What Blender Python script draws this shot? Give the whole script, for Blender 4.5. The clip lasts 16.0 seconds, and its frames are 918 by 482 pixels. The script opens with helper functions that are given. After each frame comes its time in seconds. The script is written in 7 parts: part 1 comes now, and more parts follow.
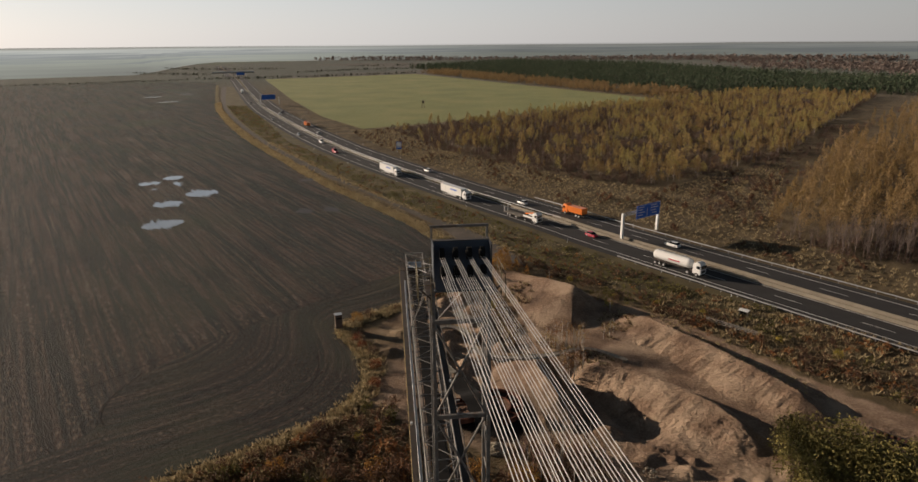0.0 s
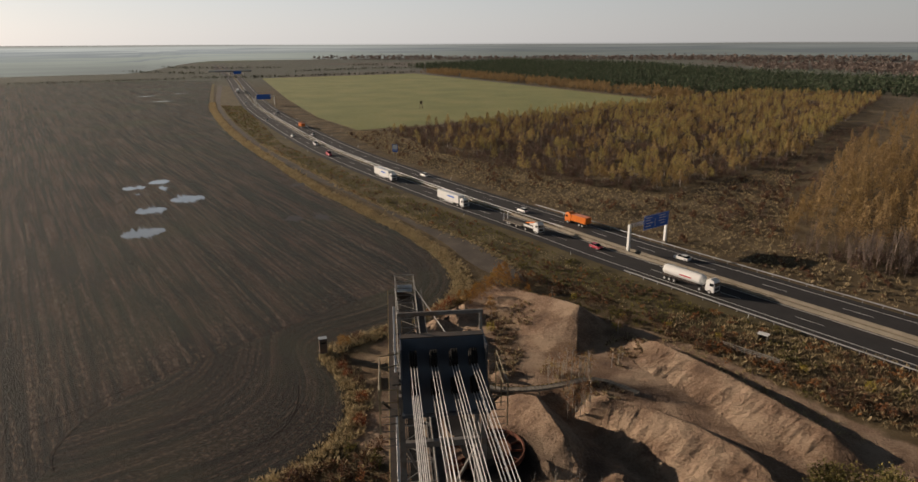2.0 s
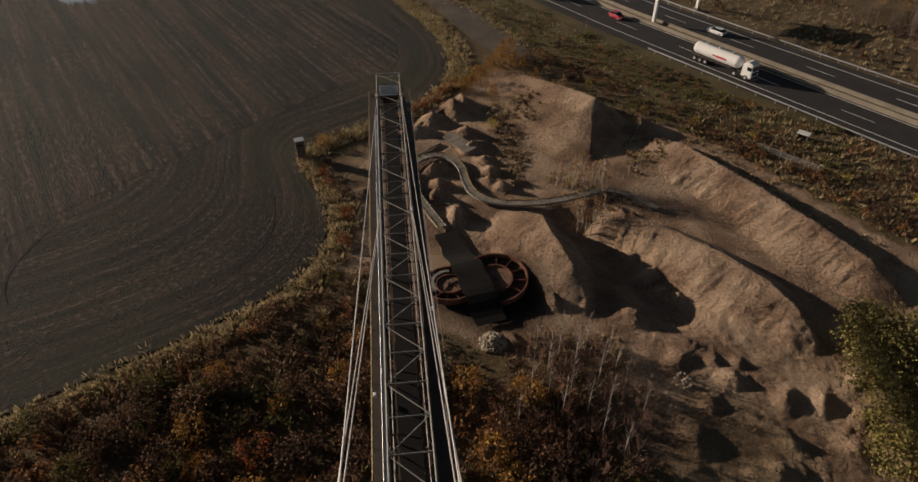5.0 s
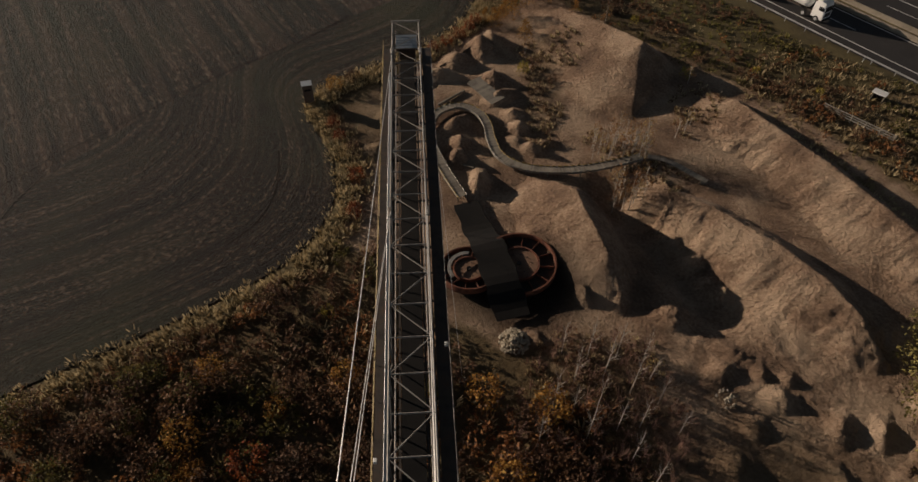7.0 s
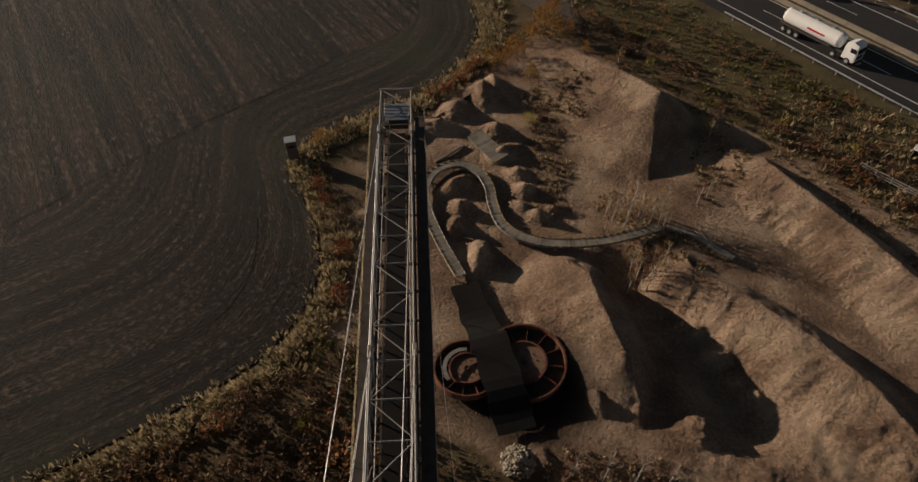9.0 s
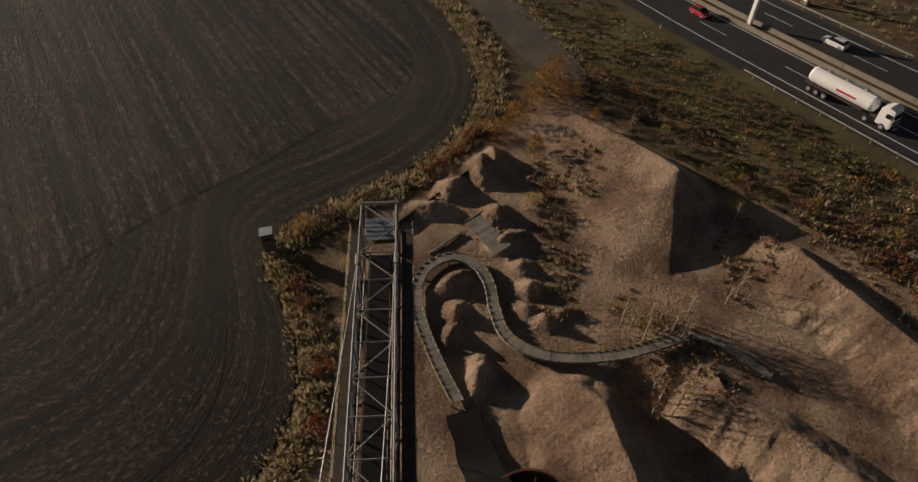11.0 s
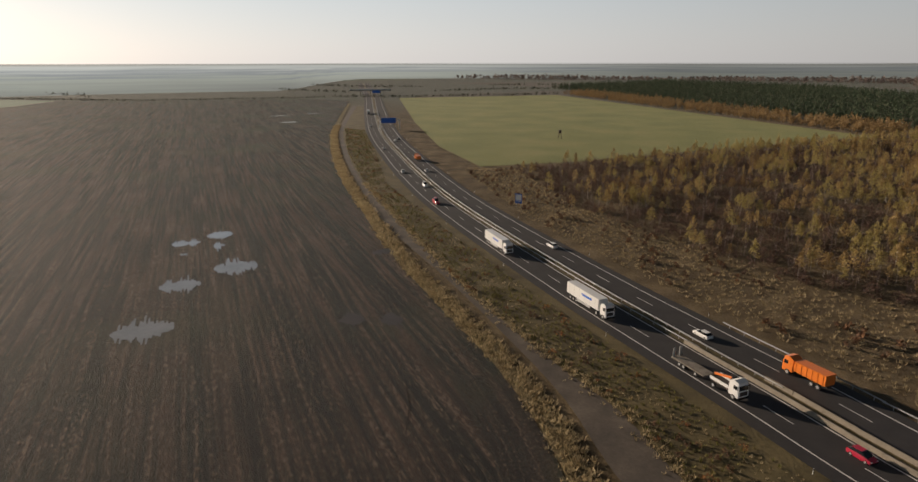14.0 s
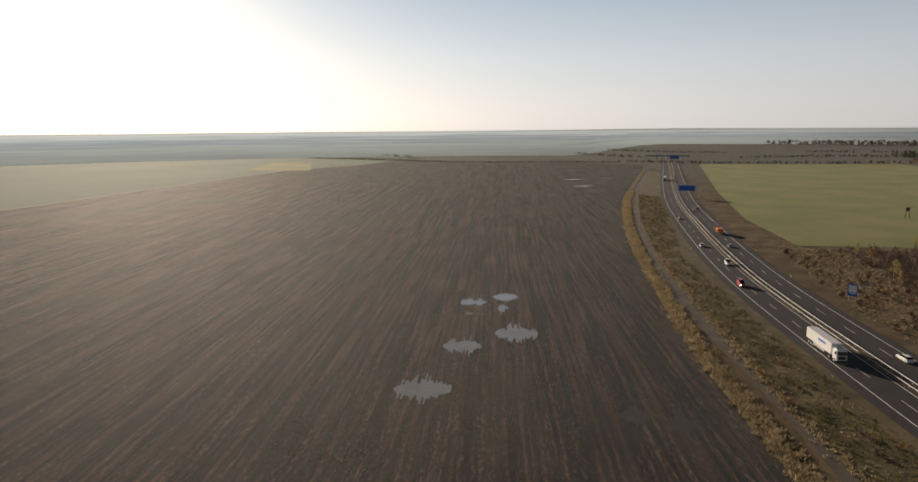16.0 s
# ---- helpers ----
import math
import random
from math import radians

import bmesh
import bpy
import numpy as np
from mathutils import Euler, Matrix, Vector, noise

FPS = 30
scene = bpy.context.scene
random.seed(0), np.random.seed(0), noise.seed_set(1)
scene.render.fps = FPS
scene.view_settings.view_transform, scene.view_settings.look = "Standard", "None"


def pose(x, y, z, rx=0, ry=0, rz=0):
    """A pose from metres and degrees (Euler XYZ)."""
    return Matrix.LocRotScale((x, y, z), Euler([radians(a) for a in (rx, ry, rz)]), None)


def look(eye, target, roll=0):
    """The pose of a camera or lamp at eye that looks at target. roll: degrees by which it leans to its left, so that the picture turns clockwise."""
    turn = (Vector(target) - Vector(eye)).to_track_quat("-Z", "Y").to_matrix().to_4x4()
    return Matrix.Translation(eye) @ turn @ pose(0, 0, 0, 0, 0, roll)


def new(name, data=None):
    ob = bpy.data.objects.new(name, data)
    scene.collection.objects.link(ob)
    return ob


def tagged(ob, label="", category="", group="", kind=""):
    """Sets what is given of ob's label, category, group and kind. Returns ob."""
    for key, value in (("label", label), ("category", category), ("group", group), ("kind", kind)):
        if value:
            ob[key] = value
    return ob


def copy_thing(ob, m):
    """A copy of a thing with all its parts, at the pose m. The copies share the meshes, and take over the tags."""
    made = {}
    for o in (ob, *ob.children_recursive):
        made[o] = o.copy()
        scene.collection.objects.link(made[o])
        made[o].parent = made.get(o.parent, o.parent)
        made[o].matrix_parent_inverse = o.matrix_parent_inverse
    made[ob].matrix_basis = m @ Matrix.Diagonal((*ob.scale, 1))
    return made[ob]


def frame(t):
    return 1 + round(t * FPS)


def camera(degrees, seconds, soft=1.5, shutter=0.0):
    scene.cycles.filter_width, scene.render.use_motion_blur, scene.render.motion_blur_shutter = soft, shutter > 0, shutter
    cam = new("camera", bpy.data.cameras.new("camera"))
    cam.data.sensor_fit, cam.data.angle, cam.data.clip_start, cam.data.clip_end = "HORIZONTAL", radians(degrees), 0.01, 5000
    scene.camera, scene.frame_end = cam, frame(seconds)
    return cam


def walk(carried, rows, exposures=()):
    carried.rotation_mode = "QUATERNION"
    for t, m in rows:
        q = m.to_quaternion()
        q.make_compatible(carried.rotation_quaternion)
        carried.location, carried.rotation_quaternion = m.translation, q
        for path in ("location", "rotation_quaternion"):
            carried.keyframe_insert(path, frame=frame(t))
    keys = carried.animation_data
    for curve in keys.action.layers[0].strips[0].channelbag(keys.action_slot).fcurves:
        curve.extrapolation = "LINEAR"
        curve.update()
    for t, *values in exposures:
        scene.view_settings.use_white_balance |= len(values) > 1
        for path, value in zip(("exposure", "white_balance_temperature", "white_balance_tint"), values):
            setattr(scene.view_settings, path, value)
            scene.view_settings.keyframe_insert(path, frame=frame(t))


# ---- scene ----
cam = camera(71.9, 16.0)
PATH = [
    (0, (4.32, 7.402, 55.214), (4.268, 9.309, 54.612), -0.5),
    (0.5, (4.409, 10.023, 55.258), (4.359, 11.93, 54.655), -0.3),
    (1, (4.561, 12.777, 55.285), (4.511, 14.683, 54.682), -0.4),
    (1.5, (4.76, 15.587, 55.301), (4.71, 17.493, 54.696), -0.3),
    (2, (4.694, 18.342, 55.335), (4.645, 20.248, 54.731), -0.3),
    (2.5, (4.509, 21.008, 55.374), (4.463, 22.899, 54.724), -0.1),
    (3, (4.538, 23.783, 55.437), (4.492, 25.635, 54.683), -0.2),
    (3.5, (4.515, 26.537, 55.436), (4.471, 28.335, 54.562), -0.1),
    (4, (4.452, 29.493, 55.393), (4.41, 31.227, 54.397), -0.1),
    (4.5, (4.505, 32.544, 55.296), (4.464, 34.193, 54.165), -0.1),
    (5, (4.534, 35.5, 55.23), (4.496, 37.041, 53.956), -0.2),
    (5.2, (4.561, 36.678, 55.221), (4.522, 38.172, 53.892), -0.3),
    (7.3, (3.751, 49.557, 55.51), (3.657, 50.893, 54.024), 0.3),
    (7.5, (3.724, 50.798, 55.52), (3.629, 52.134, 54.034), 0.2),
    (8, (3.656, 53.878, 55.535), (3.56, 55.214, 54.049), 0.3),
    (8.5, (3.536, 57.053, 55.564), (3.44, 58.389, 54.078), 0.4),
    (10.8, (3.122, 72.497, 55.611), (3.017, 73.845, 54.137), -0.1),
    (11, (3.044, 73.89, 55.616), (2.938, 75.262, 54.164), -0.2),
    (11.5, (2.918, 77.324, 55.649), (2.804, 78.78, 54.282), -0.1),
    (12, (2.695, 80.741, 55.611), (2.577, 82.27, 54.328), -0.1),
    (12.5, (2.653, 84.163, 55.63), (2.525, 85.8, 54.487), -0.1),
    (13, (2.444, 87.65, 55.751), (2.283, 89.4, 54.796), -0.1),
    (13.5, (2.039, 90.94, 55.954), (1.682, 92.76, 55.206), -0.1),
    (14, (1.126, 94.217, 56.079), (0.657, 96.082, 55.529), -0.1),
    (14.5, (-0.192, 97.253, 56.116), (-0.756, 99.135, 55.741), -0.0),
    (15, (-1.637, 100.045, 56.064), (-2.567, 101.779, 55.707), -0.3),
    (15.5, (-3.619, 102.662, 56.036), (-4.749, 104.273, 55.679), -0.4),
    (16, (-6.108, 105.353, 56.095), (-7.371, 106.862, 55.741), -0.5),
]
walk(cam, [(t, look(a, b, r)) for t, a, b, r in PATH],
     exposures=[(0, 0.24), (2.5, 0.22), (5, 0.0), (8, -0.15), (11, -0.1), (12.5, 0.06), (13.5, 0.22), (16, 0.2)])

# ---- sky and sun: a low November sun, ahead and to one side, in thin haze ----
SUN_AZ = math.atan2(-0.925, 0.38)   # compass angle from +y, towards +x
SUN_EL = radians(13.5)
world = bpy.data.worlds.new("sky")
scene.world = world
world.use_nodes = True
wn = world.node_tree
sky = wn.nodes.new("ShaderNodeTexSky")
sky.sky_type = "NISHITA"
sky.sun_disc = False
sky.sun_elevation = SUN_EL
sky.sun_rotation = SUN_AZ
sky.altitude = 100
sky.air_density = 1.0
sky.dust_density = 1.2
sky.ozone_density = 1.0
bg = wn.nodes["Background"]
bg.inputs["Strength"].default_value = 0.042
# a pale layer of ground haze over the whole horizon, thinning upwards
wco, wsep, wramp, wadd = (wn.nodes.new("ShaderNode" + k) for k in ("TexCoord", "SeparateXYZ", "ValToRGB", "Mix"))
wadd.data_type, wadd.blend_type = "RGBA", "ADD"
wadd.inputs[0].default_value = 1.0
wn.links.new(wco.outputs["Generated"], wsep.inputs[0])
wn.links.new(wsep.outputs["Z"], wramp.inputs[0])
haze = wramp.color_ramp.elements
haze[0].position, haze[0].color = 0.0, (10.4, 10.1, 10.0, 1)
haze[1].position, haze[1].color = 0.6, (0.0, 0.0, 0.0, 1)
for at_z, shade in ((0.1, (8.6, 9.1, 9.6, 1)), (0.22, (4.7, 6.0, 7.5, 1)), (0.34, (1.5, 2.0, 2.7, 1))):
    haze.new(at_z).color = shade
whsv = wn.nodes.new("ShaderNodeHueSaturation")   # thin haze washes the clear sky's colours out
whsv.inputs["Saturation"].default_value = 0.7
wn.links.new(sky.outputs[0], whsv.inputs["Color"])
whsv.inputs["Value"].default_value = 0.42
wn.links.new(whsv.outputs[0], wadd.inputs[6])
# the haze scatters most light forwards: it is palest towards the sun
wdot, wface, wlit = wn.nodes.new("ShaderNodeVectorMath"), wn.nodes.new("ShaderNodeMapRange"), wn.nodes.new("ShaderNodeVectorMath")
wdot.operation, wlit.operation = "DOT_PRODUCT", "SCALE"
wdot.inputs[1].default_value = (math.sin(SUN_AZ), math.cos(SUN_AZ), 0)
for slot, value in (("From Min", -0.35), ("From Max", 0.9), ("To Min", 0.6), ("To Max", 1.3)):
    wface.inputs[slot].default_value = value
wn.links.new(wco.outputs["Generated"], wdot.inputs[0])
wn.links.new(wdot.outputs["Value"], wface.inputs["Value"])
wn.links.new(wramp.outputs[0], wlit.inputs[0])
wn.links.new(wface.outputs[0], wlit.inputs["Scale"])
wn.links.new(wlit.outputs[0], wadd.inputs[7])
wn.links.new(wadd.outputs[2], bg.inputs["Color"])
sun_data = bpy.data.lights.new("sun", "SUN")
sun_data.energy = 5.0
sun_data.angle = radians(0.6)
sun_data.color = (1.0, 0.8, 0.615)
sun = new("sun", sun_data)
sun_from = Vector((math.sin(SUN_AZ) * math.cos(SUN_EL), math.cos(SUN_AZ) * math.cos(SUN_EL), math.sin(SUN_EL)))
sun.matrix_world = look(sun_from * 500, (0, 0, 0))


# ---- helpers ----
def obj(name, verts, faces, material, label="", category="", group="", kind="", parent=None, smooth=False, mats=None):
    me = bpy.data.meshes.new(name)
    me.from_pydata(verts, [], faces)
    if material:
        me.materials.append(material)
    for m in mats or ():
        me.materials.append(m)
    if smooth:
        me.polygons.foreach_set("use_smooth", [True] * len(me.polygons))
    me.update()
    ob = new(name, me)
    ob.parent = parent
    return tagged(ob, label, category, group, kind)


def part(name, bm, material, parent, label=""):
    me = bpy.data.meshes.new(name)
    bm.to_mesh(me)
    bm.free()
    me.materials.append(material)
    ob = new(name, me)
    ob.parent = parent
    if label:
        ob["label"] = label
    return ob


def thing(name, m, label, category, group="", kind=""):
    ob = new(name)
    ob.matrix_world = m
    ob.empty_display_size = 0.3
    return tagged(ob, label, category, group, kind)


def box(bm, cx, cy, cz, sx, sy, sz, bevel=0.0, rot=None):
    r = bmesh.ops.create_cube(bm, size=1.0)
    m = Matrix.Translation((cx, cy, cz)) @ (rot or Matrix.Identity(4)) @ Matrix.Diagonal((sx, sy, sz, 1))
    bmesh.ops.transform(bm, matrix=m, verts=r["verts"])
    if bevel:
        edges = list({e for v in r["verts"] for e in v.link_edges})
        bmesh.ops.bevel(bm, geom=edges, offset=bevel, segments=1, affect="EDGES", profile=0.5)
    return bm


def boxed(cx, cy, cz, sx, sy, sz, bevel=0.0, rot=None):
    return box(bmesh.new(), cx, cy, cz, sx, sy, sz, bevel, rot)


def tube(bm, a, b, r, n=6, r2=None):
    a, b = Vector(a), Vector(b)
    d = b - a
    q = d.to_track_quat("Z", "Y").to_matrix().to_4x4()
    m = Matrix.Translation((a + b) / 2) @ q
    bmesh.ops.create_cone(bm, cap_ends=True, segments=n, radius1=r, radius2=r if r2 is None else r2, depth=d.length, matrix=m)
    return bm


def beam(bm, a, b, w, h):
    """A rectangular bar from a to b, w wide and h high."""
    a, b = Vector(a), Vector(b)
    d = b - a
    x = d.cross(Vector((0, 0, 1)))
    x = x.normalized() if x.length > 1e-4 else Vector((1, 0, 0))
    z = x.cross(d).normalized()
    m = Matrix.Identity(4)
    for i in range(3):
        m[i][0], m[i][1], m[i][2], m[i][3] = x[i] * w, d[i], z[i] * h, (a[i] + b[i]) / 2
    r = bmesh.ops.create_cube(bm, size=1.0)
    bmesh.ops.transform(bm, matrix=m, verts=r["verts"])
    return bm


def beams(a, b, w, h):
    return beam(bmesh.new(), a, b, w, h)


def tubes(a, b, r, n=6, r2=None):
    return tube(bmesh.new(), a, b, r, n, r2)


def spline(points, step):
    """Points at even steps along a smooth curve through the given ones."""
    p = [Vector(q).to_3d() for q in points]
    p = [2 * p[0] - p[1]] + p + [2 * p[-1] - p[-2]]
    fine = []
    for i in range(1, len(p) - 2):
        for k in range(24):
            t = k / 24
            a, b, c, d = p[i - 1], p[i], p[i + 1], p[i + 2]
            fine.append(0.5 * (2 * b + (c - a) * t + (2 * a - 5 * b + 4 * c - d) * t * t + (3 * b - a - 3 * c + d) * t ** 3))
    fine.append(p[-2])
    out, left = [fine[0]], step
    for a, b in zip(fine, fine[1:]):
        seg = (b - a).length
        at = 0.0
        while seg - at >= left:
            at += left
            out.append(a.lerp(b, at / seg))
            left = step
        left -= seg - at
    return out


def normals_of(line):
    """The unit vector to the line's right at each of its points."""
    out = []
    for i in range(len(line)):
        d = line[min(i + 1, len(line) - 1)] - line[max(i - 1, 0)]
        out.append(Vector((d.y, -d.x, 0)).normalized())
    return out


def fbm(x, y, s, octaves=3):
    v, a = 0.0, 0.5
    for k in range(octaves):
        v += a * noise.noise(Vector((x * s, y * s, 3.7 * k)))
        s *= 2.1
        a *= 0.5
    return v


def inside(poly, x, y):
    hit = False
    for (x0, y0), (x1, y1) in zip(poly, poly[1:] + poly[:1]):
        if (y0 > y) != (y1 > y) and x < (x1 - x0) * (y - y0) / (y1 - y0) + x0:
            hit = not hit
    return hit


# ---- materials ----
def material(name, colours, scale=1.0, rough=0.8, metal=0.0, bump=0.3, bump_scale=None, spec=0.5, per_piece=0.0, island=0.0, coarse=None):
    """Noise at two sizes picks between the colours; fine noise gives relief. Sizes in metres."""
    m = bpy.data.materials.new(name)
    m.use_nodes = True
    nt = m.node_tree
    n, link = nt.nodes.new, nt.links.new
    b = nt.nodes["Principled BSDF"]
    geo = n("ShaderNodeNewGeometry")
    co = n("ShaderNodeTexCoord")
    pos = geo.outputs["Position"]
    big, fine = n("ShaderNodeTexNoise"), n("ShaderNodeTexNoise")
    big.inputs["Scale"].default_value = 1.0 / (coarse or scale * 8)
    big.inputs["Detail"].default_value = 3
    fine.inputs["Scale"].default_value = 1.0 / scale
    fine.inputs["Detail"].default_value = 6
    fine.inputs["Roughness"].default_value = 0.65
    link(pos, big.inputs["Vector"])
    link(pos, fine.inputs["Vector"])
    mix = n("ShaderNodeMath")
    mix.operation = "ADD"
    half = n("ShaderNodeMath")
    half.operation = "MULTIPLY_ADD"
    half.inputs[1].default_value = 0.9
    half.inputs[2].default_value = -0.2
    link(big.outputs[0], half.inputs[0])
    k = n("ShaderNodeMath")
    k.operation = "MULTIPLY_ADD"
    k.inputs[1].default_value = 0.5
    link(fine.outputs[0], k.inputs[0])
    link(half.outputs[0], k.inputs[2])
    out = k.outputs[0]
    if per_piece or island:
        extra = n("ShaderNodeMath")
        extra.operation = "MULTIPLY_ADD"
        extra.inputs[1].default_value = per_piece or island
        link(n("ShaderNodeObjectInfo").outputs["Random"] if per_piece else geo.outputs["Random Per Island"], extra.inputs[0])
        link(out, extra.inputs[2])
        sub = n("ShaderNodeMath")
        sub.operation = "SUBTRACT"
        sub.inputs[1].default_value = (per_piece or island) / 2
        link(extra.outputs[0], sub.inputs[0])
        out = sub.outputs[0]
    ramp = n("ShaderNodeValToRGB")
    e = ramp.color_ramp.elements
    while len(e) < len(colours):
        e.new(0.5)
    for i, c in enumerate(colours):
        e[i].position = 0.25 + 0.5 * i / max(len(colours) - 1, 1)
        e[i].color = (*c, 1)
    link(out, ramp.inputs[0])
    link(ramp.outputs[0], b.inputs["Base Color"])
    b.inputs["Roughness"].default_value = rough
    b.inputs["Metallic"].default_value = metal
    b.inputs["Specular IOR Level"].default_value = spec
    if bump:
        bp = n("ShaderNodeBump")
        bp.inputs["Strength"].default_value = bump
        bp.inputs["Distance"].default_value = bump_scale or scale * 0.3
        link(fine.outputs[0], bp.inputs["Height"])
        link(bp.outputs[0], b.inputs["Normal"])
    return m


M_ASPHALT = material("asphalt", [(0.02, 0.0185, 0.0195), (0.034, 0.031, 0.031)], 0.5, 0.85, bump=0.15)
M_PAINT = material("road_paint", [(0.5, 0.5, 0.48), (0.75, 0.75, 0.73)], 0.3, 0.6, bump=0.05)
M_CONCRETE = material("concrete", [(0.15, 0.13, 0.1), (0.24, 0.21, 0.165)], 0.4, 0.85, bump=0.2)
M_GALV = material("galvanised_steel", [(0.4, 0.41, 0.42), (0.55, 0.56, 0.57)], 0.2, 0.45, 0.7, bump=0.05)
M_STEEL = material("weathered_steel", [(0.1, 0.093, 0.088), (0.19, 0.18, 0.17), (0.13, 0.095, 0.07)], 0.3, 0.6, 0.25, bump=0.15, coarse=1.2)
M_PALE = material("pale_painted_steel", [(0.17, 0.162, 0.15), (0.29, 0.277, 0.257), (0.15, 0.115, 0.09)], 0.3, 0.55, 0.2, bump=0.1, coarse=1.5)
M_DARK = material("dark_steel", [(0.03, 0.026, 0.024), (0.06, 0.05, 0.043), (0.08, 0.05, 0.034)], 0.3, 0.7, 0.3, bump=0.2, coarse=1.0)
M_BLUE = material("slate_blue_painted_plate", [(0.035, 0.044, 0.062), (0.058, 0.07, 0.09), (0.05, 0.05, 0.056)], 0.5, 0.55, 0.1, bump=0.08, coarse=1.5)
M_ROPE = material("wire_rope", [(0.45, 0.43, 0.42), (0.62, 0.6, 0.58)], 0.1, 0.45, 0.5, bump=0.1)
M_YELLOW = material("worn_yellow_paint", [(0.2, 0.14, 0.035), (0.32, 0.22, 0.055), (0.15, 0.1, 0.05)], 0.2, 0.6, bump=0.1, coarse=0.8)
M_RAIL = material("worn_pale_rail_paint", [(0.16, 0.13, 0.075), (0.25, 0.205, 0.125), (0.12, 0.085, 0.055)], 0.2, 0.6, bump=0.1, coarse=0.8)
M_RUST = material("rusty_iron", [(0.06, 0.026, 0.018), (0.14, 0.05, 0.029), (0.2, 0.08, 0.044)], 0.3, 0.85, 0.1, bump=0.3, coarse=1.0)
M_RUSTPALE = material("pale_brown_rust", [(0.13, 0.075, 0.05), (0.22, 0.135, 0.09), (0.1, 0.05, 0.035)], 0.3, 0.85, 0.1, bump=0.3, coarse=1.2)
M_RUBBER = material("black_rubber_belt", [(0.009, 0.009, 0.0095), (0.018, 0.017, 0.0165)], 0.5, 0.95, bump=0.15, spec=0.15)
M_SHEET = material("grey_roof_sheet", [(0.16, 0.2, 0.25), (0.25, 0.29, 0.33)], 0.4, 0.45, 0.3, bump=0.08)
M_WHITE = material("white_paint", [(0.72, 0.72, 0.7), (0.82, 0.82, 0.8)], 0.3, 0.4, bump=0.02)
M_SIGN = material("blue_sign_face", [(0.012, 0.11, 0.5), (0.018, 0.14, 0.58)], 0.5, 0.35, bump=0.0)
M_WOOD = material("grey_weathered_planks", [(0.15, 0.13, 0.105), (0.24, 0.215, 0.18), (0.3, 0.27, 0.22)], 0.15, 0.85, bump=0.25, per_piece=0.35)
M_STONE = material("pale_rubble", [(0.3, 0.26, 0.2), (0.42, 0.37, 0.29)], 0.2, 0.9, bump=0.3, per_piece=0.3)
M_TRACK = material("gravel_track", [(0.055, 0.045, 0.037), (0.09, 0.073, 0.058), (0.14, 0.114, 0.088)], 0.5, 0.95, bump=0.4, coarse=6)
M_BANK = material("green_verge_grass", [(0.055, 0.041, 0.019), (0.095, 0.074, 0.027), (0.15, 0.114, 0.05)], 0.6, 0.95, bump=0.9, coarse=9)
M_MEADOW = material("green_meadow", [(0.105, 0.118, 0.028), (0.15, 0.155, 0.04), (0.2, 0.178, 0.056)], 1.5, 0.95, bump=0.5, coarse=40)
# sheen pales the meadow at low angles in place of haze
M_MEADOW.node_tree.nodes["Principled BSDF"].inputs["Sheen Weight"].default_value = 0.06
M_MEADOW.node_tree.nodes["Principled BSDF"].inputs["Sheen Roughness"].default_value = 0.25
M_MEADOW.node_tree.nodes["Principled BSDF"].inputs["Sheen Tint"].default_value = (0.9, 1.0, 0.5, 1)
M_TRUNK = material("birch_bark", [(0.22, 0.19, 0.165), (0.55, 0.5, 0.44)], 0.3, 0.8, bump=0.2)
M_SAPLING = material("grey_pink_birch_twigs", [(0.14, 0.105, 0.09), (0.27, 0.215, 0.185)], 0.4, 0.9, bump=0.2)
M_RODS = material("reddish_bare_rods", [(0.12, 0.068, 0.053), (0.24, 0.14, 0.108)], 0.5, 0.9, bump=0.2)
M_TWIG = material("bare_twigs", [(0.07, 0.05, 0.04), (0.14, 0.1, 0.075)], 0.5, 0.9, bump=0.2)


def foliage(name, colours, coarse, through_light=0.22):
    m = material(name, colours, 0.6, 0.75, bump=0.0, island=0.5, coarse=coarse, spec=0.2)
    b = m.node_tree.nodes["Principled BSDF"]
    t = m.node_tree.nodes.new("ShaderNodeBsdfTranslucent")
    a = m.node_tree.nodes.new("ShaderNodeMixShader")
    a.inputs[0].default_value = through_light
    ramp = b.inputs["Base Color"].links[0].from_socket
    m.node_tree.links.new(ramp, t.inputs["Color"])
    m.node_tree.links.new(b.outputs[0], a.inputs[1])
    m.node_tree.links.new(t.outputs[0], a.inputs[2])
    m.node_tree.links.new(a.outputs[0], m.node_tree.nodes["Material Output"].inputs["Surface"])
    return m


L_BIRCH = foliage("yellow_birch_leaves", [(0.22, 0.145, 0.075), (0.39, 0.275, 0.115), (0.52, 0.385, 0.155), (0.4, 0.315, 0.14)], 9)
L_OLIVEGOLD = foliage("olive_yellow_birch_leaves", [(0.2, 0.152, 0.068), (0.35, 0.28, 0.105), (0.48, 0.39, 0.145), (0.38, 0.325, 0.135)], 9)
L_PLUM = foliage("purple_brown_twigs", [(0.075, 0.05, 0.043), (0.125, 0.08, 0.063), (0.18, 0.115, 0.08)], 8)
L_LARCH = foliage("brown_gold_larch_needles", [(0.2, 0.135, 0.07), (0.32, 0.22, 0.105), (0.41, 0.29, 0.145)], 12)
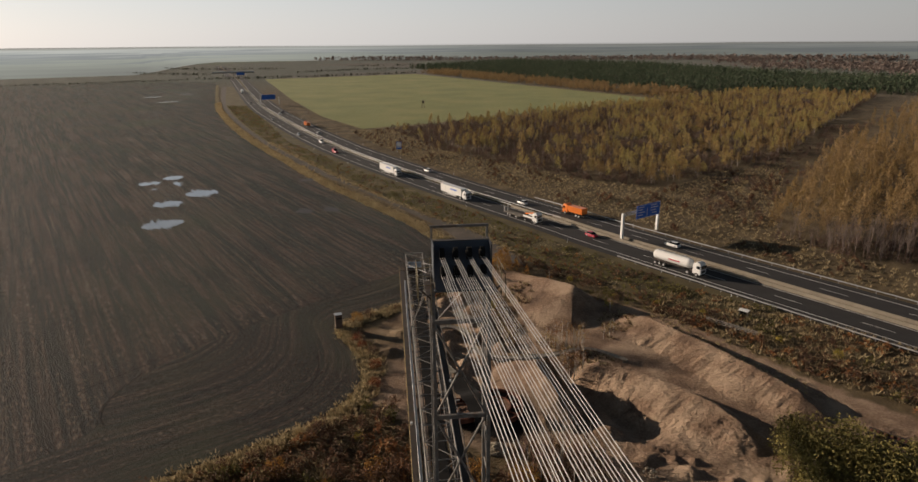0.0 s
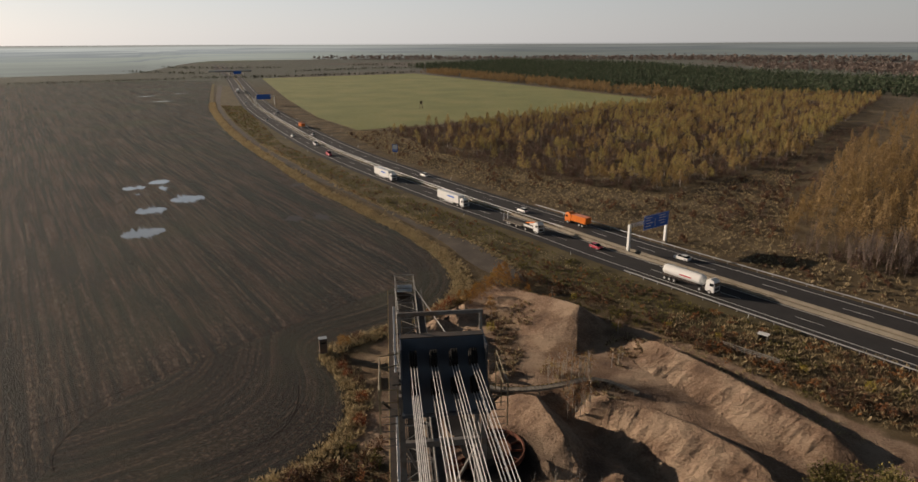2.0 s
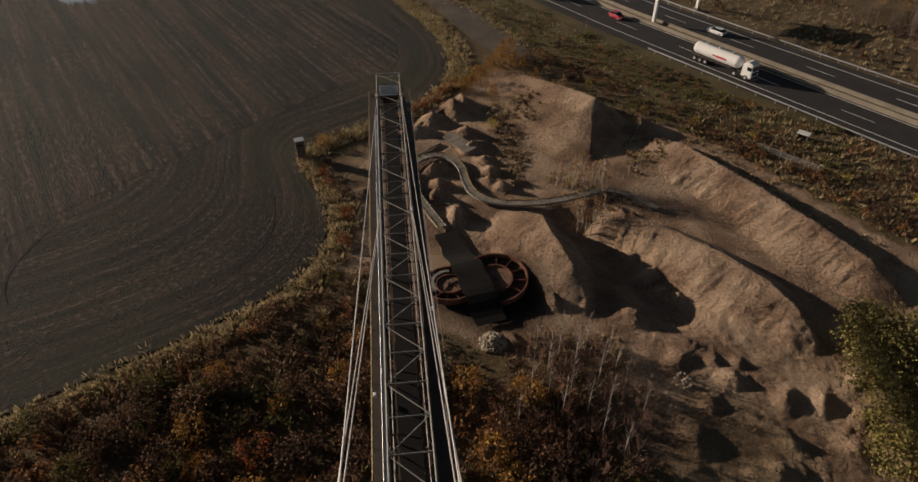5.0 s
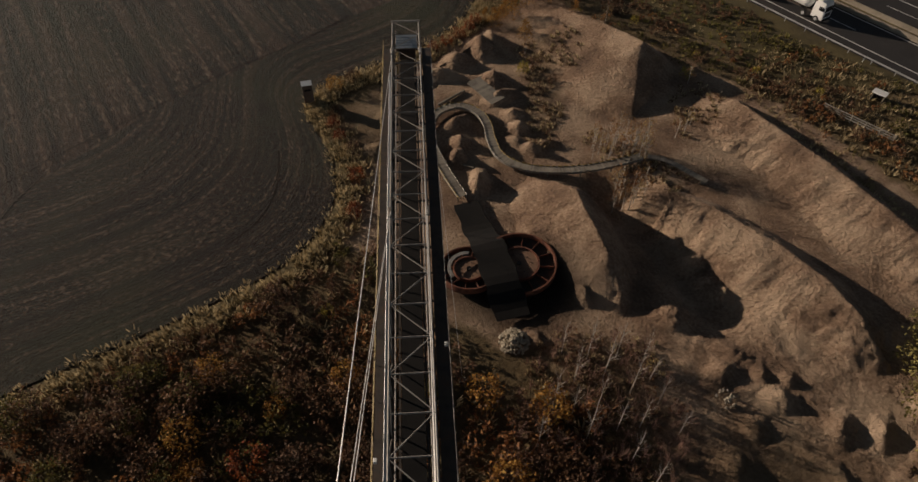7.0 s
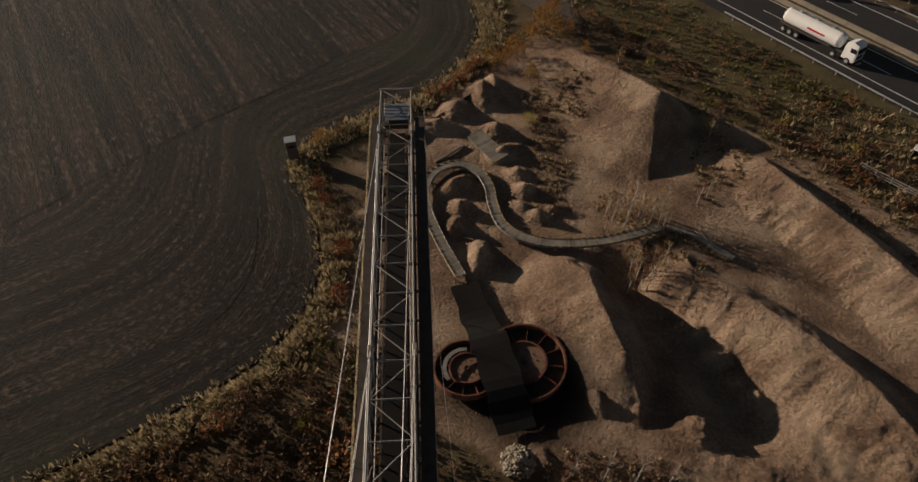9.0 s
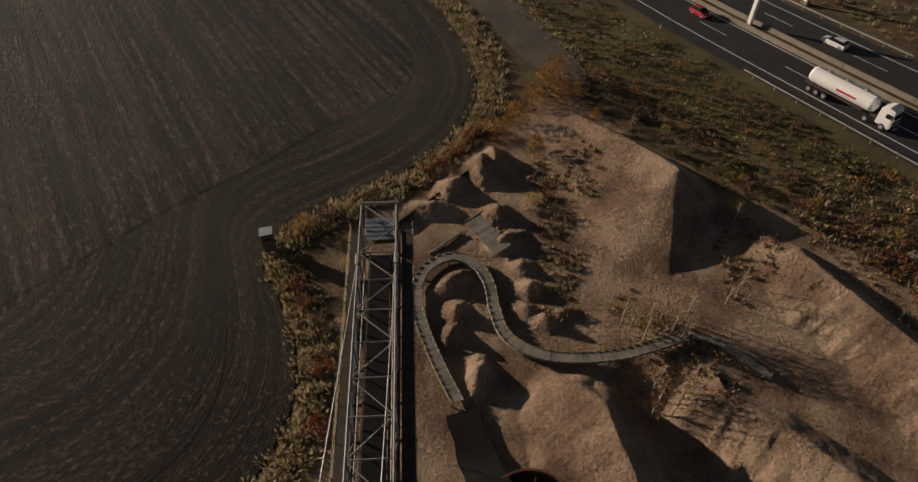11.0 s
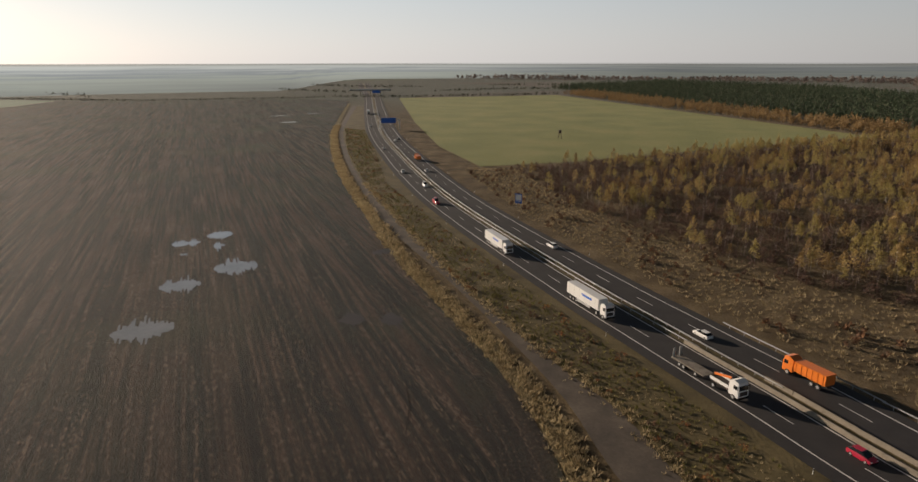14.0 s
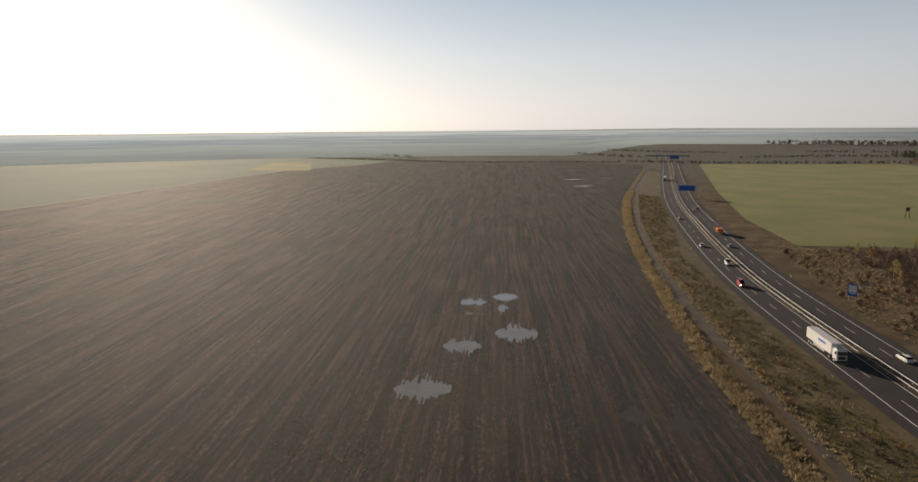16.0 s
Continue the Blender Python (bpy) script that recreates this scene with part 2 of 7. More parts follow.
# the two far foliages have haze greyed into their colours
L_FARBROWN = foliage("hazed_russet_twigs", [(0.14, 0.11, 0.1), (0.19, 0.148, 0.132), (0.22, 0.178, 0.152)], 90)
L_FARGREY = foliage("hazed_green_twigs", [(0.085, 0.09, 0.075), (0.12, 0.125, 0.1), (0.15, 0.15, 0.12)], 90)
L_RUSSET = foliage("russet_birch_leaves", [(0.14, 0.06, 0.03), (0.25, 0.11, 0.045), (0.34, 0.18, 0.07)], 3)
L_YELLOW = foliage("yellow_green_leaves", [(0.2, 0.16, 0.03), (0.32, 0.26, 0.05), (0.42, 0.33, 0.07)], 3)
L_BROWN = foliage("brown_autumn_leaves", [(0.075, 0.045, 0.032), (0.13, 0.075, 0.047), (0.21, 0.115, 0.06)], 6)
L_GOLD = foliage("golden_larch_needles", [(0.15, 0.098, 0.048), (0.26, 0.175, 0.075), (0.35, 0.24, 0.1)], 7)
L_PINE = foliage("dark_pine_needles", [(0.045, 0.066, 0.04), (0.07, 0.096, 0.055), (0.1, 0.12, 0.075)], 20)
L_OLIVE = foliage("olive_bush_leaves", [(0.06, 0.055, 0.02), (0.12, 0.11, 0.035), (0.2, 0.16, 0.05)], 4)
L_WILLOW = foliage("olive_willow_leaves", [(0.1, 0.085, 0.03), (0.19, 0.165, 0.055), (0.3, 0.25, 0.085)], 4)
L_RED = foliage("russet_leaves", [(0.12, 0.03, 0.015), (0.24, 0.06, 0.02), (0.3, 0.11, 0.03)], 3)
L_ORANGE = foliage("orange_leaves", [(0.22, 0.1, 0.025), (0.33, 0.165, 0.04), (0.39, 0.24, 0.06)], 3)
L_GRASS = foliage("dry_grass", [(0.27, 0.21, 0.12), (0.43, 0.345, 0.2), (0.56, 0.46, 0.28)], 5, 0.4)
L_GREEN = foliage("green_grass", [(0.1, 0.1, 0.03), (0.165, 0.155, 0.045), (0.25, 0.21, 0.08)], 5, 0.4)

# ---- the land ----
from mathutils import geometry

# Sand ridges: crest points (x, y, height), slope of the side to the sun, slope of the far side, depth of the gullies.
RIDGES = [
    ([(12.5, 153, 1.5), (19.9, 144.8, 3.0), (23.6, 140.4, 3.7), (26.0, 137.0, 4.1), (25.3, 131.5, 2.5), (24.6, 126.2, 0.7)], 0.27, 0.72, 0.35),
    ([(38.4, 126.0, 1.9), (41.0, 121.2, 2.3), (46.8, 111.8, 2.6), (51.3, 103.6, 2.6), (55.4, 96.8, 2.2)], 0.33, 0.62, 1.0),
    ([(22.6, 105.6, 1.2), (26.6, 106.2, 1.7), (30.7, 103.4, 2.1), (36.2, 98.0, 2.5), (40.8, 92.3, 2.5), (42.9, 88.0, 1.9)], 0.33, 0.62, 1.0),
    ([(12.2, 106.2, 2.3), (14.0, 104.0, 3.5), (15.7, 98.2, 3.6), (17.3, 94.4, 3.0), (18.6, 90.4, 1.2)], 0.46, 0.78, 0.7),
]
# Small mounds: x, y, height, radius.
MOUNDS = [(-5, 131.5, 1.3, 3.0), (-2.6, 135.5, 1.5, 3.2), (1, 139.8, 1.8, 3.6), (2.6, 142.2, 1.7, 2.6), (3.5, 131, 1.4, 2.6), (4.6, 126.6, 1.2, 2.6), (-1.3, 119.6, 1.3, 2.4),
          (7.4, 119.4, 1.1, 2.0), (7, 116.2, 1.0, 1.9), (9.2, 114.9, 1.2, 1.9), (-0.5, 115.6, 1.3, 2.0), (-0.8, 112.4, 1.3, 1.9), (2.3, 107.6, 1.5, 2.4),
          (-10, 121, 0.9, 3.0), (-11.5, 113, 0.9, 2.6), (11, 116.2, 0.7, 1.6), (6.5, 122.5, 0.9, 2.2), (14.6, 90.6, 1.3, 1.7), (9.6, 84.3, 1.3, 1.6),
          (32.9, 79.3, 1.4, 2.0), (37.6, 76.6, 1.5, 2.0), (41.3, 76.4, 1.3, 1.9), (27, 72.0, 1.6, 3.0), (24.2, 68.2, 1.6, 2.8), (34, 68.4, 1.5, 2.6),
          (42.3, 70.9, 1.4, 2.6), (47, 69.0, 1.5, 2.5), (38, 63.6, 1.6, 2.8), (17, 71, 1.0, 3.3), (46.5, 79.6, 1.5, 1.7), (27.8, 82.0, 1.1, 2.4),
          (20.5, 66, 1.2, 2.8), (30.5, 61, 1.4, 2.8), (29.3, 84.4, 1.0, 2.0), (34.1, 81.6, 1.1, 1.5), (31.6, 82.0, 0.9, 1.4), (12.5, 64.5, 1.1, 3.0), (24.2, 88.6, 0.9, 2.6),
          (25.4, 100.2, 0.9, 2.2), (27.4, 97.0, 1.1, 2.2), (28.8, 94.0, 0.9, 1.8), (30.4, 92.6, 0.8, 1.4), (36, 72, 1.2, 2.0), (29.8, 76.2, 1.0, 1.7), (44.6, 74.6, 1.1, 1.8), (51, 66, 1.3, 2.2),
          (15.2, 133.2, 0.45, 1.0), (16.2, 131.6, 0.45, 1.0), (17.2, 130.2, 0.45, 1.0), (18.3, 128.9, 0.45, 1.0), (14.3, 134.6, 0.4, 0.9)]
TRENCH = [(19.5 + 0.85 * k, 107 - 1.5 * k) for k in range(12)]
PARK = [(-21, 104), (-20, 117), (-12, 131), (-3, 141.5), (4, 150), (9, 158), (15, 156), (26, 145), (35, 137), (44, 130), (52, 119), (62, 103), (75, 88),
        (85, 72), (80, 52), (28, 48), (25, 66), (17, 79), (5, 84), (-6, 90), (-12, 96)]
WALK = [(0.4, 104.6), (-2.5, 110), (-4.7, 115.3), (-5.1, 119), (-4.0, 121.8), (-1.4, 123.3), (1.3, 122.2), (2.9, 119.4), (3.6, 116), (4.9, 112.7), (7.6, 110.8), (11.5, 110.3), (17, 111.2), (23.6, 113.9)]
table = np.random.default_rng(11).permutation(256)


def relief(x, y, seed=0):
    """Smooth gradient noise over arrays of places, about -0.7 to 0.7."""
    x, y = np.asarray(x, float) + 17.3 * seed, np.asarray(y, float) - 9.1 * seed
    xi, yi = np.floor(x).astype(int), np.floor(y).astype(int)
    fx, fy = x - xi, y - yi
    u, v = fx * fx * fx * (fx * (fx * 6 - 15) + 10), fy * fy * fy * (fy * (fy * 6 - 15) + 10)

    def corner(i, j):
        a = table[(table[(xi + i) & 255] + yi + j) & 255] * (2 * np.pi / 256)
        return np.cos(a) * (fx - i) + np.sin(a) * (fy - j)

    low = corner(0, 0) * (1 - u) + corner(1, 0) * u
    return low * (1 - v) + (corner(0, 1) * (1 - u) + corner(1, 1) * u) * v


def rough_at(x, y, s, octaves=3):
    total, a = 0.0, 0.5
    for k in range(octaves):
        total = total + a * relief(x * s, y * s, k + 1)
        s, a = s * 2.1, a * 0.5
    return total


def line_distance(x, y, line):
    """The distance from each place to a line of points."""
    best = np.full(np.shape(x), 1e9)
    for (x0, y0), (x1, y1) in zip(line, line[1:]):
        dx, dy = x1 - x0, y1 - y0
        t = np.clip(((x - x0) * dx + (y - y0) * dy) / (dx * dx + dy * dy), 0, 1)
        best = np.minimum(best, np.hypot(x - x0 - t * dx, y - y0 - t * dy))
    return best


def park_distance(x, y):
    """Signed distance to the sand park's edge: positive inside."""
    hit = np.zeros(np.shape(x), bool)
    for (x0, y0), (x1, y1) in zip(PARK, PARK[1:] + PARK[:1]):
        hit ^= ((y0 > y) != (y1 > y)) & (x < (x1 - x0) * (y - y0) / (y1 - y0 if y1 != y0 else 1e-9) + x0)
    d = line_distance(x, y, PARK + PARK[:1])
    return np.where(hit, d, -d)


def park_edge(x, y):
    return float(park_distance(np.array([x], float), np.array([y], float))[0])


def ridge_height(x, y, crest, near, far, worn):
    best, run = np.zeros(np.shape(x)), 0.0
    away = []      # for each stretch of the crest, the way to its shaded side
    for (x0, y0, _), (x1, y1, _) in zip(crest, crest[1:]):
        k = (1 if y1 < y0 else -1) / math.hypot(x1 - x0, y1 - y0)
        away.append(((y0 - y1) * k, (x1 - x0) * k))
    for i, ((x0, y0, h0), (x1, y1, h1)) in enumerate(zip(crest, crest[1:])):
        dx, dy = x1 - x0, y1 - y0
        long_ = math.hypot(dx, dy)
        t = np.clip(((x - x0) * dx + (y - y0) * dy) / (dx * dx + dy * dy), 0, 1)
        px, py = x0 + t * dx, y0 + t * dy
        d = np.hypot(x - px, y - py)
        side = (x - px) * away[i][0] + (y - py) * away[i][1]
        for j, at_end in ((i - 1, t <= 0), (i + 1, t >= 1)):
            if 0 <= j < len(away):
                side = np.where(at_end, np.maximum(side, (x - px) * away[j][0] + (y - py) * away[j][1]), side)
        w = 0.5 + 0.5 * np.tanh(side / 0.2)
        s = run + t * long_
        # rain gullies run down the slopes, branching downwards
        gully = 0.3 * relief(s * 0.45, d * 0.16, 5) + 0.2 * relief(s * 1.1 + 0.4 * relief(s, d * 0.3, 3), d * 0.2, 9) - 0.16 * np.abs(relief(s * 2.2, d * 0.25, 2))
        best = np.maximum(best, h0 + t * (h1 - h0) - d * (near * (1 - w) + far * w) + gully * np.minimum(1, d / 1.6) * worn * (1.1 - 0.95 * w))
        run += long_
    return best


def park_height(x, y):
    """Heights inside the sand park."""
    e = park_distance(x, y)
    h = np.zeros(np.shape(x))
    wx, wy = x + 0.25 * rough_at(x, y, 0.3, 2), y + 0.25 * rough_at(y, x, 0.3, 2)
    for crest, near, far, worn in RIDGES:
        g = ridge_height(wx, wy, crest, near, far, worn)
        h = np.maximum(h, g - 0.12 * np.maximum(0, 1 - np.abs(g - h)))
    for k, (mx, my, mh, mr) in enumerate(MOUNDS):
        near = (np.abs(x - mx) < mr * 2) & (np.abs(y - my) < mr * 2)
        qx, qy = x[near] - mx, y[near] - my
        c, s = math.cos(1.7 * k), math.sin(1.7 * k)
        stretch = 1.0 + 0.3 * ((k * 7) % 3 - 1)
        d = np.hypot((qx * c + qy * s) * stretch, (qy * c - qx * s) / stretch)
        d = d + 0.28 * mr * rough_at(x[near] + mx, y[near], 0.55, 3) + 0.3 * np.abs(relief(x[near] * 1.3, y[near] * 1.3, k)) * np.minimum(1, mr / 2)
        crumbs = 0.22 * rough_at(x[near], y[near], 1.3, 3) - 0.3 * np.abs(rough_at(x[near], y[near], 0.9, 2))
        h[near] = np.maximum(h[near], crumbs * np.clip(1.4 - d / mr, 0, 1) + mh * (1.2 if my > 86 else 0.6) * np.minimum(1, 1.15 * np.maximum(0.0, 1 - d / (mr * 1.05)) ** 1.25))
    bowl = (x > 12) & (x < 36) & (y > 82) & (y < 114)
    gap = np.min([np.hypot(x[bowl] - tx, y[bowl] - ty) for tx, ty in TRENCH], axis=0)
    h[bowl] -= 1.9 * np.exp(-(gap / 3.3) ** 2)
    clumpy = np.where((y < 90) & (x > 20), 0.9 * np.abs(rough_at(x, y, 0.42, 4)), 0.0)
    rough = 0.3 * rough_at(x, y, 0.45, 4) + 0.2 * np.abs(rough_at(x, y, 1.5, 3)) + clumpy
    z = h + rough * (0.5 + 0.25 * np.clip(h, 0, 1))
    under = line_distance(x, y, WALK)
    z = np.where(under < 1.6, np.minimum(z, 0.4 + 2.0 * np.maximum(0, under - 1.1)), z)
    return np.where(e > 0, np.minimum(1, e / 2.5) * z, 0.24 * rough_at(x, y, 0.4, 3) * np.minimum(1, -e / 2))


def axis(fine0, fine1, step, far0, far1, grow):
    a = list(np.arange(fine0, fine1 + step / 2, step))
    s, v = step, fine1
    while v < far1:
        s *= grow
        v += s
        a.append(v)
    s, v = step, fine0
    while v > far0:
        s *= grow
        v -= s
        a.insert(0, v)
    return a


xs = axis(-24, 72, 0.24, -4800, 4800, 1.17)
ys = axis(56, 157, 0.24, -1500, 4850, 1.17)
GX, GY = np.meshgrid(xs, ys)
far_r = np.hypot(GX, GY - 100)
GZ = np.where(far_r > 1500, 32 * np.clip((far_r - 1500) / 3300, 0, 1) ** 1.6 * (0.85 + 0.3 * relief(GX * 0.0007, GY * 0.0007, 1)), 0.0)
close = (GX > -30) & (GX < 95) & (GY > 40) & (GY < 165)
cx_, cy_ = GX[close], GY[close]
GZ[close] += park_height(cx_, cy_)
bare = np.clip(0.5 + (park_distance(cx_, cy_) + 3.0 * rough_at(cx_, cy_, 0.35, 4)) / 1.2, 0, 1)
# the first patch thins sand to darker grass colour, standing in for shade
for mx, my, rx, ry, k in ((-13.5, 119, 7, 11, 0.65), (31, 66, 9, 12, 0.6), (11, 130, 2.5, 14, 0.5), (15, 78, 7, 7, 0.7)):
    bare *= 1 - k * np.exp(-(((cx_ - mx) / rx) ** 2 + ((cy_ - my) / ry) ** 2) ** 2)
sand, dark_ground = np.zeros(GX.shape), np.zeros(GX.shape)
sand[close] = bare
spread = 1.0 + 0.9 * rough_at(cx_, cy_, 0.3, 4)
dark_ground[close] = np.clip(np.exp(-(((cx_ - 7.5) / 8.0) ** 2 + ((cy_ - 91.5) / 6.2) ** 2) ** 2 * spread) * 1.1, 0, 1)   # darker ground round the old wheels
nx, ny = len(xs), len(ys)
XS, YS = np.array(xs), np.array(ys)


def land(x, y):
    """The land's height."""
    i = int(np.clip(np.searchsorted(XS, x) - 1, 0, nx - 2))
    j = int(np.clip(np.searchsorted(YS, y) - 1, 0, ny - 2))
    u, v = (x - XS[i]) / (XS[i + 1] - XS[i]), (y - YS[j]) / (YS[j + 1] - YS[j])
    return float((GZ[j, i] * (1 - u) + GZ[j, i + 1] * u) * (1 - v) + (GZ[j + 1, i] * (1 - u) + GZ[j + 1, i + 1] * u) * v)


g_verts = np.stack([GX, GY, GZ], axis=-1).reshape(-1, 3).tolist()
corner_ids = np.arange(nx * ny).reshape(ny, nx)
g_faces = np.stack([corner_ids[:-1, :-1], corner_ids[:-1, 1:], corner_ids[1:, 1:], corner_ids[1:, :-1]], axis=-1).reshape(-1, 4).tolist()


def ground_material():
    m = material("dry_grassland_and_sand", [(0.062, 0.045, 0.025), (0.122, 0.09, 0.049), (0.21, 0.158, 0.09)], 0.6, 0.95, bump=0.9, bump_scale=0.4, coarse=9, spec=0.15)
    nt = m.node_tree
    n, link = nt.nodes.new, nt.links.new
    b = nt.nodes["Principled BSDF"]
    grass = b.inputs["Base Color"].links[0].from_socket
    geo = n("ShaderNodeNewGeometry")
    # sand: warm buff with darker damp and reddish clay patches
    s1, s2 = n("ShaderNodeTexNoise"), n("ShaderNodeTexNoise")
    s1.inputs["Scale"].default_value = 0.16
    s1.inputs["Detail"].default_value = 6
    s2.inputs["Scale"].default_value = 2.6
    s2.inputs["Detail"].default_value = 9
    s2.inputs["Roughness"].default_value = 0.68
    link(geo.outputs["Position"], s1.inputs["Vector"])
    link(geo.outputs["Position"], s2.inputs["Vector"])
    add = n("ShaderNodeMath")
    add.operation = "MULTIPLY_ADD"
    add.inputs[1].default_value = 0.62
    link(s2.outputs[0], add.inputs[0])
    link(s1.outputs[0], add.inputs[2])
    ramp = n("ShaderNodeValToRGB")
    e = ramp.color_ramp.elements
    e[0].position, e[0].color = 0.48, (0.08, 0.053, 0.041, 1)
    e[1].position, e[1].color = 0.95, (0.43, 0.316, 0.225, 1)
    mid = e.new(0.74)
    mid.color = (0.238, 0.159, 0.109, 1)
    link(add.outputs[0], ramp.inputs[0])
    at = n("ShaderNodeAttribute")
    at.attribute_name = "sand"
    mix = n("ShaderNodeMix")
    mix.data_type = "RGBA"
    link(at.outputs["Fac"], mix.inputs[0])
    link(grass, mix.inputs[6])
    link(ramp.outputs[0], mix.inputs[7])
    # near-black ground colour round the wheels
    dark_at, darken = n("ShaderNodeAttribute"), n("ShaderNodeMix")
    dark_at.attribute_name = "dark_ground"
    darken.data_type = "RGBA"
    darken.inputs[7].default_value = (0.022, 0.016, 0.013, 1)
    link(dark_at.outputs["Fac"], darken.inputs[0])
    link(mix.outputs[2], darken.inputs[6])
    mix = darken
    # trampled crumbs and footprints over the coarser relief
    crumb = n("ShaderNodeTexNoise")
    crumb.inputs["Scale"].default_value = 2.6
    crumb.inputs["Detail"].default_value = 5
    crumb.inputs["Roughness"].default_value = 0.7
    link(geo.outputs["Position"], crumb.inputs["Vector"])
    fine_bump = n("ShaderNodeBump")
    fine_bump.inputs["Strength"].default_value = 0.9
    fine_bump.inputs["Distance"].default_value = 0.4
    link(crumb.outputs[0], fine_bump.inputs["Height"])
    link(b.inputs["Normal"].links[0].from_socket, fine_bump.inputs["Normal"])
    link(fine_bump.outputs[0], b.inputs["Normal"])
    # distant land: a patchwork of fields and woods, with haze paled into its colours
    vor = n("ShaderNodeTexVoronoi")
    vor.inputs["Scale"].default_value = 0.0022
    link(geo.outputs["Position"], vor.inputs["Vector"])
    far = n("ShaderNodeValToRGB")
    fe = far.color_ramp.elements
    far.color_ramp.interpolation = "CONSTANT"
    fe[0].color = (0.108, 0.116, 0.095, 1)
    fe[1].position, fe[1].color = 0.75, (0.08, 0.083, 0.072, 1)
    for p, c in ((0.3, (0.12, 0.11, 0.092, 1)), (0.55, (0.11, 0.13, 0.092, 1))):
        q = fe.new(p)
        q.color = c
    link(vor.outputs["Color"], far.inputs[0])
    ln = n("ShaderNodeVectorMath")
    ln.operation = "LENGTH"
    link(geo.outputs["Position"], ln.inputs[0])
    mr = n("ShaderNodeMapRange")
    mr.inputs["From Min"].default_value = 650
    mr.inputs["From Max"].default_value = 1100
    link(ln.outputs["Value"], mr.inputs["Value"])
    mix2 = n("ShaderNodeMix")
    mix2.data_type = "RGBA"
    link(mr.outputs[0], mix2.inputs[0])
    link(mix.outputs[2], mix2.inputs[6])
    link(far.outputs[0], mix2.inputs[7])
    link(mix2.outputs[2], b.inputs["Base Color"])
    # sheen stands in for haze over ground seen at a low angle
    b.inputs["Sheen Weight"].default_value = 0.045
    b.inputs["Sheen Roughness"].default_value = 0.22
    return m


M_GROUND = ground_material()
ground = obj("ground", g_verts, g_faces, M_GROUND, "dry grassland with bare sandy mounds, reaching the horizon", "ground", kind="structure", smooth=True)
attr = ground.data.attributes.new("sand", "FLOAT", "POINT")
attr.data.foreach_set("value", sand.ravel())
attr = ground.data.attributes.new("dark_ground", "FLOAT", "POINT")
attr.data.foreach_set("value", dark_ground.ravel())


def sheet(name, poly, z, mat, label, category="ground"):
    flat, _, tris, *_ = geometry.delaunay_2d_cdt([Vector(p).to_2d() for p in poly], [], [list(range(len(poly)))], 1, 1e-4)
    ob = obj(name, [(p.x, p.y, z) for p in flat], tris, mat, label, category, kind="structure")
    if ob.data.polygons[0].normal.z < 0:
        ob.data.flip_normals()
    return ob


def ribbon(name, left, right, z, mat, label="", category="", kind="structure", parent=None):
    """A strip between two lines of points."""
    n = min(len(left), len(right))
    verts = [(p.x, p.y, z) for i in range(n) for p in (left[i], right[i])]
    faces = [(2 * i, 2 * i + 1, 2 * i + 3, 2 * i + 2) for i in range(n - 1)]
    ob = obj(name, verts, faces, mat, label, category, kind=kind, parent=parent)
    if ob.data.polygons[0].normal.z < 0:
        ob.data.flip_normals()
    return ob


# ploughed field
FIELD_EDGE = [(-300, -100), (-150, 4), (-70, 54), (-39.8, 75.5), (-31.4, 81.6), (-24.5, 87), (-19, 92.3), (-16.2, 98), (-15.5, 104), (-17.2, 110.5), (-21, 117),
              (-23.8, 122), (-21, 128.5), (-13.5, 134.8), (-7.5, 140.5), (-3.3, 147), (-1.2, 154), (-1, 162), (-5, 176), (-17.4, 199.5), (-36.7, 227.3),
              (-60.2, 261.2), (-93.3, 316), (-138.2, 392.7), (-191.2, 497.3), (-247, 624.5), (-382, 969)]
edge_line = spline(FIELD_EDGE, 2.0)


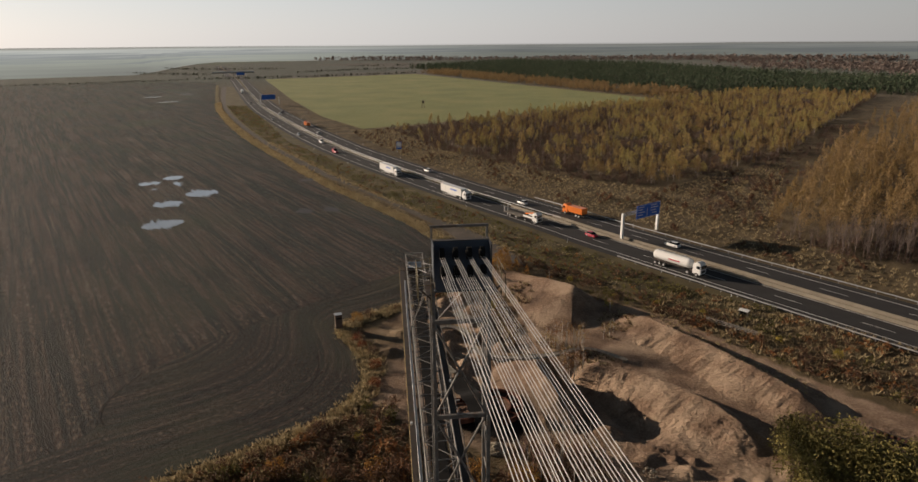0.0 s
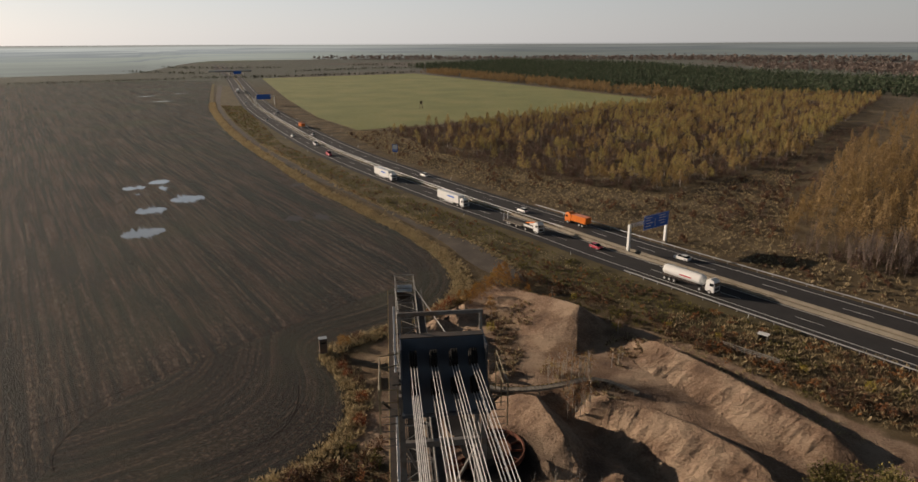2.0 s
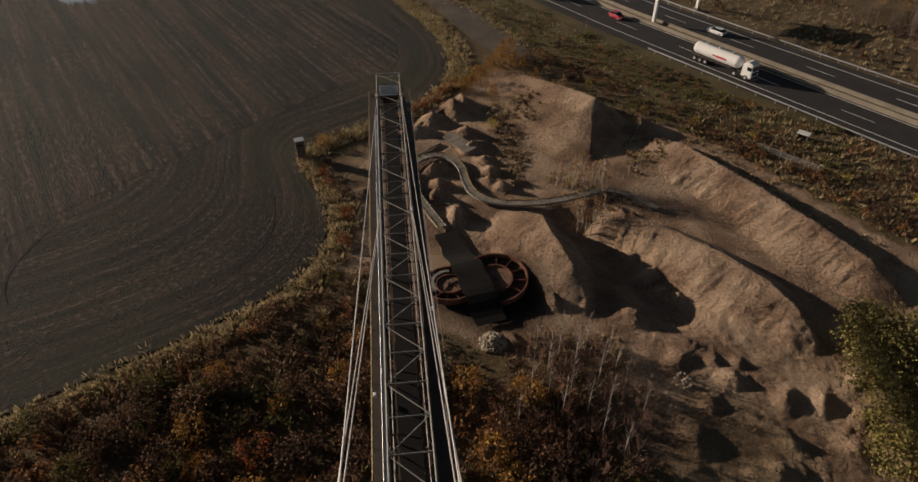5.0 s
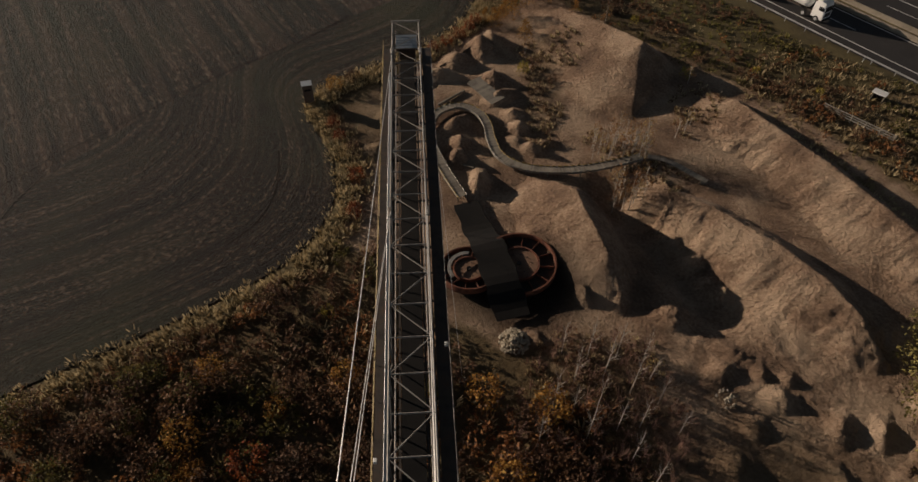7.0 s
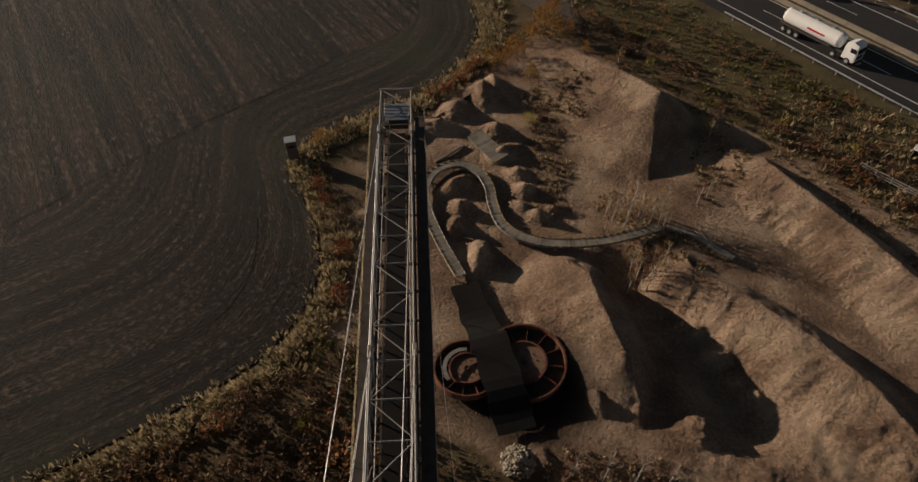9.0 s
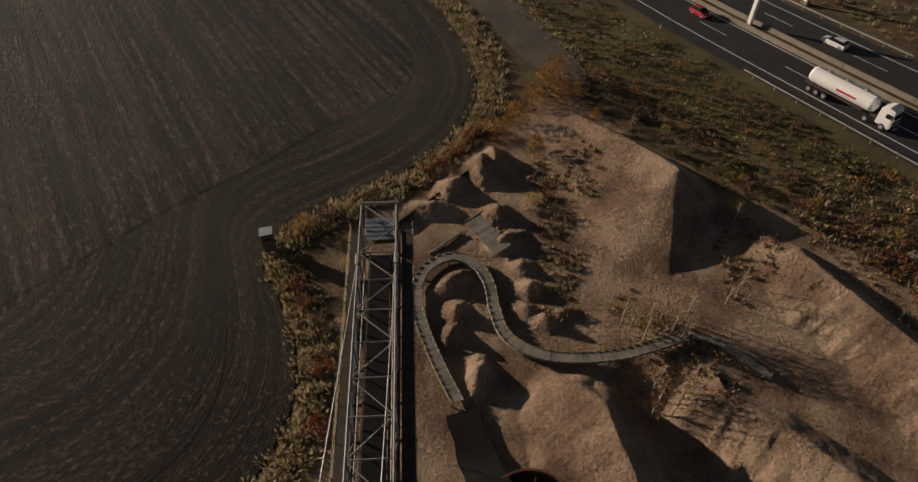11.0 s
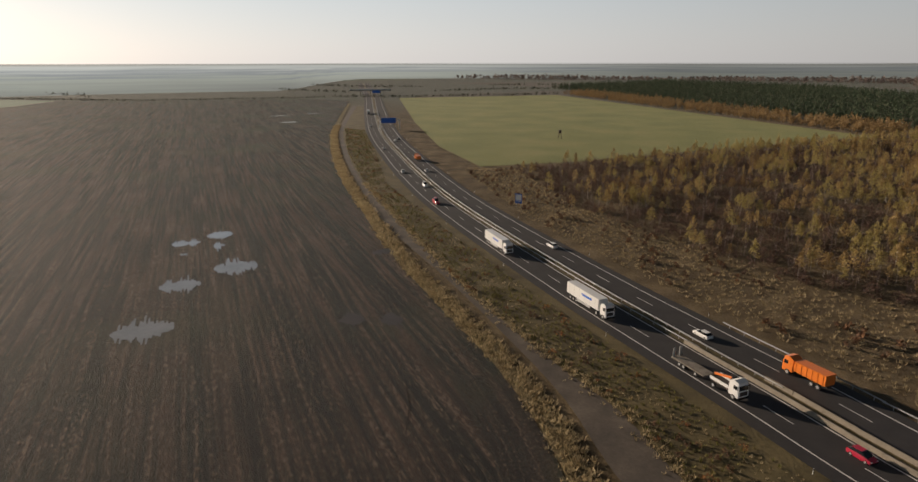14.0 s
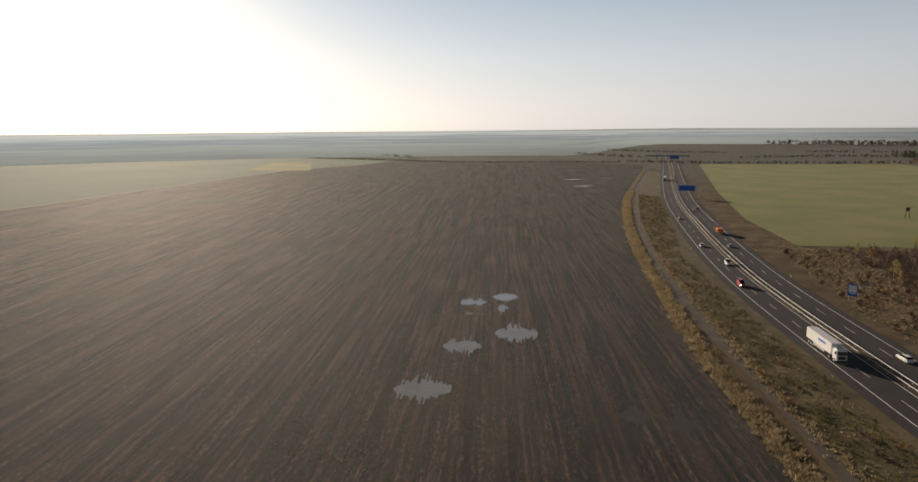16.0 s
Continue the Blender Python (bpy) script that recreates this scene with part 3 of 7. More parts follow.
def furrows(name, direction, weeds):
    """Ploughed soil with ridges along one direction; u across the ridges comes from the UV map where direction is None."""
    m = material(name, [(0.0135, 0.0069, 0.0047), (0.0245, 0.0127, 0.0087), (0.043, 0.0242, 0.0168)], 0.4, 0.86, bump=0.0, coarse=22, spec=0.2)
    nt = m.node_tree
    n, link = nt.nodes.new, nt.links.new
    b = nt.nodes["Principled BSDF"]
    base = b.inputs["Base Color"].links[0].from_socket
    if direction is None:
        src = n("ShaderNodeUVMap").outputs[0]
        vec = n("ShaderNodeMapping")
        link(src, vec.inputs["Vector"])
    else:
        vec = n("ShaderNodeMapping")
        vec.vector_type = "TEXTURE"
        vec.inputs["Rotation"].default_value = (0, 0, direction)
        link(n("ShaderNodeNewGeometry").outputs["Position"], vec.inputs["Vector"])
    st = n("ShaderNodeMapping")
    st.inputs["Scale"].default_value = (1, 0.03, 1)
    link(vec.outputs[0], st.inputs["Vector"])
    streak, wide = n("ShaderNodeTexNoise"), n("ShaderNodeTexNoise")
    streak.inputs["Scale"].default_value = 0.9
    streak.inputs["Detail"].default_value = 4
    wide.inputs["Scale"].default_value = 0.22
    wide.inputs["Detail"].default_value = 3
    clod = n("ShaderNodeTexNoise")
    clod.inputs["Scale"].default_value = 1.7
    clod.inputs["Detail"].default_value = 7
    clod.inputs["Roughness"].default_value = 0.78
    link(st.outputs[0], streak.inputs["Vector"])
    link(st.outputs[0], wide.inputs["Vector"])
    drawn = n("ShaderNodeMapping")
    drawn.inputs["Scale"].default_value = (1.25, 0.38 if direction is not None else 0.75, 1)
    link(vec.outputs[0], drawn.inputs["Vector"])
    link(drawn.outputs[0], clod.inputs["Vector"])
    tot = n("ShaderNodeMath")
    tot.operation = "MULTIPLY_ADD"
    tot.inputs[1].default_value = 1.1
    link(wide.outputs[0], tot.inputs[0])
    link(streak.outputs[0], tot.inputs[2])
    rg = n("ShaderNodeMapRange")
    rg.inputs["From Min"].default_value = 0.9
    rg.inputs["From Max"].default_value = 1.2
    rg.inputs["To Min"].default_value = 0.25 if direction is not None else 0.6
    rg.inputs["To Max"].default_value = 2.3 if direction is not None else 1.45
    link(tot.outputs[0], rg.inputs["Value"])
    # pale straw and clods
    cr = n("ShaderNodeMapRange")
    cr.inputs["From Min"].default_value = 0.73
    cr.inputs["From Max"].default_value = 0.88
    rows_ = n("ShaderNodeMath")      # straw lies thickest along some rows
    rows_.operation = "MULTIPLY_ADD"
    rows_.inputs[1].default_value = 0.4
    link(streak.outputs[0], rows_.inputs[0])
    link(clod.outputs[0], rows_.inputs[2])
    link(rows_.outputs[0], cr.inputs["Value"])
    mul = n("ShaderNodeVectorMath")
    mul.operation = "SCALE"
    link(base, mul.inputs[0])
    link(rg.outputs[0], mul.inputs["Scale"])
    mix = n("ShaderNodeMix")
    mix.data_type = "RGBA"
    mix.inputs[7].default_value = (0.235, 0.165, 0.116, 1)
    sc = n("ShaderNodeMath")
    sc.operation = "MULTIPLY"
    sc.inputs[1].default_value = 0.9
    link(cr.outputs[0], sc.inputs[0])
    link(sc.outputs[0], mix.inputs[0])
    link(mul.outputs[0], mix.inputs[6])
    # weeds greening some stretches
    gn = n("ShaderNodeTexNoise")
    gn.inputs["Scale"].default_value = 0.018 if direction is not None else 0.045
    gn.inputs["Detail"].default_value = 4
    link(n("ShaderNodeNewGeometry").outputs["Position"], gn.inputs["Vector"])
    gr = n("ShaderNodeMapRange")
    gr.inputs["From Min"].default_value = 0.5 if direction is not None else 0.44
    gr.inputs["From Max"].default_value = 0.72
    gr.inputs["To Max"].default_value = weeds
    link(gn.outputs[0], gr.inputs["Value"])
    mix2 = n("ShaderNodeMix")
    mix2.data_type = "RGBA"
    mix2.inputs[7].default_value = (0.045, 0.052, 0.02, 1)
    link(gr.outputs[0], mix2.inputs[0])
    link(mix.outputs[2], mix2.inputs[6])
    link(mix2.outputs[2], b.inputs["Base Color"])
    fine = n("ShaderNodeTexWave")
    fine.inputs["Scale"].default_value = 0.62
    fine.inputs["Distortion"].default_value = 9.0 if direction is not None else 6.0
    fine.inputs["Detail"].default_value = 3
    fine.inputs["Detail Scale"].default_value = 2.5
    link(vec.outputs[0], fine.inputs["Vector"])
    hsum = n("ShaderNodeMath")
    hsum.operation = "MULTIPLY_ADD"
    hsum.inputs[1].default_value = 1.3
    link(clod.outputs[0], hsum.inputs[0])
    soft = n("ShaderNodeMath")
    soft.operation = "MULTIPLY"
    soft.inputs[1].default_value = 0.12
    link(fine.outputs["Fac"], soft.inputs[0])
    link(soft.outputs[0], hsum.inputs[2])
    bp = n("ShaderNodeBump")
    bp.inputs["Strength"].default_value = 1.0
    bp.inputs["Distance"].default_value = 0.6
    link(hsum.outputs[0], bp.inputs["Height"])
    link(bp.outputs[0], b.inputs["Normal"])
    b.inputs["Diffuse Roughness"].default_value = 0.4
    # sheen lightens the far soil the way haze would
    b.inputs["Sheen Weight"].default_value = 0.15
    b.inputs["Sheen Roughness"].default_value = 0.14
    b.inputs["Sheen Tint"].default_value = (0.78, 0.95, 0.9, 1)
    return m


M_FIELD = furrows("ploughed_soil", radians(36.5), 0.5)
M_HEADLAND = furrows("headland_soil", None, 0.62)
field_poly = [(p.x, p.y) for p in edge_line] + [(-481, 990), (-666, 880), (-790, 860), (-745, 732), (-740, 625), (-612, 369), (-545, 236), (-500, 60), (-470, -150)]
ploughed_field = sheet("ploughed_field", field_poly, 0.16, M_FIELD, "dark ploughed field with straight furrows and damp soil", "field")
M_CROP = material("young_green_crop", [(0.075, 0.09, 0.06), (0.1, 0.115, 0.078), (0.12, 0.13, 0.092)], 3.0, 0.95, bump=0.3, spec=0.1, coarse=120)
# sheen imitates haze lying over the crop
M_CROP.node_tree.nodes["Principled BSDF"].inputs["Sheen Weight"].default_value = 0.16
M_CROP.node_tree.nodes["Principled BSDF"].inputs["Sheen Roughness"].default_value = 0.22
M_CROP.node_tree.nodes["Principled BSDF"].inputs["Sheen Tint"].default_value = (0.75, 1.0, 0.85, 1)
CROP_EDGE = [(-470, -150), (-500, 60), (-545, 236), (-612, 369), (-740, 625), (-745, 732), (-790, 860)]
sheet("crop_field", CROP_EDGE + [(-1150, 880), (-1400, 500), (-1400, -150)], 0.12, M_CROP, "pale green field of young winter crop", "field")
sheet("green_field", [(-784, 583), (-707, 633), (-875, 763), (-935, 727)], 0.24, M_MEADOW, "small bright green field far off", "field")
cl = spline(CROP_EDGE[1:], 8.0)
ribbon("farm_track", [p + r * -1.2 for p, r in zip(cl, normals_of(cl))], [p + r * 1.2 for p, r in zip(cl, normals_of(cl))], 0.28, M_STONE, "pale gravel track between two fields", "track")
# headland ploughed along the edge, reaching in to the arc where the tractor turned
def even(points, count):
    fine = spline(points, 0.5)
    return [fine[int(i * (len(fine) - 1) / (count - 1))] for i in range(count)]


HEAD_N, HEAD_K = 170, 30
outer = even([p for p in edge_line if -75 < p.x and p.y < 200], HEAD_N)
inner = even([(-78, 66), (-62, 76), (-53, 87), (-55.2, 95.5), (-54.2, 103), (-48.8, 113.4), (-41.5, 124), (-33, 134.5), (-24, 146), (-15, 155), (-11.5, 163), (-14.5, 175), (-27, 196)], HEAD_N)
hv, h_uv = [], []
for k in range(HEAD_K + 1):
    for i in range(HEAD_N):
        w = k / HEAD_K
        p = outer[i].lerp(inner[i], 0.004 + 0.996 * w)
        hv.append((p.x, p.y, 0.225 - 0.045 * w))
        h_uv.append(((outer[i] - inner[i]).length * w, i * 1.1))
hf = [(k * HEAD_N + i, k * HEAD_N + i + 1, (k + 1) * HEAD_N + i + 1, (k + 1) * HEAD_N + i) for k in range(HEAD_K) for i in range(HEAD_N - 1)]
headland = obj("headland", hv, hf, M_HEADLAND, "strip of dark soil ploughed along the field's curved edge", "field", kind="structure")
if headland.data.polygons[0].normal.z < 0:
    headland.data.flip_normals()
uv = headland.data.uv_layers.new(name="UVMap")
for loop in headland.data.loops:
    uv.data[loop.index].uv = h_uv[loop.vertex_index]

# tyre tracks across the soil
M_RUT = material("pressed_dark_soil", [(0.013, 0.009, 0.007), (0.021, 0.0148, 0.011)], 0.4, 0.85, bump=0.5, spec=0.2)
RUTS = [[(-62, 98), (-50.8, 113), (-46.8, 118), (-42.2, 124.3), (-36.2, 131.7), (-29, 138.9), (-21.9, 148.8)], [(-24.9, 112), (-23.6, 107.2), (-23.2, 102.5), (-24.2, 98.2), (-27, 94)],
        [(-51.9, 88.8), (-54.7, 93), (-55, 99.9), (-53.5, 106.4)], [(-32.5, 189.7), (-30, 183.6), (-28.1, 176.2)]]
for k, pts in enumerate(RUTS):
    rl = spline(pts, 1.5)
    rr = normals_of(rl)
    for d in (0.0,):
        ribbon("tyre_track", [p + r * (d - 0.08) for p, r in zip(rl, rr)], [p + r * (d + 0.08) for p, r in zip(rl, rr)], 0.232 + 0.004 * k, M_RUT, "dark tyre track pressed into ploughed soil", "tyre track")

# straw-coloured verge along the field
M_STRAW = material("straw_verge", [(0.12, 0.096, 0.055), (0.22, 0.18, 0.105), (0.34, 0.285, 0.175)], 0.5, 0.95, bump=0.9, coarse=4, spec=0.1)
vl = [p for p in edge_line if (p.x > -75 or p.y > 200) and p.y < 900]
vr = normals_of(vl)
ribbon("verge", [p + r * 0.15 for p, r in zip(vl, vr)], [p + r * (2.1 + 2.4 * fbm(p.x, p.y, 0.15, 3) + (1.5 if p.y > 150 else 0)) for p, r in zip(vl, vr)], 0.13, M_STRAW, "straw-coloured grass verge along the ploughed field", "grass")

# meadow beyond the motorway
meadow = sheet("meadow", [(-329.9, 1035.4), (-103, 1174), (187.6, 632), (111, 573), (32.5, 507), (-22, 459.5), (-71.3, 430), (-115.8, 505), (-182, 658.7)], 0.15,
               M_MEADOW, "short green meadow beyond the motorway", "meadow")

# gravel track between the field and the bank
TRACK_L = [(16.5, 160), (8.8, 165.5), (2.5, 176), (-5.4, 193.4), (-20.7, 217.8), (-43, 250.7), (-78.1, 300.4), (-123.1, 379), (-171.8, 472.3), (-232, 602.8), (-331.9, 861.6)]
TRACK_R = [(17.5, 161), (15.2, 170), (9.8, 180), (4.5, 190.5), (-11.5, 210.3), (-35, 243), (-66, 291), (-116, 372), (-165, 466), (-226, 598), (-324, 857)]
track = ribbon("track", even(TRACK_L, 120), even(TRACK_R, 120), 0.14, M_TRACK, "worn gravel farm track", "track")

# ---- motorway ----
CENTRE = [(360, -205), (260, -84), (160, 38), (94.5, 121.5), (66.8, 156.5), (44.5, 185.1), (32.2, 202.4), (15.9, 224.4), (-6.3, 255), (-49.8, 319.8), (-82.4, 374.8), (-126.7, 460),
          (-184.5, 579.6), (-269.2, 781.2), (-352, 985), (-412, 1125), (-530, 1390), (-900, 2250)]
road_line = spline(CENTRE, 3.0)
road_right = normals_of(road_line)     # points from the near carriageway's side across: the line runs away from the start


def off(d, i0=0, i1=None):
    i1 = len(road_line) if i1 is None else i1
    return [road_line[i] + road_right[i] * d for i in range(i0, i1)]


bank_right = [p for p in off(-12.7) if 130 < p.y < 860]
bank_left = even([(47, 135), (30, 155), (18.5, 166)] + TRACK_R[2:], len(bank_right))
verge = ribbon("grass_bank", bank_left, bank_right, 0.12, M_BANK, "green and brown grassy bank beside the motorway", "grass")
for a, b, nm in ((-13.0, -1.55, "road_near"), (1.55, 12.6, "road_far")):
    ribbon(nm, off(a), off(b), 0.22, M_ASPHALT, "dark asphalt carriageway of a motorway", "road")
ribbon("median", off(-1.55), off(1.55), 0.26, M_BANK, "narrow grassy strip between the carriageways", "median")
for d in (-10.05, -2.15, 2.15, 10.05):
    ribbon("edge_line", off(d - 0.13), off(d + 0.13), 0.235, M_PAINT, "solid white edge line painted on asphalt", "road marking")


def road_at(s, d=0.0):
    """A point s metres along the motorway from the gantry, d across it, and the way it runs."""
    i = GANTRY_I + s / 3.0
    i = max(0.0, min(len(road_line) - 2.0, i))
    k, f = int(i), i - int(i)
    p = road_line[k].lerp(road_line[k + 1], f)
    r = road_right[k].lerp(road_right[k + 1], f).normalized()
    return p + r * d, Vector((-r.y, r.x, 0)), r


GANTRY_I = min(range(len(road_line)), key=lambda i: (road_line[i] - Vector((45.5, 184.0, 0))).length)
dash_mesh = None
for side, start in ((-6.15, 0.3), (6.15, -3.85)):
    for k in range(-9, 34):
        p, d, r = road_at(start + 18 * k, side)
        if dash_mesh is None:
            bm = boxed(0, 0, 0, 0.16, 6.0, 0.01)
            dash = part("lane_dash", bm, M_PAINT, None)
            dash_mesh = dash.data
        else:
            dash = new("lane_dash", dash_mesh)
        dash.matrix_world = pose(p.x, p.y, 0.24, 0, 0, math.degrees(math.atan2(-d.x, d.y)))
        tagged(dash, "white broken lane marking on dark asphalt", "road marking", "lane markings", "structure")


# the hazy distance: low far hills all round, self-glowing, fading upwards into the sky
def distance_material():
    m = bpy.data.materials.new("hazy_distance")
    m.use_nodes = True
    nt = m.node_tree
    n, link = nt.nodes.new, nt.links.new
    nt.nodes.remove(nt.nodes["Principled BSDF"])
    pos = n("ShaderNodeNewGeometry").outputs["Position"]
    sep = n("ShaderNodeSeparateXYZ")
    link(pos, sep.inputs[0])
    st = n("ShaderNodeMapping")
    st.inputs["Scale"].default_value = (0.0035, 0.0035, 0.3)
    link(pos, st.inputs["Vector"])
    ns = n("ShaderNodeTexNoise")
    ns.inputs["Scale"].default_value = 1.0
    ns.inputs["Detail"].default_value = 4
    link(st.outputs[0], ns.inputs["Vector"])
    wob = n("ShaderNodeMath")
    wob.operation = "MULTIPLY_ADD"
    wob.inputs[1].default_value = 42.0
    link(ns.outputs[0], wob.inputs[0])
    link(sep.outputs["Z"], wob.inputs[2])
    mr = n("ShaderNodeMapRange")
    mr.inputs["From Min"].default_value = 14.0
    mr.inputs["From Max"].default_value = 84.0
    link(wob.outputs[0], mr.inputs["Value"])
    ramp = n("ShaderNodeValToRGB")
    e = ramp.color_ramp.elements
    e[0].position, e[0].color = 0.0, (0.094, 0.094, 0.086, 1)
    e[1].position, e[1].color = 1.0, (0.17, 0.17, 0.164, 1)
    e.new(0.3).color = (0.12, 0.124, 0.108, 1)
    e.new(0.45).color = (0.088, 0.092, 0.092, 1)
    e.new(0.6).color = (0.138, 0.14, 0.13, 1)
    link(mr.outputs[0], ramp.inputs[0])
    # the painted glow of the haze is brighter towards the sun
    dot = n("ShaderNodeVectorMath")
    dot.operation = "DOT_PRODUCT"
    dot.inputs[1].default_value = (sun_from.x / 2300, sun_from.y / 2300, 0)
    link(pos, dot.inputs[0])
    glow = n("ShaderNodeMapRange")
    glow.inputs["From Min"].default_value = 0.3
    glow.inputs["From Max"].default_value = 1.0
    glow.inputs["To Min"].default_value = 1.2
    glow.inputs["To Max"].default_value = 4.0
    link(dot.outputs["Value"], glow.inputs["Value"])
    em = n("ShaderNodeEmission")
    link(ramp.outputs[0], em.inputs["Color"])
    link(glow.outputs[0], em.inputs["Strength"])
    # the crest dissolves into the sky
    fade, clear_, blend = n("ShaderNodeMapRange"), n("ShaderNodeBsdfTransparent"), n("ShaderNodeMixShader")
    fade.interpolation_type = "SMOOTHSTEP"
    fade.inputs["From Min"].default_value = 36.0
    fade.inputs["From Max"].default_value = 50.0
    link(sep.outputs["Z"], fade.inputs["Value"])
    link(fade.outputs[0], blend.inputs[0])
    link(em.outputs[0], blend.inputs[1])
    link(clear_.outputs[0], blend.inputs[2])
    link(blend.outputs[0], nt.nodes["Material Output"].inputs["Surface"])
    return m


bv, bf, BN = [], [], 240
for k in range(BN):
    a = 2 * math.pi * k / BN
    x, y = math.cos(a), math.sin(a)
    crest = 50.0 + 1.2 * noise.noise(Vector((9 * math.cos(a), 9 * math.sin(a), 4))) + 0.8 * noise.noise(Vector((30 * math.cos(a), 30 * math.sin(a), 8)))
    west = max(0.0, min(1.0, (math.degrees(math.atan2(-x, y)) - 22) / 8)) * (y > -0.3)      # the haze stands nearer on the sunny side
    foot = 1990 - 740 * west * west * (3 - 2 * west)
    bv += [(foot * x, 100 + foot * y, -1), (2300 * x, 100 + 2300 * y, crest)]
    j = (k + 1) % BN
    bf.append((2 * k, 2 * j, 2 * j + 1, 2 * k + 1))
obj("backdrop", bv, bf, distance_material(), "glowing backdrop of low grey-blue hills in haze along the horizon", "backdrop", kind="structure")

# ---- the spreader: boom, mast, rope head and ropes, all along one axis ----
AX = pose(1.25, 55.4, 0, 0, 0, 7.79)      # local y runs along the boom to its tip
TOP, LOW = 20.25, 17.0                    # heights of the boom's chords
TIP, TAIL, PITCH = 56.2, -22.0, 2.72


def build_boom():
    boom = thing("conveyor_boom", AX, "long grey lattice steel conveyor boom with walkways, reaching over the ground", "conveyor boom")
    H = 1.42
    for s in (-1, 1):
        part("top_chord", tubes((s * H, TAIL, TOP), (s * H, TIP, TOP), 0.075, 8), M_PALE, boom, "pale worn steel tube")
        part("bottom_chord", beams((s * H, TAIL, LOW), (s * H, TIP, LOW), 0.22, 0.3), M_DARK, boom)
        part("belt_girder", beams((s * 0.88, TAIL, LOW + 0.5), (s * 0.88, TIP - 3, LOW + 0.5), 0.14, 0.36), M_DARK, boom)
        part("pipe", tubes((s * 1.12, TAIL, LOW + 1.5), (s * 1.12, TIP - 6, LOW + 1.5), 0.06, 6), M_STEEL, boom)
    n = int((TIP - TAIL) / PITCH)
    ys = [TIP - PITCH * k for k in range(n + 1)]
    for k, y in enumerate(ys):
        part("cross_beam", tubes((-H, y, TOP), (H, y, TOP), 0.055, 6), M_PALE, boom)
        part("floor_beam", beams((-2.65, y, LOW - 0.2), (2.65, y, LOW - 0.2), 0.12, 0.2), M_DARK, boom)
        for s in (-1, 1):
            part("upright", beams((s * H, y, LOW), (s * H, y, TOP), 0.1, 0.1), M_STEEL, boom)
        if k < n:
            a = 1 if k % 2 else -1
            part("top_diagonal", tubes((a * H, y, TOP), (-a * H, ys[k + 1], TOP), 0.042, 6), M_PALE, boom)
            for s in (-1, 1):
                z0, z1 = (LOW, TOP) if k % 2 else (TOP, LOW)
                part("side_diagonal", tubes((s * H, y, z0), (s * H, ys[k + 1], z1), 0.05, 6), M_STEEL, boom)
    part("conveyor_belt", boxed(0, (TAIL + TIP) / 2 - 1.5, LOW + 0.72, 1.5, TIP - TAIL - 4, 0.05), M_RUBBER, boom, "black rubber conveyor belt")
    for k in range(26):
        y = TIP - 4 - k * 2.9
        part("idler_roller", tubes((-0.95, y, LOW + 0.62), (0.95, y, LOW + 0.62), 0.08, 8), M_DARK, boom)
    # walkways on both sides, with gratings and rails
    for s in (-1, 1):
        part("walkway", boxed(s * 2.12, (TAIL + TIP) / 2, LOW - 0.02, 0.95, TIP - TAIL, 0.06), M_DARK, boom, "dark steel grating walkway")
        for z in (LOW + 0.55, LOW + 1.05):
            part("hand_rail", tubes((s * 2.6, TAIL, z), (s * 2.6, TIP, z), 0.028, 5), M_YELLOW if s < 0 else M_STEEL, boom)
        for k in range(n):
            y = ys[k]
            part("rail_post", beams((s * 2.6, y, LOW), (s * 2.6, y, LOW + 1.05), 0.05, 0.05), M_STEEL, boom)
    part("cable_tray", boxed(-1.8, 18, LOW + 0.28, 0.3, 66, 0.1, 0.02), M_GALV, boom)
    # end frame with its grey sheet roof over the drum
    part("end_beam", beams((-1.6, TIP, TOP + 0.05), (1.6, TIP, TOP + 0.05), 0.14, 0.16), M_PALE, boom)
    bm = bmesh.new()
    for k in range(10):
        box(bm, 0, TIP - 0.35 - 0.22 * k, LOW + 1.75 - 0.03 * k + 0.02 * (k % 2), 2.3, 0.24, 0.05)
    part("drum_cover", bm, M_SHEET, boom, "grey-blue ribbed sheet cover")
    part("head_drum", tubes((-1.2, TIP - 0.9, LOW + 0.9), (1.2, TIP - 0.9, LOW + 0.9), 0.45, 16), M_DARK, boom)
    part("discharge_chute", boxed(0, TIP + 0.1, LOW - 0.5, 1.9, 0.9, 1.6, 0.1), M_DARK, boom)
    for s in (-1, 1):
        for z in (LOW + 1.7,):
            part("end_rail", tubes((s * 1.15, TIP - 2.6, z + 0.4), (s * 1.15, TIP + 0.2, z + 0.4), 0.035, 5), M_STEEL, boom)
        for y in (TIP - 6.2, 26.9):
            part("rope_anchor", boxed(s * 1.45, y, TOP + 0.12, 0.32, 1.0, 0.3, 0.05), M_PALE, boom, "pale steel rope anchor")
        part("lamp_box", boxed(s * 2.35, 12 + 4 * s, LOW + 1.25, 0.22, 0.3, 0.22, 0.03), M_WHITE, boom)
    return boom


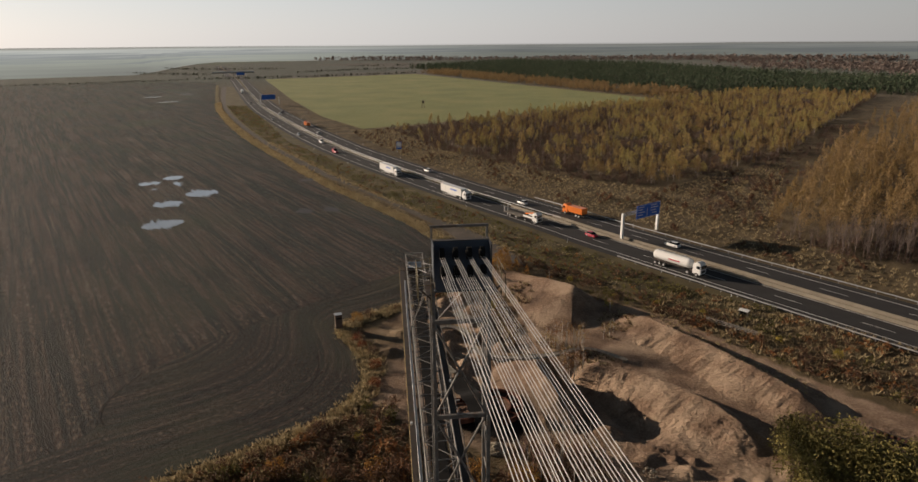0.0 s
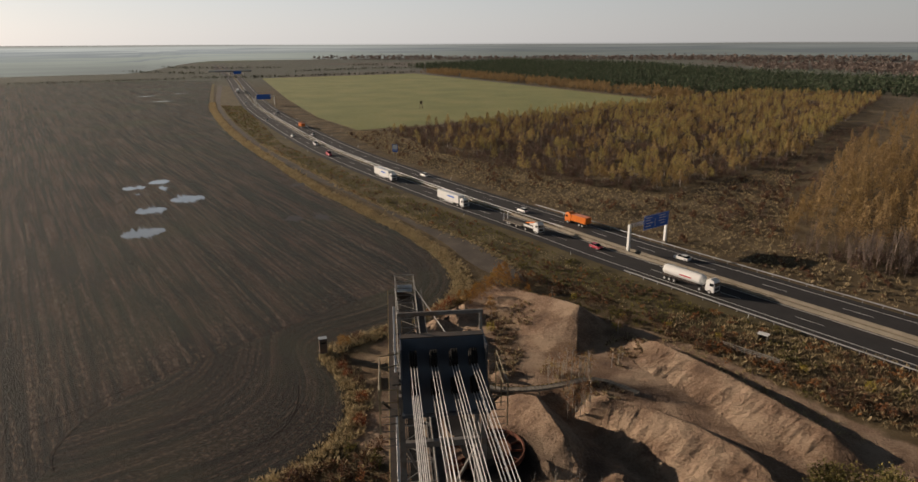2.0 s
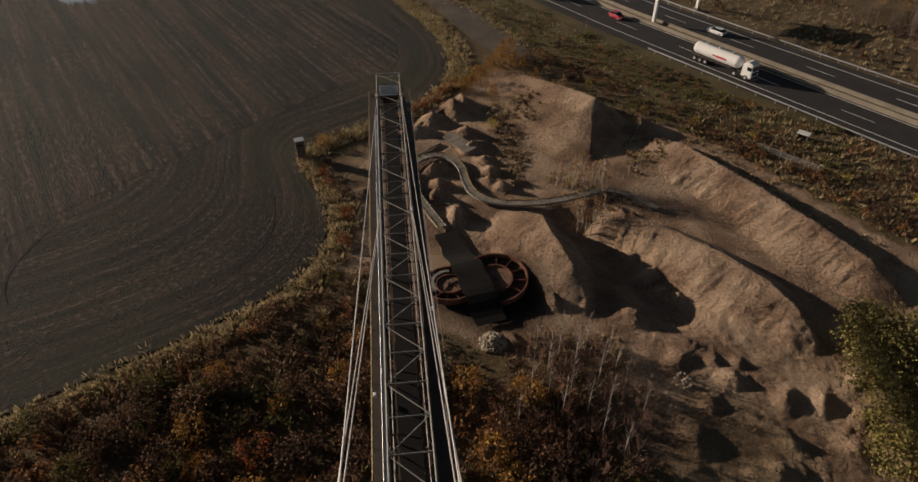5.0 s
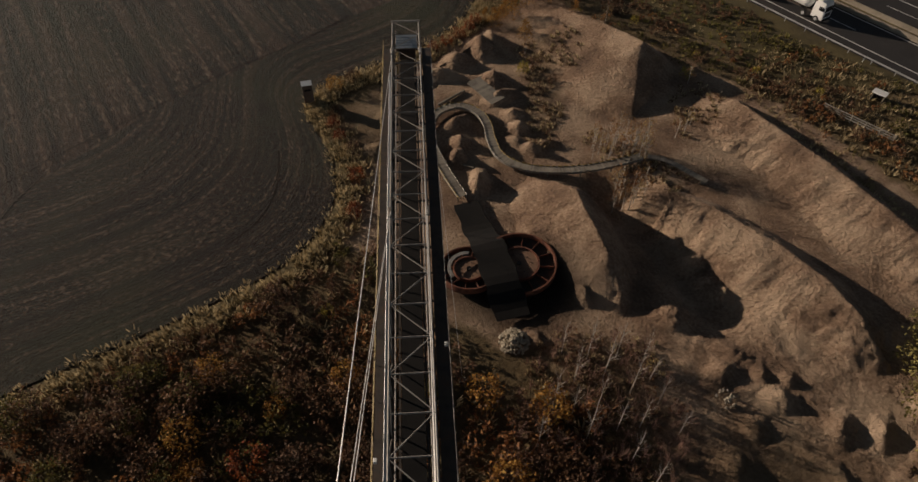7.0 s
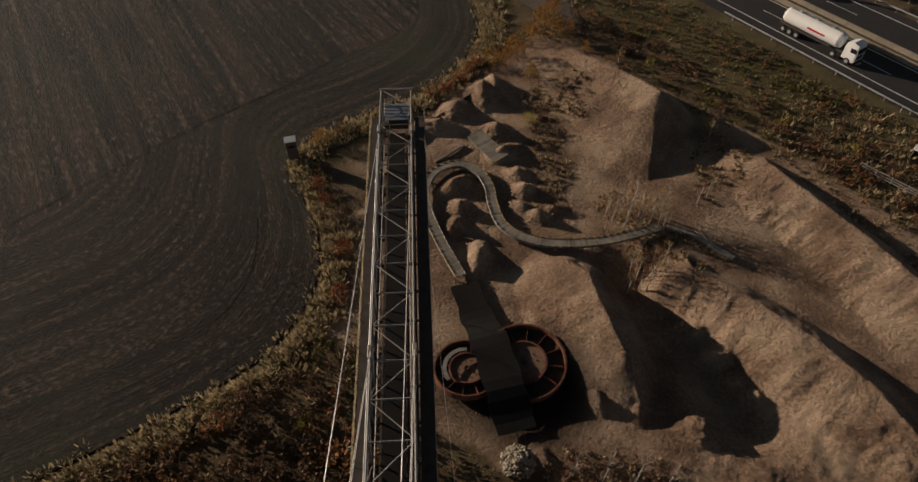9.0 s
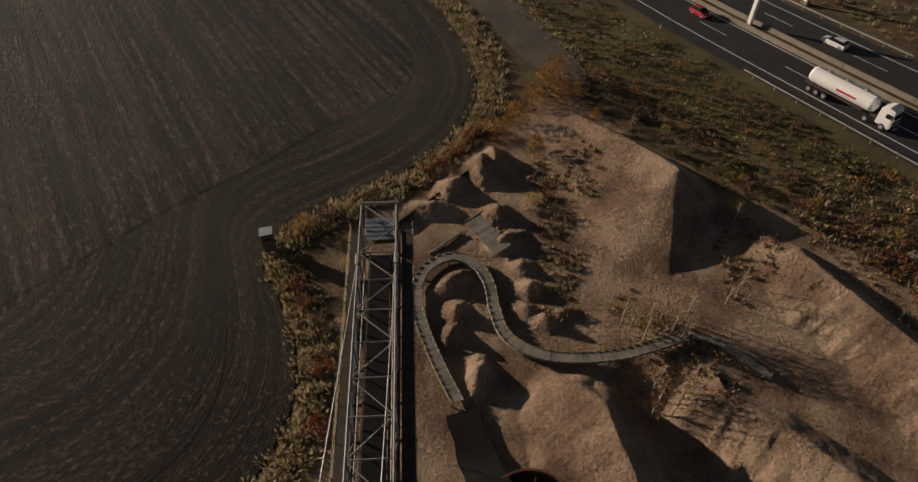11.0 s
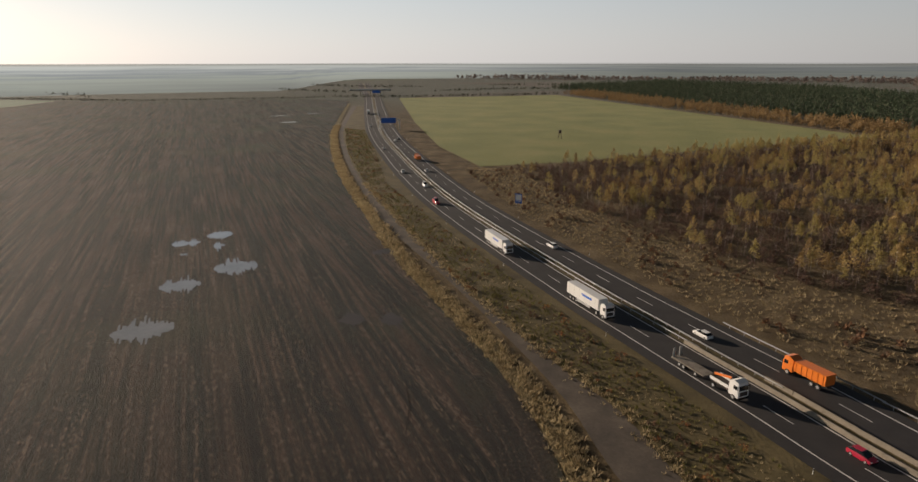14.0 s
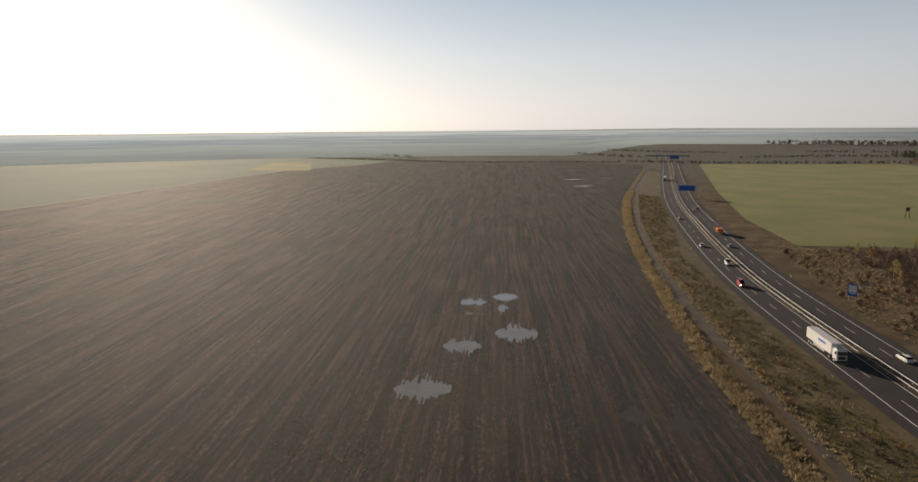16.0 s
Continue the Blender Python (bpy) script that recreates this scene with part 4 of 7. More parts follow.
def build_mast():
    mast = thing("mast", AX, "tall grey lattice steel mast carrying the rope head", "mast")
    y0 = -16.2
    for s in (-1, 1):
        for y in (y0 - 0.9, y0 + 0.9):
            part("leg", beams((s * 1.5, y, 0), (s * 1.5, y, 43.2), 0.2, 0.2), M_STEEL, mast)
        for k in range(17):
            z0 = 1.0 + 2.5 * k
            part("lacing", tubes((s * 1.5, y0 + (0.9 if k % 2 else -0.9), z0), (s * 1.5, y0 + (-0.9 if k % 2 else 0.9), z0 + 2.5), 0.045, 5), M_STEEL, mast)
            part("lacing", tubes((s * 1.5, y0 - 0.9, z0), (s * 1.5, y0 + 0.9, z0), 0.04, 5), M_STEEL, mast)
        part("footing", boxed(s * 1.5, y0, 0.3, 1.2, 3.0, 0.6, 0.06), M_CONCRETE, mast)
    for k in range(7):
        z = 4.5 + 6.0 * k
        if abs(z - 18.5) < 2.4:
            continue
        part("cross_tie", beams((-1.5, y0, z), (1.5, y0, z), 0.18, 0.25), M_STEEL, mast)
        for s in (-1, 1):
            if k < 6:
                part("sway_brace", tubes((-s * 1.5, y0, z), (s * 1.5, y0, z + 6.0), 0.07, 6), M_STEEL, mast)
    return mast


def build_head():
    head = thing("rope_head", AX, "slate-blue steel rope head with sheave slots and railed platform", "rope head")
    # sloping plate with eight slots, built from strips between them
    top, bot = Vector((0, -17.15, 45.45)), Vector((0, -18.55, 43.35))
    down = (bot - top)
    length = down.length
    d = down.normalized()
    nrm = Vector((1, 0, 0)).cross(d).normalized()
    rot = Matrix((Vector((1, 0, 0)), d, nrm)).transposed().to_4x4()

    def plate(x0, x1, a0, a1, t=0.05):
        c = top + d * ((a0 + a1) / 2) * length
        return boxed((x0 + x1) / 2, c.y, c.z, x1 - x0, (a1 - a0) * length, t, 0.0, rot)

    cols = [-1.05, -0.36, 0.33, 1.0]
    rows = [(0.2, 0.4), (0.56, 0.78)]
    xs2 = [-1.46]
    for c in cols:
        xs2 += [c - 0.14, c + 0.14]
    xs2.append(1.46)
    for i in range(0, len(xs2), 2):
        part("plate", plate(xs2[i], xs2[i + 1], 0, 1), M_BLUE, head)
    for c in cols:
        for a0, a1 in ((0, rows[0][0]), (rows[0][1], rows[1][0]), (rows[1][1], 1)):
            part("plate", plate(c - 0.14, c + 0.14, a0, a1), M_BLUE, head)
        for a0, a1 in rows:
            p = top + d * ((a0 + a1) / 2) * length - nrm * 0.38
            # sheaves are coloured black to put shade into the slots
            for q in (-0.08, 0.0, 0.08):
                part("sheave", tubes((c + q - 0.03, p.y, p.z), (c + q + 0.03, p.y, p.z), 0.3, 16), M_RUBBER, head, "sheave coloured black to shade its slot")
    part("housing", boxed(0, -17.0, 43.9, 2.86, 1.1, 1.9, 0.04), M_DARK, head)
    part("top_plate", boxed(0, -16.92, 45.42, 2.92, 0.42, 0.06, 0.0, pose(0, 0, 0, -6)), M_DARK, head)
    part("bottom_flange", boxed(0, -18.5, 43.28, 3.0, 0.25, 0.1), M_BLUE, head)
    for s in (-1, 1):
        part("side_plate", boxed(s * 1.47, -17.3, 44.5, 0.05, 1.3, 1.9, 0.0), M_BLUE, head)
        part("rail_post", beams((s * 1.47, -16.35, 45.3), (s * 1.47, -16.35, 46.0), 0.1, 0.08), M_PALE, head)
    part("top_rail", boxed(0, -16.35, 46.02, 3.1, 0.14, 0.14, 0.02), M_STEEL, head)
    # narrow walkway behind and a cage ladder frame on each side, with worn yellow rails
    part("platform", boxed(0, -15.55, 43.0, 3.6, 0.9, 0.06), M_DARK, head, "dark steel grating")
    for s in (-1, 1):
        part("platform", boxed(s * 1.72, -16.6, 42.7, 0.34, 2.0, 0.05), M_DARK, head, "dark steel grating")
        for z in (43.25, 43.75):
            part("guard_rail", tubes((s * 2.28, -17.6, z), (s * 2.28, -15.1, z), 0.022, 5), M_RAIL, head)
            part("guard_rail", tubes((s * 2.28, -15.1, z), (s * 0.7, -15.1, z + 0.2), 0.022, 5), M_RAIL, head)
            part("guard_rail", tubes((s * 2.28, -17.6, z), (s * 1.6, -17.6, z), 0.022, 5), M_RAIL, head)
        for y in (-17.6, -16.3, -15.1):
            part("rail_post", tubes((s * 2.28, y, 42.0), (s * 2.28, y, 43.75), 0.024, 5), M_RAIL, head)
        part("rail_post", tubes((s * 1.62, -17.6, 41.6), (s * 1.62, -17.6, 43.75), 0.024, 5), M_RAIL, head)
        for x in (1.5, 0.7):
            part("rail_post", tubes((s * x, -15.1, 43.0), (s * x, -15.1, 43.95), 0.024, 5), M_RAIL, head)
        for k in range(6):
            part("ladder_rung", tubes((s * 1.7, -17.62, 41.5 + 0.3 * k), (s * 2.2, -17.62, 41.5 + 0.3 * k), 0.016, 5), M_STEEL, head)
        part("bracket", beams((s * 1.5, -16.6, 42.0), (s * 2.2, -16.6, 42.68), 0.07, 0.08), M_DARK, head)
    # hoisting ropes back to the rear crosshead, three to a slot
    for j, (a0, a1) in enumerate(rows):
        for c in cols:
            for q in (-0.1, 0.0, 0.1):
                p = top + d * ((a0 + a1) / 2 + 0.02) * length - nrm * 0.1
                rise = 0.112 if j == 0 else 0.125
                e = Vector((c + q, p.y - 64, p.z + 64 * rise))
                part("hoist_rope", tubes((c + q, p.y, p.z), e, 0.013, 5), M_ROPE, head, "pale taut wire rope")
    part("rear_crosshead", boxed(0, -82.6, 52.0, 3.2, 0.9, 1.7, 0.08), M_BLUE, head)
    return head


def build_rear_mast():
    m = thing("rear_mast", AX, "tall grey steel mast holding the ropes' far ends", "mast")
    for s in (-1, 1):
        part("leg", beams((s * 1.4, -82.6, 0), (s * 1.4, -82.6, 51.2), 0.3, 0.3), M_STEEL, m)
    for k in range(8):
        z = 3 + 6 * k
        part("cross_tie", beams((-1.4, -82.6, z), (1.4, -82.6, z), 0.2, 0.2), M_STEEL, m)
        part("sway_brace", tubes((-1.4, -82.6, z), (1.4, -82.6, z + 6), 0.07, 6), M_STEEL, m)
    return m


build_boom()
build_mast()
build_head()
build_rear_mast()
stay = thing("stay_ropes", AX, "pale taut wire stays from the rope head down to the boom", "wire rope")
for s in (-1, 1):
    part("anchor_lug", boxed(s * 1.35, -13.8, 42.2, 0.3, 0.7, 0.8, 0.06), M_PALE, stay)
    for y, dx in ((26.9, 0.0), (26.9, 0.14), (TIP - 6.2, 0.08)):
        part("stay_rope", tubes((s * 1.35 + dx - 0.05, -13.6, 42.3), (s * 1.42 + 0.3 * dx, y, TOP + 0.25), 0.024, 6), M_ROPE, stay)
    part("hanger_arm", beams((s * 1.35, -16.0, 42.2), (s * 1.35, -13.6, 42.2), 0.16, 0.3), M_DARK, stay)


# ---- sign gantry over the far carriageway ----
def build_gantry():
    m = pose(46.2, 182.2, 0.22, 0, 0, 37.2)
    g = thing("sign_gantry", m, "white steel gantry with a large blue motorway sign", "sign gantry")
    for x in (0.1, 15.9):
        bm = bmesh.new()
        box(bm, x, 0, 3.95, 0.62, 0.75, 7.9, 0.05)
        part("post", bm, M_WHITE, g)
        part("plinth", boxed(x, 0, 0.2, 1.2, 1.4, 0.5, 0.05), M_CONCRETE, g)
    for y in (-0.35, 0.35):
        for z in (7.1, 7.8):
            part("truss_chord", beams((0.1, y, z), (15.9, y, z), 0.1, 0.1), M_GALV, g)
    for k in range(15):
        x = 0.6 + k
        for y in (-0.35, 0.35):
            part("truss_web", beams((x, y, 7.1 if k % 2 else 7.8), (x + 1, y, 7.8 if k % 2 else 7.1), 0.05, 0.05), M_GALV, g)
    sign = part("sign_panel", boxed(10.6, -0.55, 7.4, 10.6, 0.09, 4.0, 0.02), M_SIGN, g, "deep blue sign with white borders and lettering")
    bars = [(6.6, 8.7, 2.6), (6.3, 8.0, 2.0), (7.0, 7.2, 3.0), (6.4, 6.4, 2.2), (12.3, 8.7, 2.8), (12.6, 8.0, 3.4), (12.3, 7.2, 2.6), (12.8, 6.4, 2.2)]
    for x, z, w in bars:
        part("lettering", boxed(x + 0.6, -0.605, z, w, 0.02, 0.22), M_WHITE, sign)
    for x, z, w, h in ((10.6, 9.28, 10.3, 0.07), (10.6, 5.52, 10.3, 0.07), (5.45, 7.4, 0.07, 3.7), (15.75, 7.4, 0.07, 3.7)):
        part("border", boxed(x, -0.605, z, w, 0.02, h), M_WHITE, sign)
    part("arrow", boxed(10.0, -0.605, 7.0, 0.16, 0.02, 2.2), M_WHITE, sign)
    return g


build_gantry()

# ---- plants ----
rng = np.random.default_rng(7)


def sticks(a, b, r0, r1, n=4):
    """A tapered stick as verts and quads."""
    a, b = np.array(a, float), np.array(b, float)
    d = b - a
    u = np.cross(d, [0.3, 0.9, 0.2])
    u /= np.linalg.norm(u) + 1e-9
    w = np.cross(d, u)
    w /= np.linalg.norm(w) + 1e-9
    ang = np.arange(n) * 2 * np.pi / n
    ring = np.cos(ang)[:, None] * u + np.sin(ang)[:, None] * w
    v = np.vstack([a + ring * r0, b + ring * r1])
    f = [(i, (i + 1) % n, n + (i + 1) % n, n + i) for i in range(n)]
    return v, f


def leaves(centres, size, upright=0.0):
    """Small leaf clumps, one quad each, turned at random or mostly upright."""
    n = len(centres)
    u = rng.normal(size=(n, 3)) + np.array([0, 0, upright * 1.4])
    u /= np.linalg.norm(u, axis=1)[:, None]
    w = np.cross(u, rng.normal(size=(n, 3)))
    w /= np.linalg.norm(w, axis=1)[:, None]
    s = (size * rng.uniform(0.6, 1.3, n))[:, None]
    c = np.asarray(centres)
    v = np.stack([c - u * s * 0.6, c + w * s * 0.35, c + u * s * 0.6, c - w * s * 0.35], axis=1).reshape(-1, 3)
    f = np.arange(4 * n).reshape(n, 4)
    return v, f


class Shape:
    """Verts, quads and a material slot for each quad."""

    def __init__(self):
        self.v, self.f, self.m, self.n = [], [], [], 0

    def add(self, vf, slot):
        v, f = vf
        self.v.append(np.asarray(v, float))
        f = np.asarray(f) + self.n
        self.f.append(f)
        self.m.append(np.full(len(f), slot))
        self.n += len(v)
        return self

    def arrays(self):
        return np.vstack(self.v), np.vstack(self.f), np.concatenate(self.m)


def crown(h, base, radius, clumps, per, spread, tall=1.0):
    """Leaf centres in clumps round a stem: fullest below the middle, thin at the top, with gaps."""
    pts = []
    for _ in range(clumps):
        t = rng.uniform(0, 1) ** 0.8
        r = radius * (1 - t ** 1.6) ** 0.7 * math.sqrt(rng.uniform(0.15, 1))
        a = rng.uniform(0, 2 * math.pi)
        c = np.array([r * math.cos(a), r * math.sin(a), base + (h - base) * t])
        pts.append(c + rng.normal(size=(per, 3)) * spread * np.array([1, 1, tall]))
    return np.vstack(pts)


def tree_shape(h, base, radius, clumps, per, leaf, spread, trunk_r=0.09, limbs=6, tall=1.0):
    s = Shape()
    lean = rng.normal(size=2) * 0.03 * h
    top = np.array([lean[0], lean[1], h * 0.93])
    s.add(sticks((0, 0, -0.2), top * 0.5, trunk_r, trunk_r * 0.65, 5), 0)
    s.add(sticks(top * 0.5, top, trunk_r * 0.65, trunk_r * 0.15, 4), 0)
    for k in range(limbs):
        t = rng.uniform(0.25, 0.85)
        a = rng.uniform(0, 2 * math.pi)
        p = top * t
        r = radius * (1.1 - t) * 1.1
        q = p + np.array([0.8 * r * math.cos(a), 0.8 * r * math.sin(a), 0.24 * h * rng.uniform(0.6, 1.2)])
        s.add(sticks(p, q, trunk_r * 0.35, trunk_r * 0.08, 3), 0)
    if clumps:
        s.add(leaves(crown(h, base, radius, clumps, per, spread, tall), leaf), 1)
    return s


def bush_shape(h, r, n, leaf, stems=7):
    s = Shape()
    for k in range(stems):
        a, t = rng.uniform(0, 2 * math.pi), rng.uniform(0.3, 0.9)
        s.add(sticks((0, 0, -0.1), (r * t * math.cos(a), r * t * math.sin(a), h * rng.uniform(0.7, 1.05)), 0.035, 0.01, 3), 0)
    k = max(6, n // 9)
    pts = []
    for _ in range(k):
        a, e, q = rng.uniform(0, 2 * math.pi), rng.uniform(0.05, 1.0), rng.uniform(0.55, 1.0)
        c = np.array([r * q * math.cos(a) * math.sqrt(1 - 0.7 * e * e), r * q * math.sin(a) * math.sqrt(1 - 0.7 * e * e), h * (0.15 + 0.8 * e)])
        pts.append(c + rng.normal(size=(9, 3)) * 0.16 * r)
    s.add(leaves(np.vstack(pts), leaf), 1)
    return s


def tuft_shape(h, r, n):
    s = Shape()
    a = rng.uniform(0, 2 * math.pi, n)
    b = np.stack([r * 0.4 * np.cos(a), r * 0.4 * np.sin(a), np.zeros(n)], 1)
    t = np.stack([r * np.cos(a), r * np.sin(a), h * rng.uniform(0.5, 1.0, n)], 1)
    w = np.stack([-np.sin(a), np.cos(a), np.zeros(n)], 1) * h * 0.13
    v = np.stack([b - w, b + w, t + w * 0.3, t - w * 0.3], 1).reshape(-1, 3)
    s.add((v, np.arange(4 * n).reshape(n, 4)), 0)
    return s


def mesh_of(name, v, f, m, mats):
    me = bpy.data.meshes.new(name)
    me.vertices.add(len(v))
    me.vertices.foreach_set("co", np.asarray(v, np.float32).ravel())
    me.loops.add(f.size)
    me.loops.foreach_set("vertex_index", np.asarray(f, np.int32).ravel())
    me.polygons.add(len(f))
    me.polygons.foreach_set("loop_start", np.arange(0, f.size, 4, dtype=np.int32))
    me.polygons.foreach_set("material_index", np.asarray(m, np.int32))
    for q in mats:
        me.materials.append(q)
    me.update(calc_edges=True)
    me.validate()
    return me


def scatter(name, shapes, places, mats, label, category):
    """Many plants joined into one object: places are x, y, z, scale, shape number."""
    data = [s.arrays() for s in shapes]
    vs, fs, ms, n = [], [], [], 0
    for x, y, z, k, i in places:
        v, f, m = data[int(i) % len(data)]
        a = rng.uniform(0, 2 * math.pi)
        c, s = math.cos(a) * k, math.sin(a) * k
        vs.append(np.stack([v[:, 0] * c - v[:, 1] * s + x, v[:, 0] * s + v[:, 1] * c + y, v[:, 2] * k * rng.uniform(0.9, 1.15) + z], 1))
        fs.append(f + n)
        ms.append(m)
        n += len(v)
    me = mesh_of(name, np.vstack(vs), np.vstack(fs), np.concatenate(ms), mats)
    return tagged(new(name, me), label, category, kind="stuff")


def spots(poly, spacing, jitter=0.6, keep=1.0, thin=None, thin_scale=0.03):
    """Uneven places inside an outline, about spacing apart; thin drops those where slow noise is low."""
    xs_, ys_ = [p[0] for p in poly], [p[1] for p in poly]
    out = []
    y = min(ys_)
    while y < max(ys_):
        x = min(xs_)
        while x < max(xs_):
            px, py = x + rng.uniform(-jitter, jitter) * spacing, y + rng.uniform(-jitter, jitter) * spacing
            if rng.uniform() < keep and inside(poly, px, py) and (thin is None or fbm(px, py, thin_scale, 2) > thin):
                out.append((px, py))
            x += spacing
        y += spacing
    return out


# young birch wood beyond the motorway
WOOD = [(-50, 425), (-18, 345), (20, 300), (45, 268), (75, 252), (112, 282), (150, 310), (229, 425), (400, 655), (300, 715), (187, 622), (111, 565), (32, 499), (-22, 452)]


def plume(h, base, radius, n, leaf, lobes=4, trunk_r=0.05, stems=1):
    """A young tree with one or more upright lobes of fine leaves reaching down near the ground."""
    s = Shape()
    pts = []
    for k in range(lobes):
        a = rng.uniform(0, 2 * math.pi)
        off_ = radius * 0.55 * (k > 0)
        hh = h * (1 if k == 0 else rng.uniform(0.62, 0.95))
        cx, cy = off_ * math.cos(a), off_ * math.sin(a)
        if k < stems:
            s.add(sticks((cx * 0.4, cy * 0.4, -0.2), (cx, cy, hh * 0.9), trunk_r, trunk_r * 0.2, 3), 0)
        m = n // lobes
        t = rng.uniform(0, 1, m) ** 0.9
        prof = radius * 0.62 * np.sin(np.pi * np.clip(0.16 + 0.84 * t, 0, 1)) ** 0.8
        rr = prof * np.sqrt(rng.uniform(0.25, 1, m))
        ang = rng.uniform(0, 2 * np.pi, m)
        ripple = 1 + 0.25 * np.sin(3 * ang + 7 * t + k)
        pts.append(np.stack([cx + rr * ripple * np.cos(ang), cy + rr * ripple * np.sin(ang), base + (hh - base) * t], 1))
    s.add(leaves(np.vstack(pts), leaf, 1.1), 1)
    return s


def twiggy(h, radius, n, trunk_r=0.05):
    """A leafless shrub or sapling: many thin upright twigs."""
    s = Shape()
    s.add(sticks((0, 0, -0.2), (0.04 * h, 0.02 * h, h), trunk_r, 0.012, 3), 0)
    for k in range(n):
        a, t = rng.uniform(0, 2 * math.pi), rng.uniform(0.08, 0.6)
        p = np.array([0.04 * h * t, 0.02 * h * t, h * t])
        r = radius * rng.uniform(0.3, 1.0)
        s.add(sticks(p, p + np.array([r * math.cos(a), r * math.sin(a), (h - p[2]) * rng.uniform(0.4, 0.95)]), trunk_r * 0.5, 0.012, 3), 0)
    return s


def crowned(h, base, radius, n, leaf, blobs=6, stems=1, cone=0.0, trunk_r=0.06):
    """A young tree whose leaves hang in separate clumps round bare stems; cone narrows the crown towards its tip."""
    s = Shape()
    for k in range(stems):
        a = rng.uniform(0, 2 * math.pi)
        q = 0.45 * radius * (k > 0)
        s.add(sticks((0.3 * q * math.cos(a), 0.3 * q * math.sin(a), -0.2), (q * math.cos(a), q * math.sin(a), h * (0.92 if k == 0 else 0.75)), trunk_r, trunk_r * 0.2, 3), 0)
    pts = []
    for k in range(blobs):
        t = (k + rng.uniform(0.2, 0.8)) / blobs
        rad = radius * (cone * (1.05 - t) + (1 - cone) * math.sin(math.pi * (0.22 + 0.66 * t)))
        a, m = rng.uniform(0, 2 * math.pi), n // blobs
        d = rng.normal(size=(m, 3))
        d /= np.linalg.norm(d, axis=1)[:, None]
        d *= (rng.uniform(0.45, 1.0, m) ** 0.5)[:, None] * np.array([0.62 * rad, 0.62 * rad, 0.75 * (h - base) / blobs ** 0.75])
        pts.append(d + np.array([0.5 * rad * math.cos(a), 0.5 * rad * math.sin(a), base + (h - base) * (0.12 + 0.8 * t)]))
    s.add(leaves(np.vstack(pts), leaf, 0.5), 1)
    return s


birches = [crowned(h, b * h, r, n, 0.38, bl, st, c, 0.055) for h, b, r, n, bl, st, c in
           ((7.4, 0.24, 2.0, 280, 9, 2, 0.3), (6.4, 0.2, 2.1, 260, 8, 2, 0.2), (8.2, 0.28, 1.8, 270, 9, 1, 0.45), (5.2, 0.16, 1.7, 200, 7, 1, 0.3), (7.0, 0.26, 2.5, 320, 10, 3, 0.15),
            (4.4, 0.12, 1.3, 160, 6, 1, 0.4), (7.8, 0.34, 1.6, 220, 8, 3, 0.3))]
browns = [plume(h, 0.15, r, n, 0.5, 4, 0.05, 3) for h, r, n in ((3.4, 2.4, 70), (2.6, 2.0, 56), (3.9, 2.3, 70))]
greys = [twiggy(h, 1.1, 11, 0.05) for h in (5.5, 6.5, 4.6)]
pts = spots(WOOD, 3.8, jitter=0.9, keep=0.97)
sel = [0.8 * fbm(x, y, 0.03, 2) + 1.5 * fbm(x, y, 0.07, 2) + rng.normal() * 0.1 + 0.1 * math.tanh((x + 0.2 * y - 130) / 60) for x, y in pts]
hue = [fbm(x + 90, y, 0.06, 2) + rng.normal() * 0.1 for x, y in pts]
for want, mt, lb in ((lambda q: q > 0.04, L_OLIVEGOLD, "young birch wood with olive-yellow autumn leaves"), (lambda q: -0.12 < q <= 0.04, L_BIRCH, "young birch wood with yellow autumn leaves"),
                     (lambda q: q <= -0.12, L_GOLD, "young birch wood with golden-brown autumn leaves")):
    scatter("birch_wood", birches, [(x, y, -0.05, rng.uniform(0.6, 1.12), i) for i, ((x, y), q, c) in enumerate(zip(pts, sel, hue)) if q > 0.1 + 0.05 * ((i * 7) % 3 - 1) and want(c)], [M_TRUNK, mt], lb, "birch wood")
scatter("brown_scrub", browns, [(x, y, -0.05, rng.uniform(0.5, 1.05), i) for i, ((x, y), q) in enumerate(zip(pts, sel)) if -0.6 < q <= 0.18], [M_TWIG, L_PLUM],
        "purple-brown scrub between the birches", "scrub")
scatter("bare_saplings", greys, [(x + 2, y + 1, -0.05, rng.uniform(0.6, 1.1), i) for i, ((x, y), q) in enumerate(zip(pts, sel)) if i % 3 and -0.3 < q < 0.14], [M_SAPLING],
        "bare pale saplings standing among the birches", "saplings")
# taller golden trees along the cross track
TALL = [(91, 192), (104, 178), (130, 178), (175, 215), (260, 315), (520, 610), (470, 640), (392, 585), (194, 342)]
golds = [crowned(12 * k, 1.4, r, 400, 0.36, 11, 1, 0.5, 0.08) for k, r in ((1.0, 2.4), (0.85, 2.7), (1.1, 2.2), (0.7, 2.3), (0.95, 2.8))]
tall_pts = [(x, y, -0.1, rng.uniform(0.65, 1.12), i) for i, (x, y) in enumerate(spots(TALL, 4.9, thin=-0.3)) if y < 330 or i % 3 == 0]
for want, mt, lb in ((lambda q: q > 0.02, L_LARCH, "dense tall stand of golden-brown larches"), (lambda q: q <= 0.02, L_GOLD, "dense tall stand of orange-gold birches")):
    scatter("golden_wood", golds, [p for p in tall_pts if want(fbm(p[0], p[1], 0.05, 2))], [M_TWIG, mt], lb, "wood")
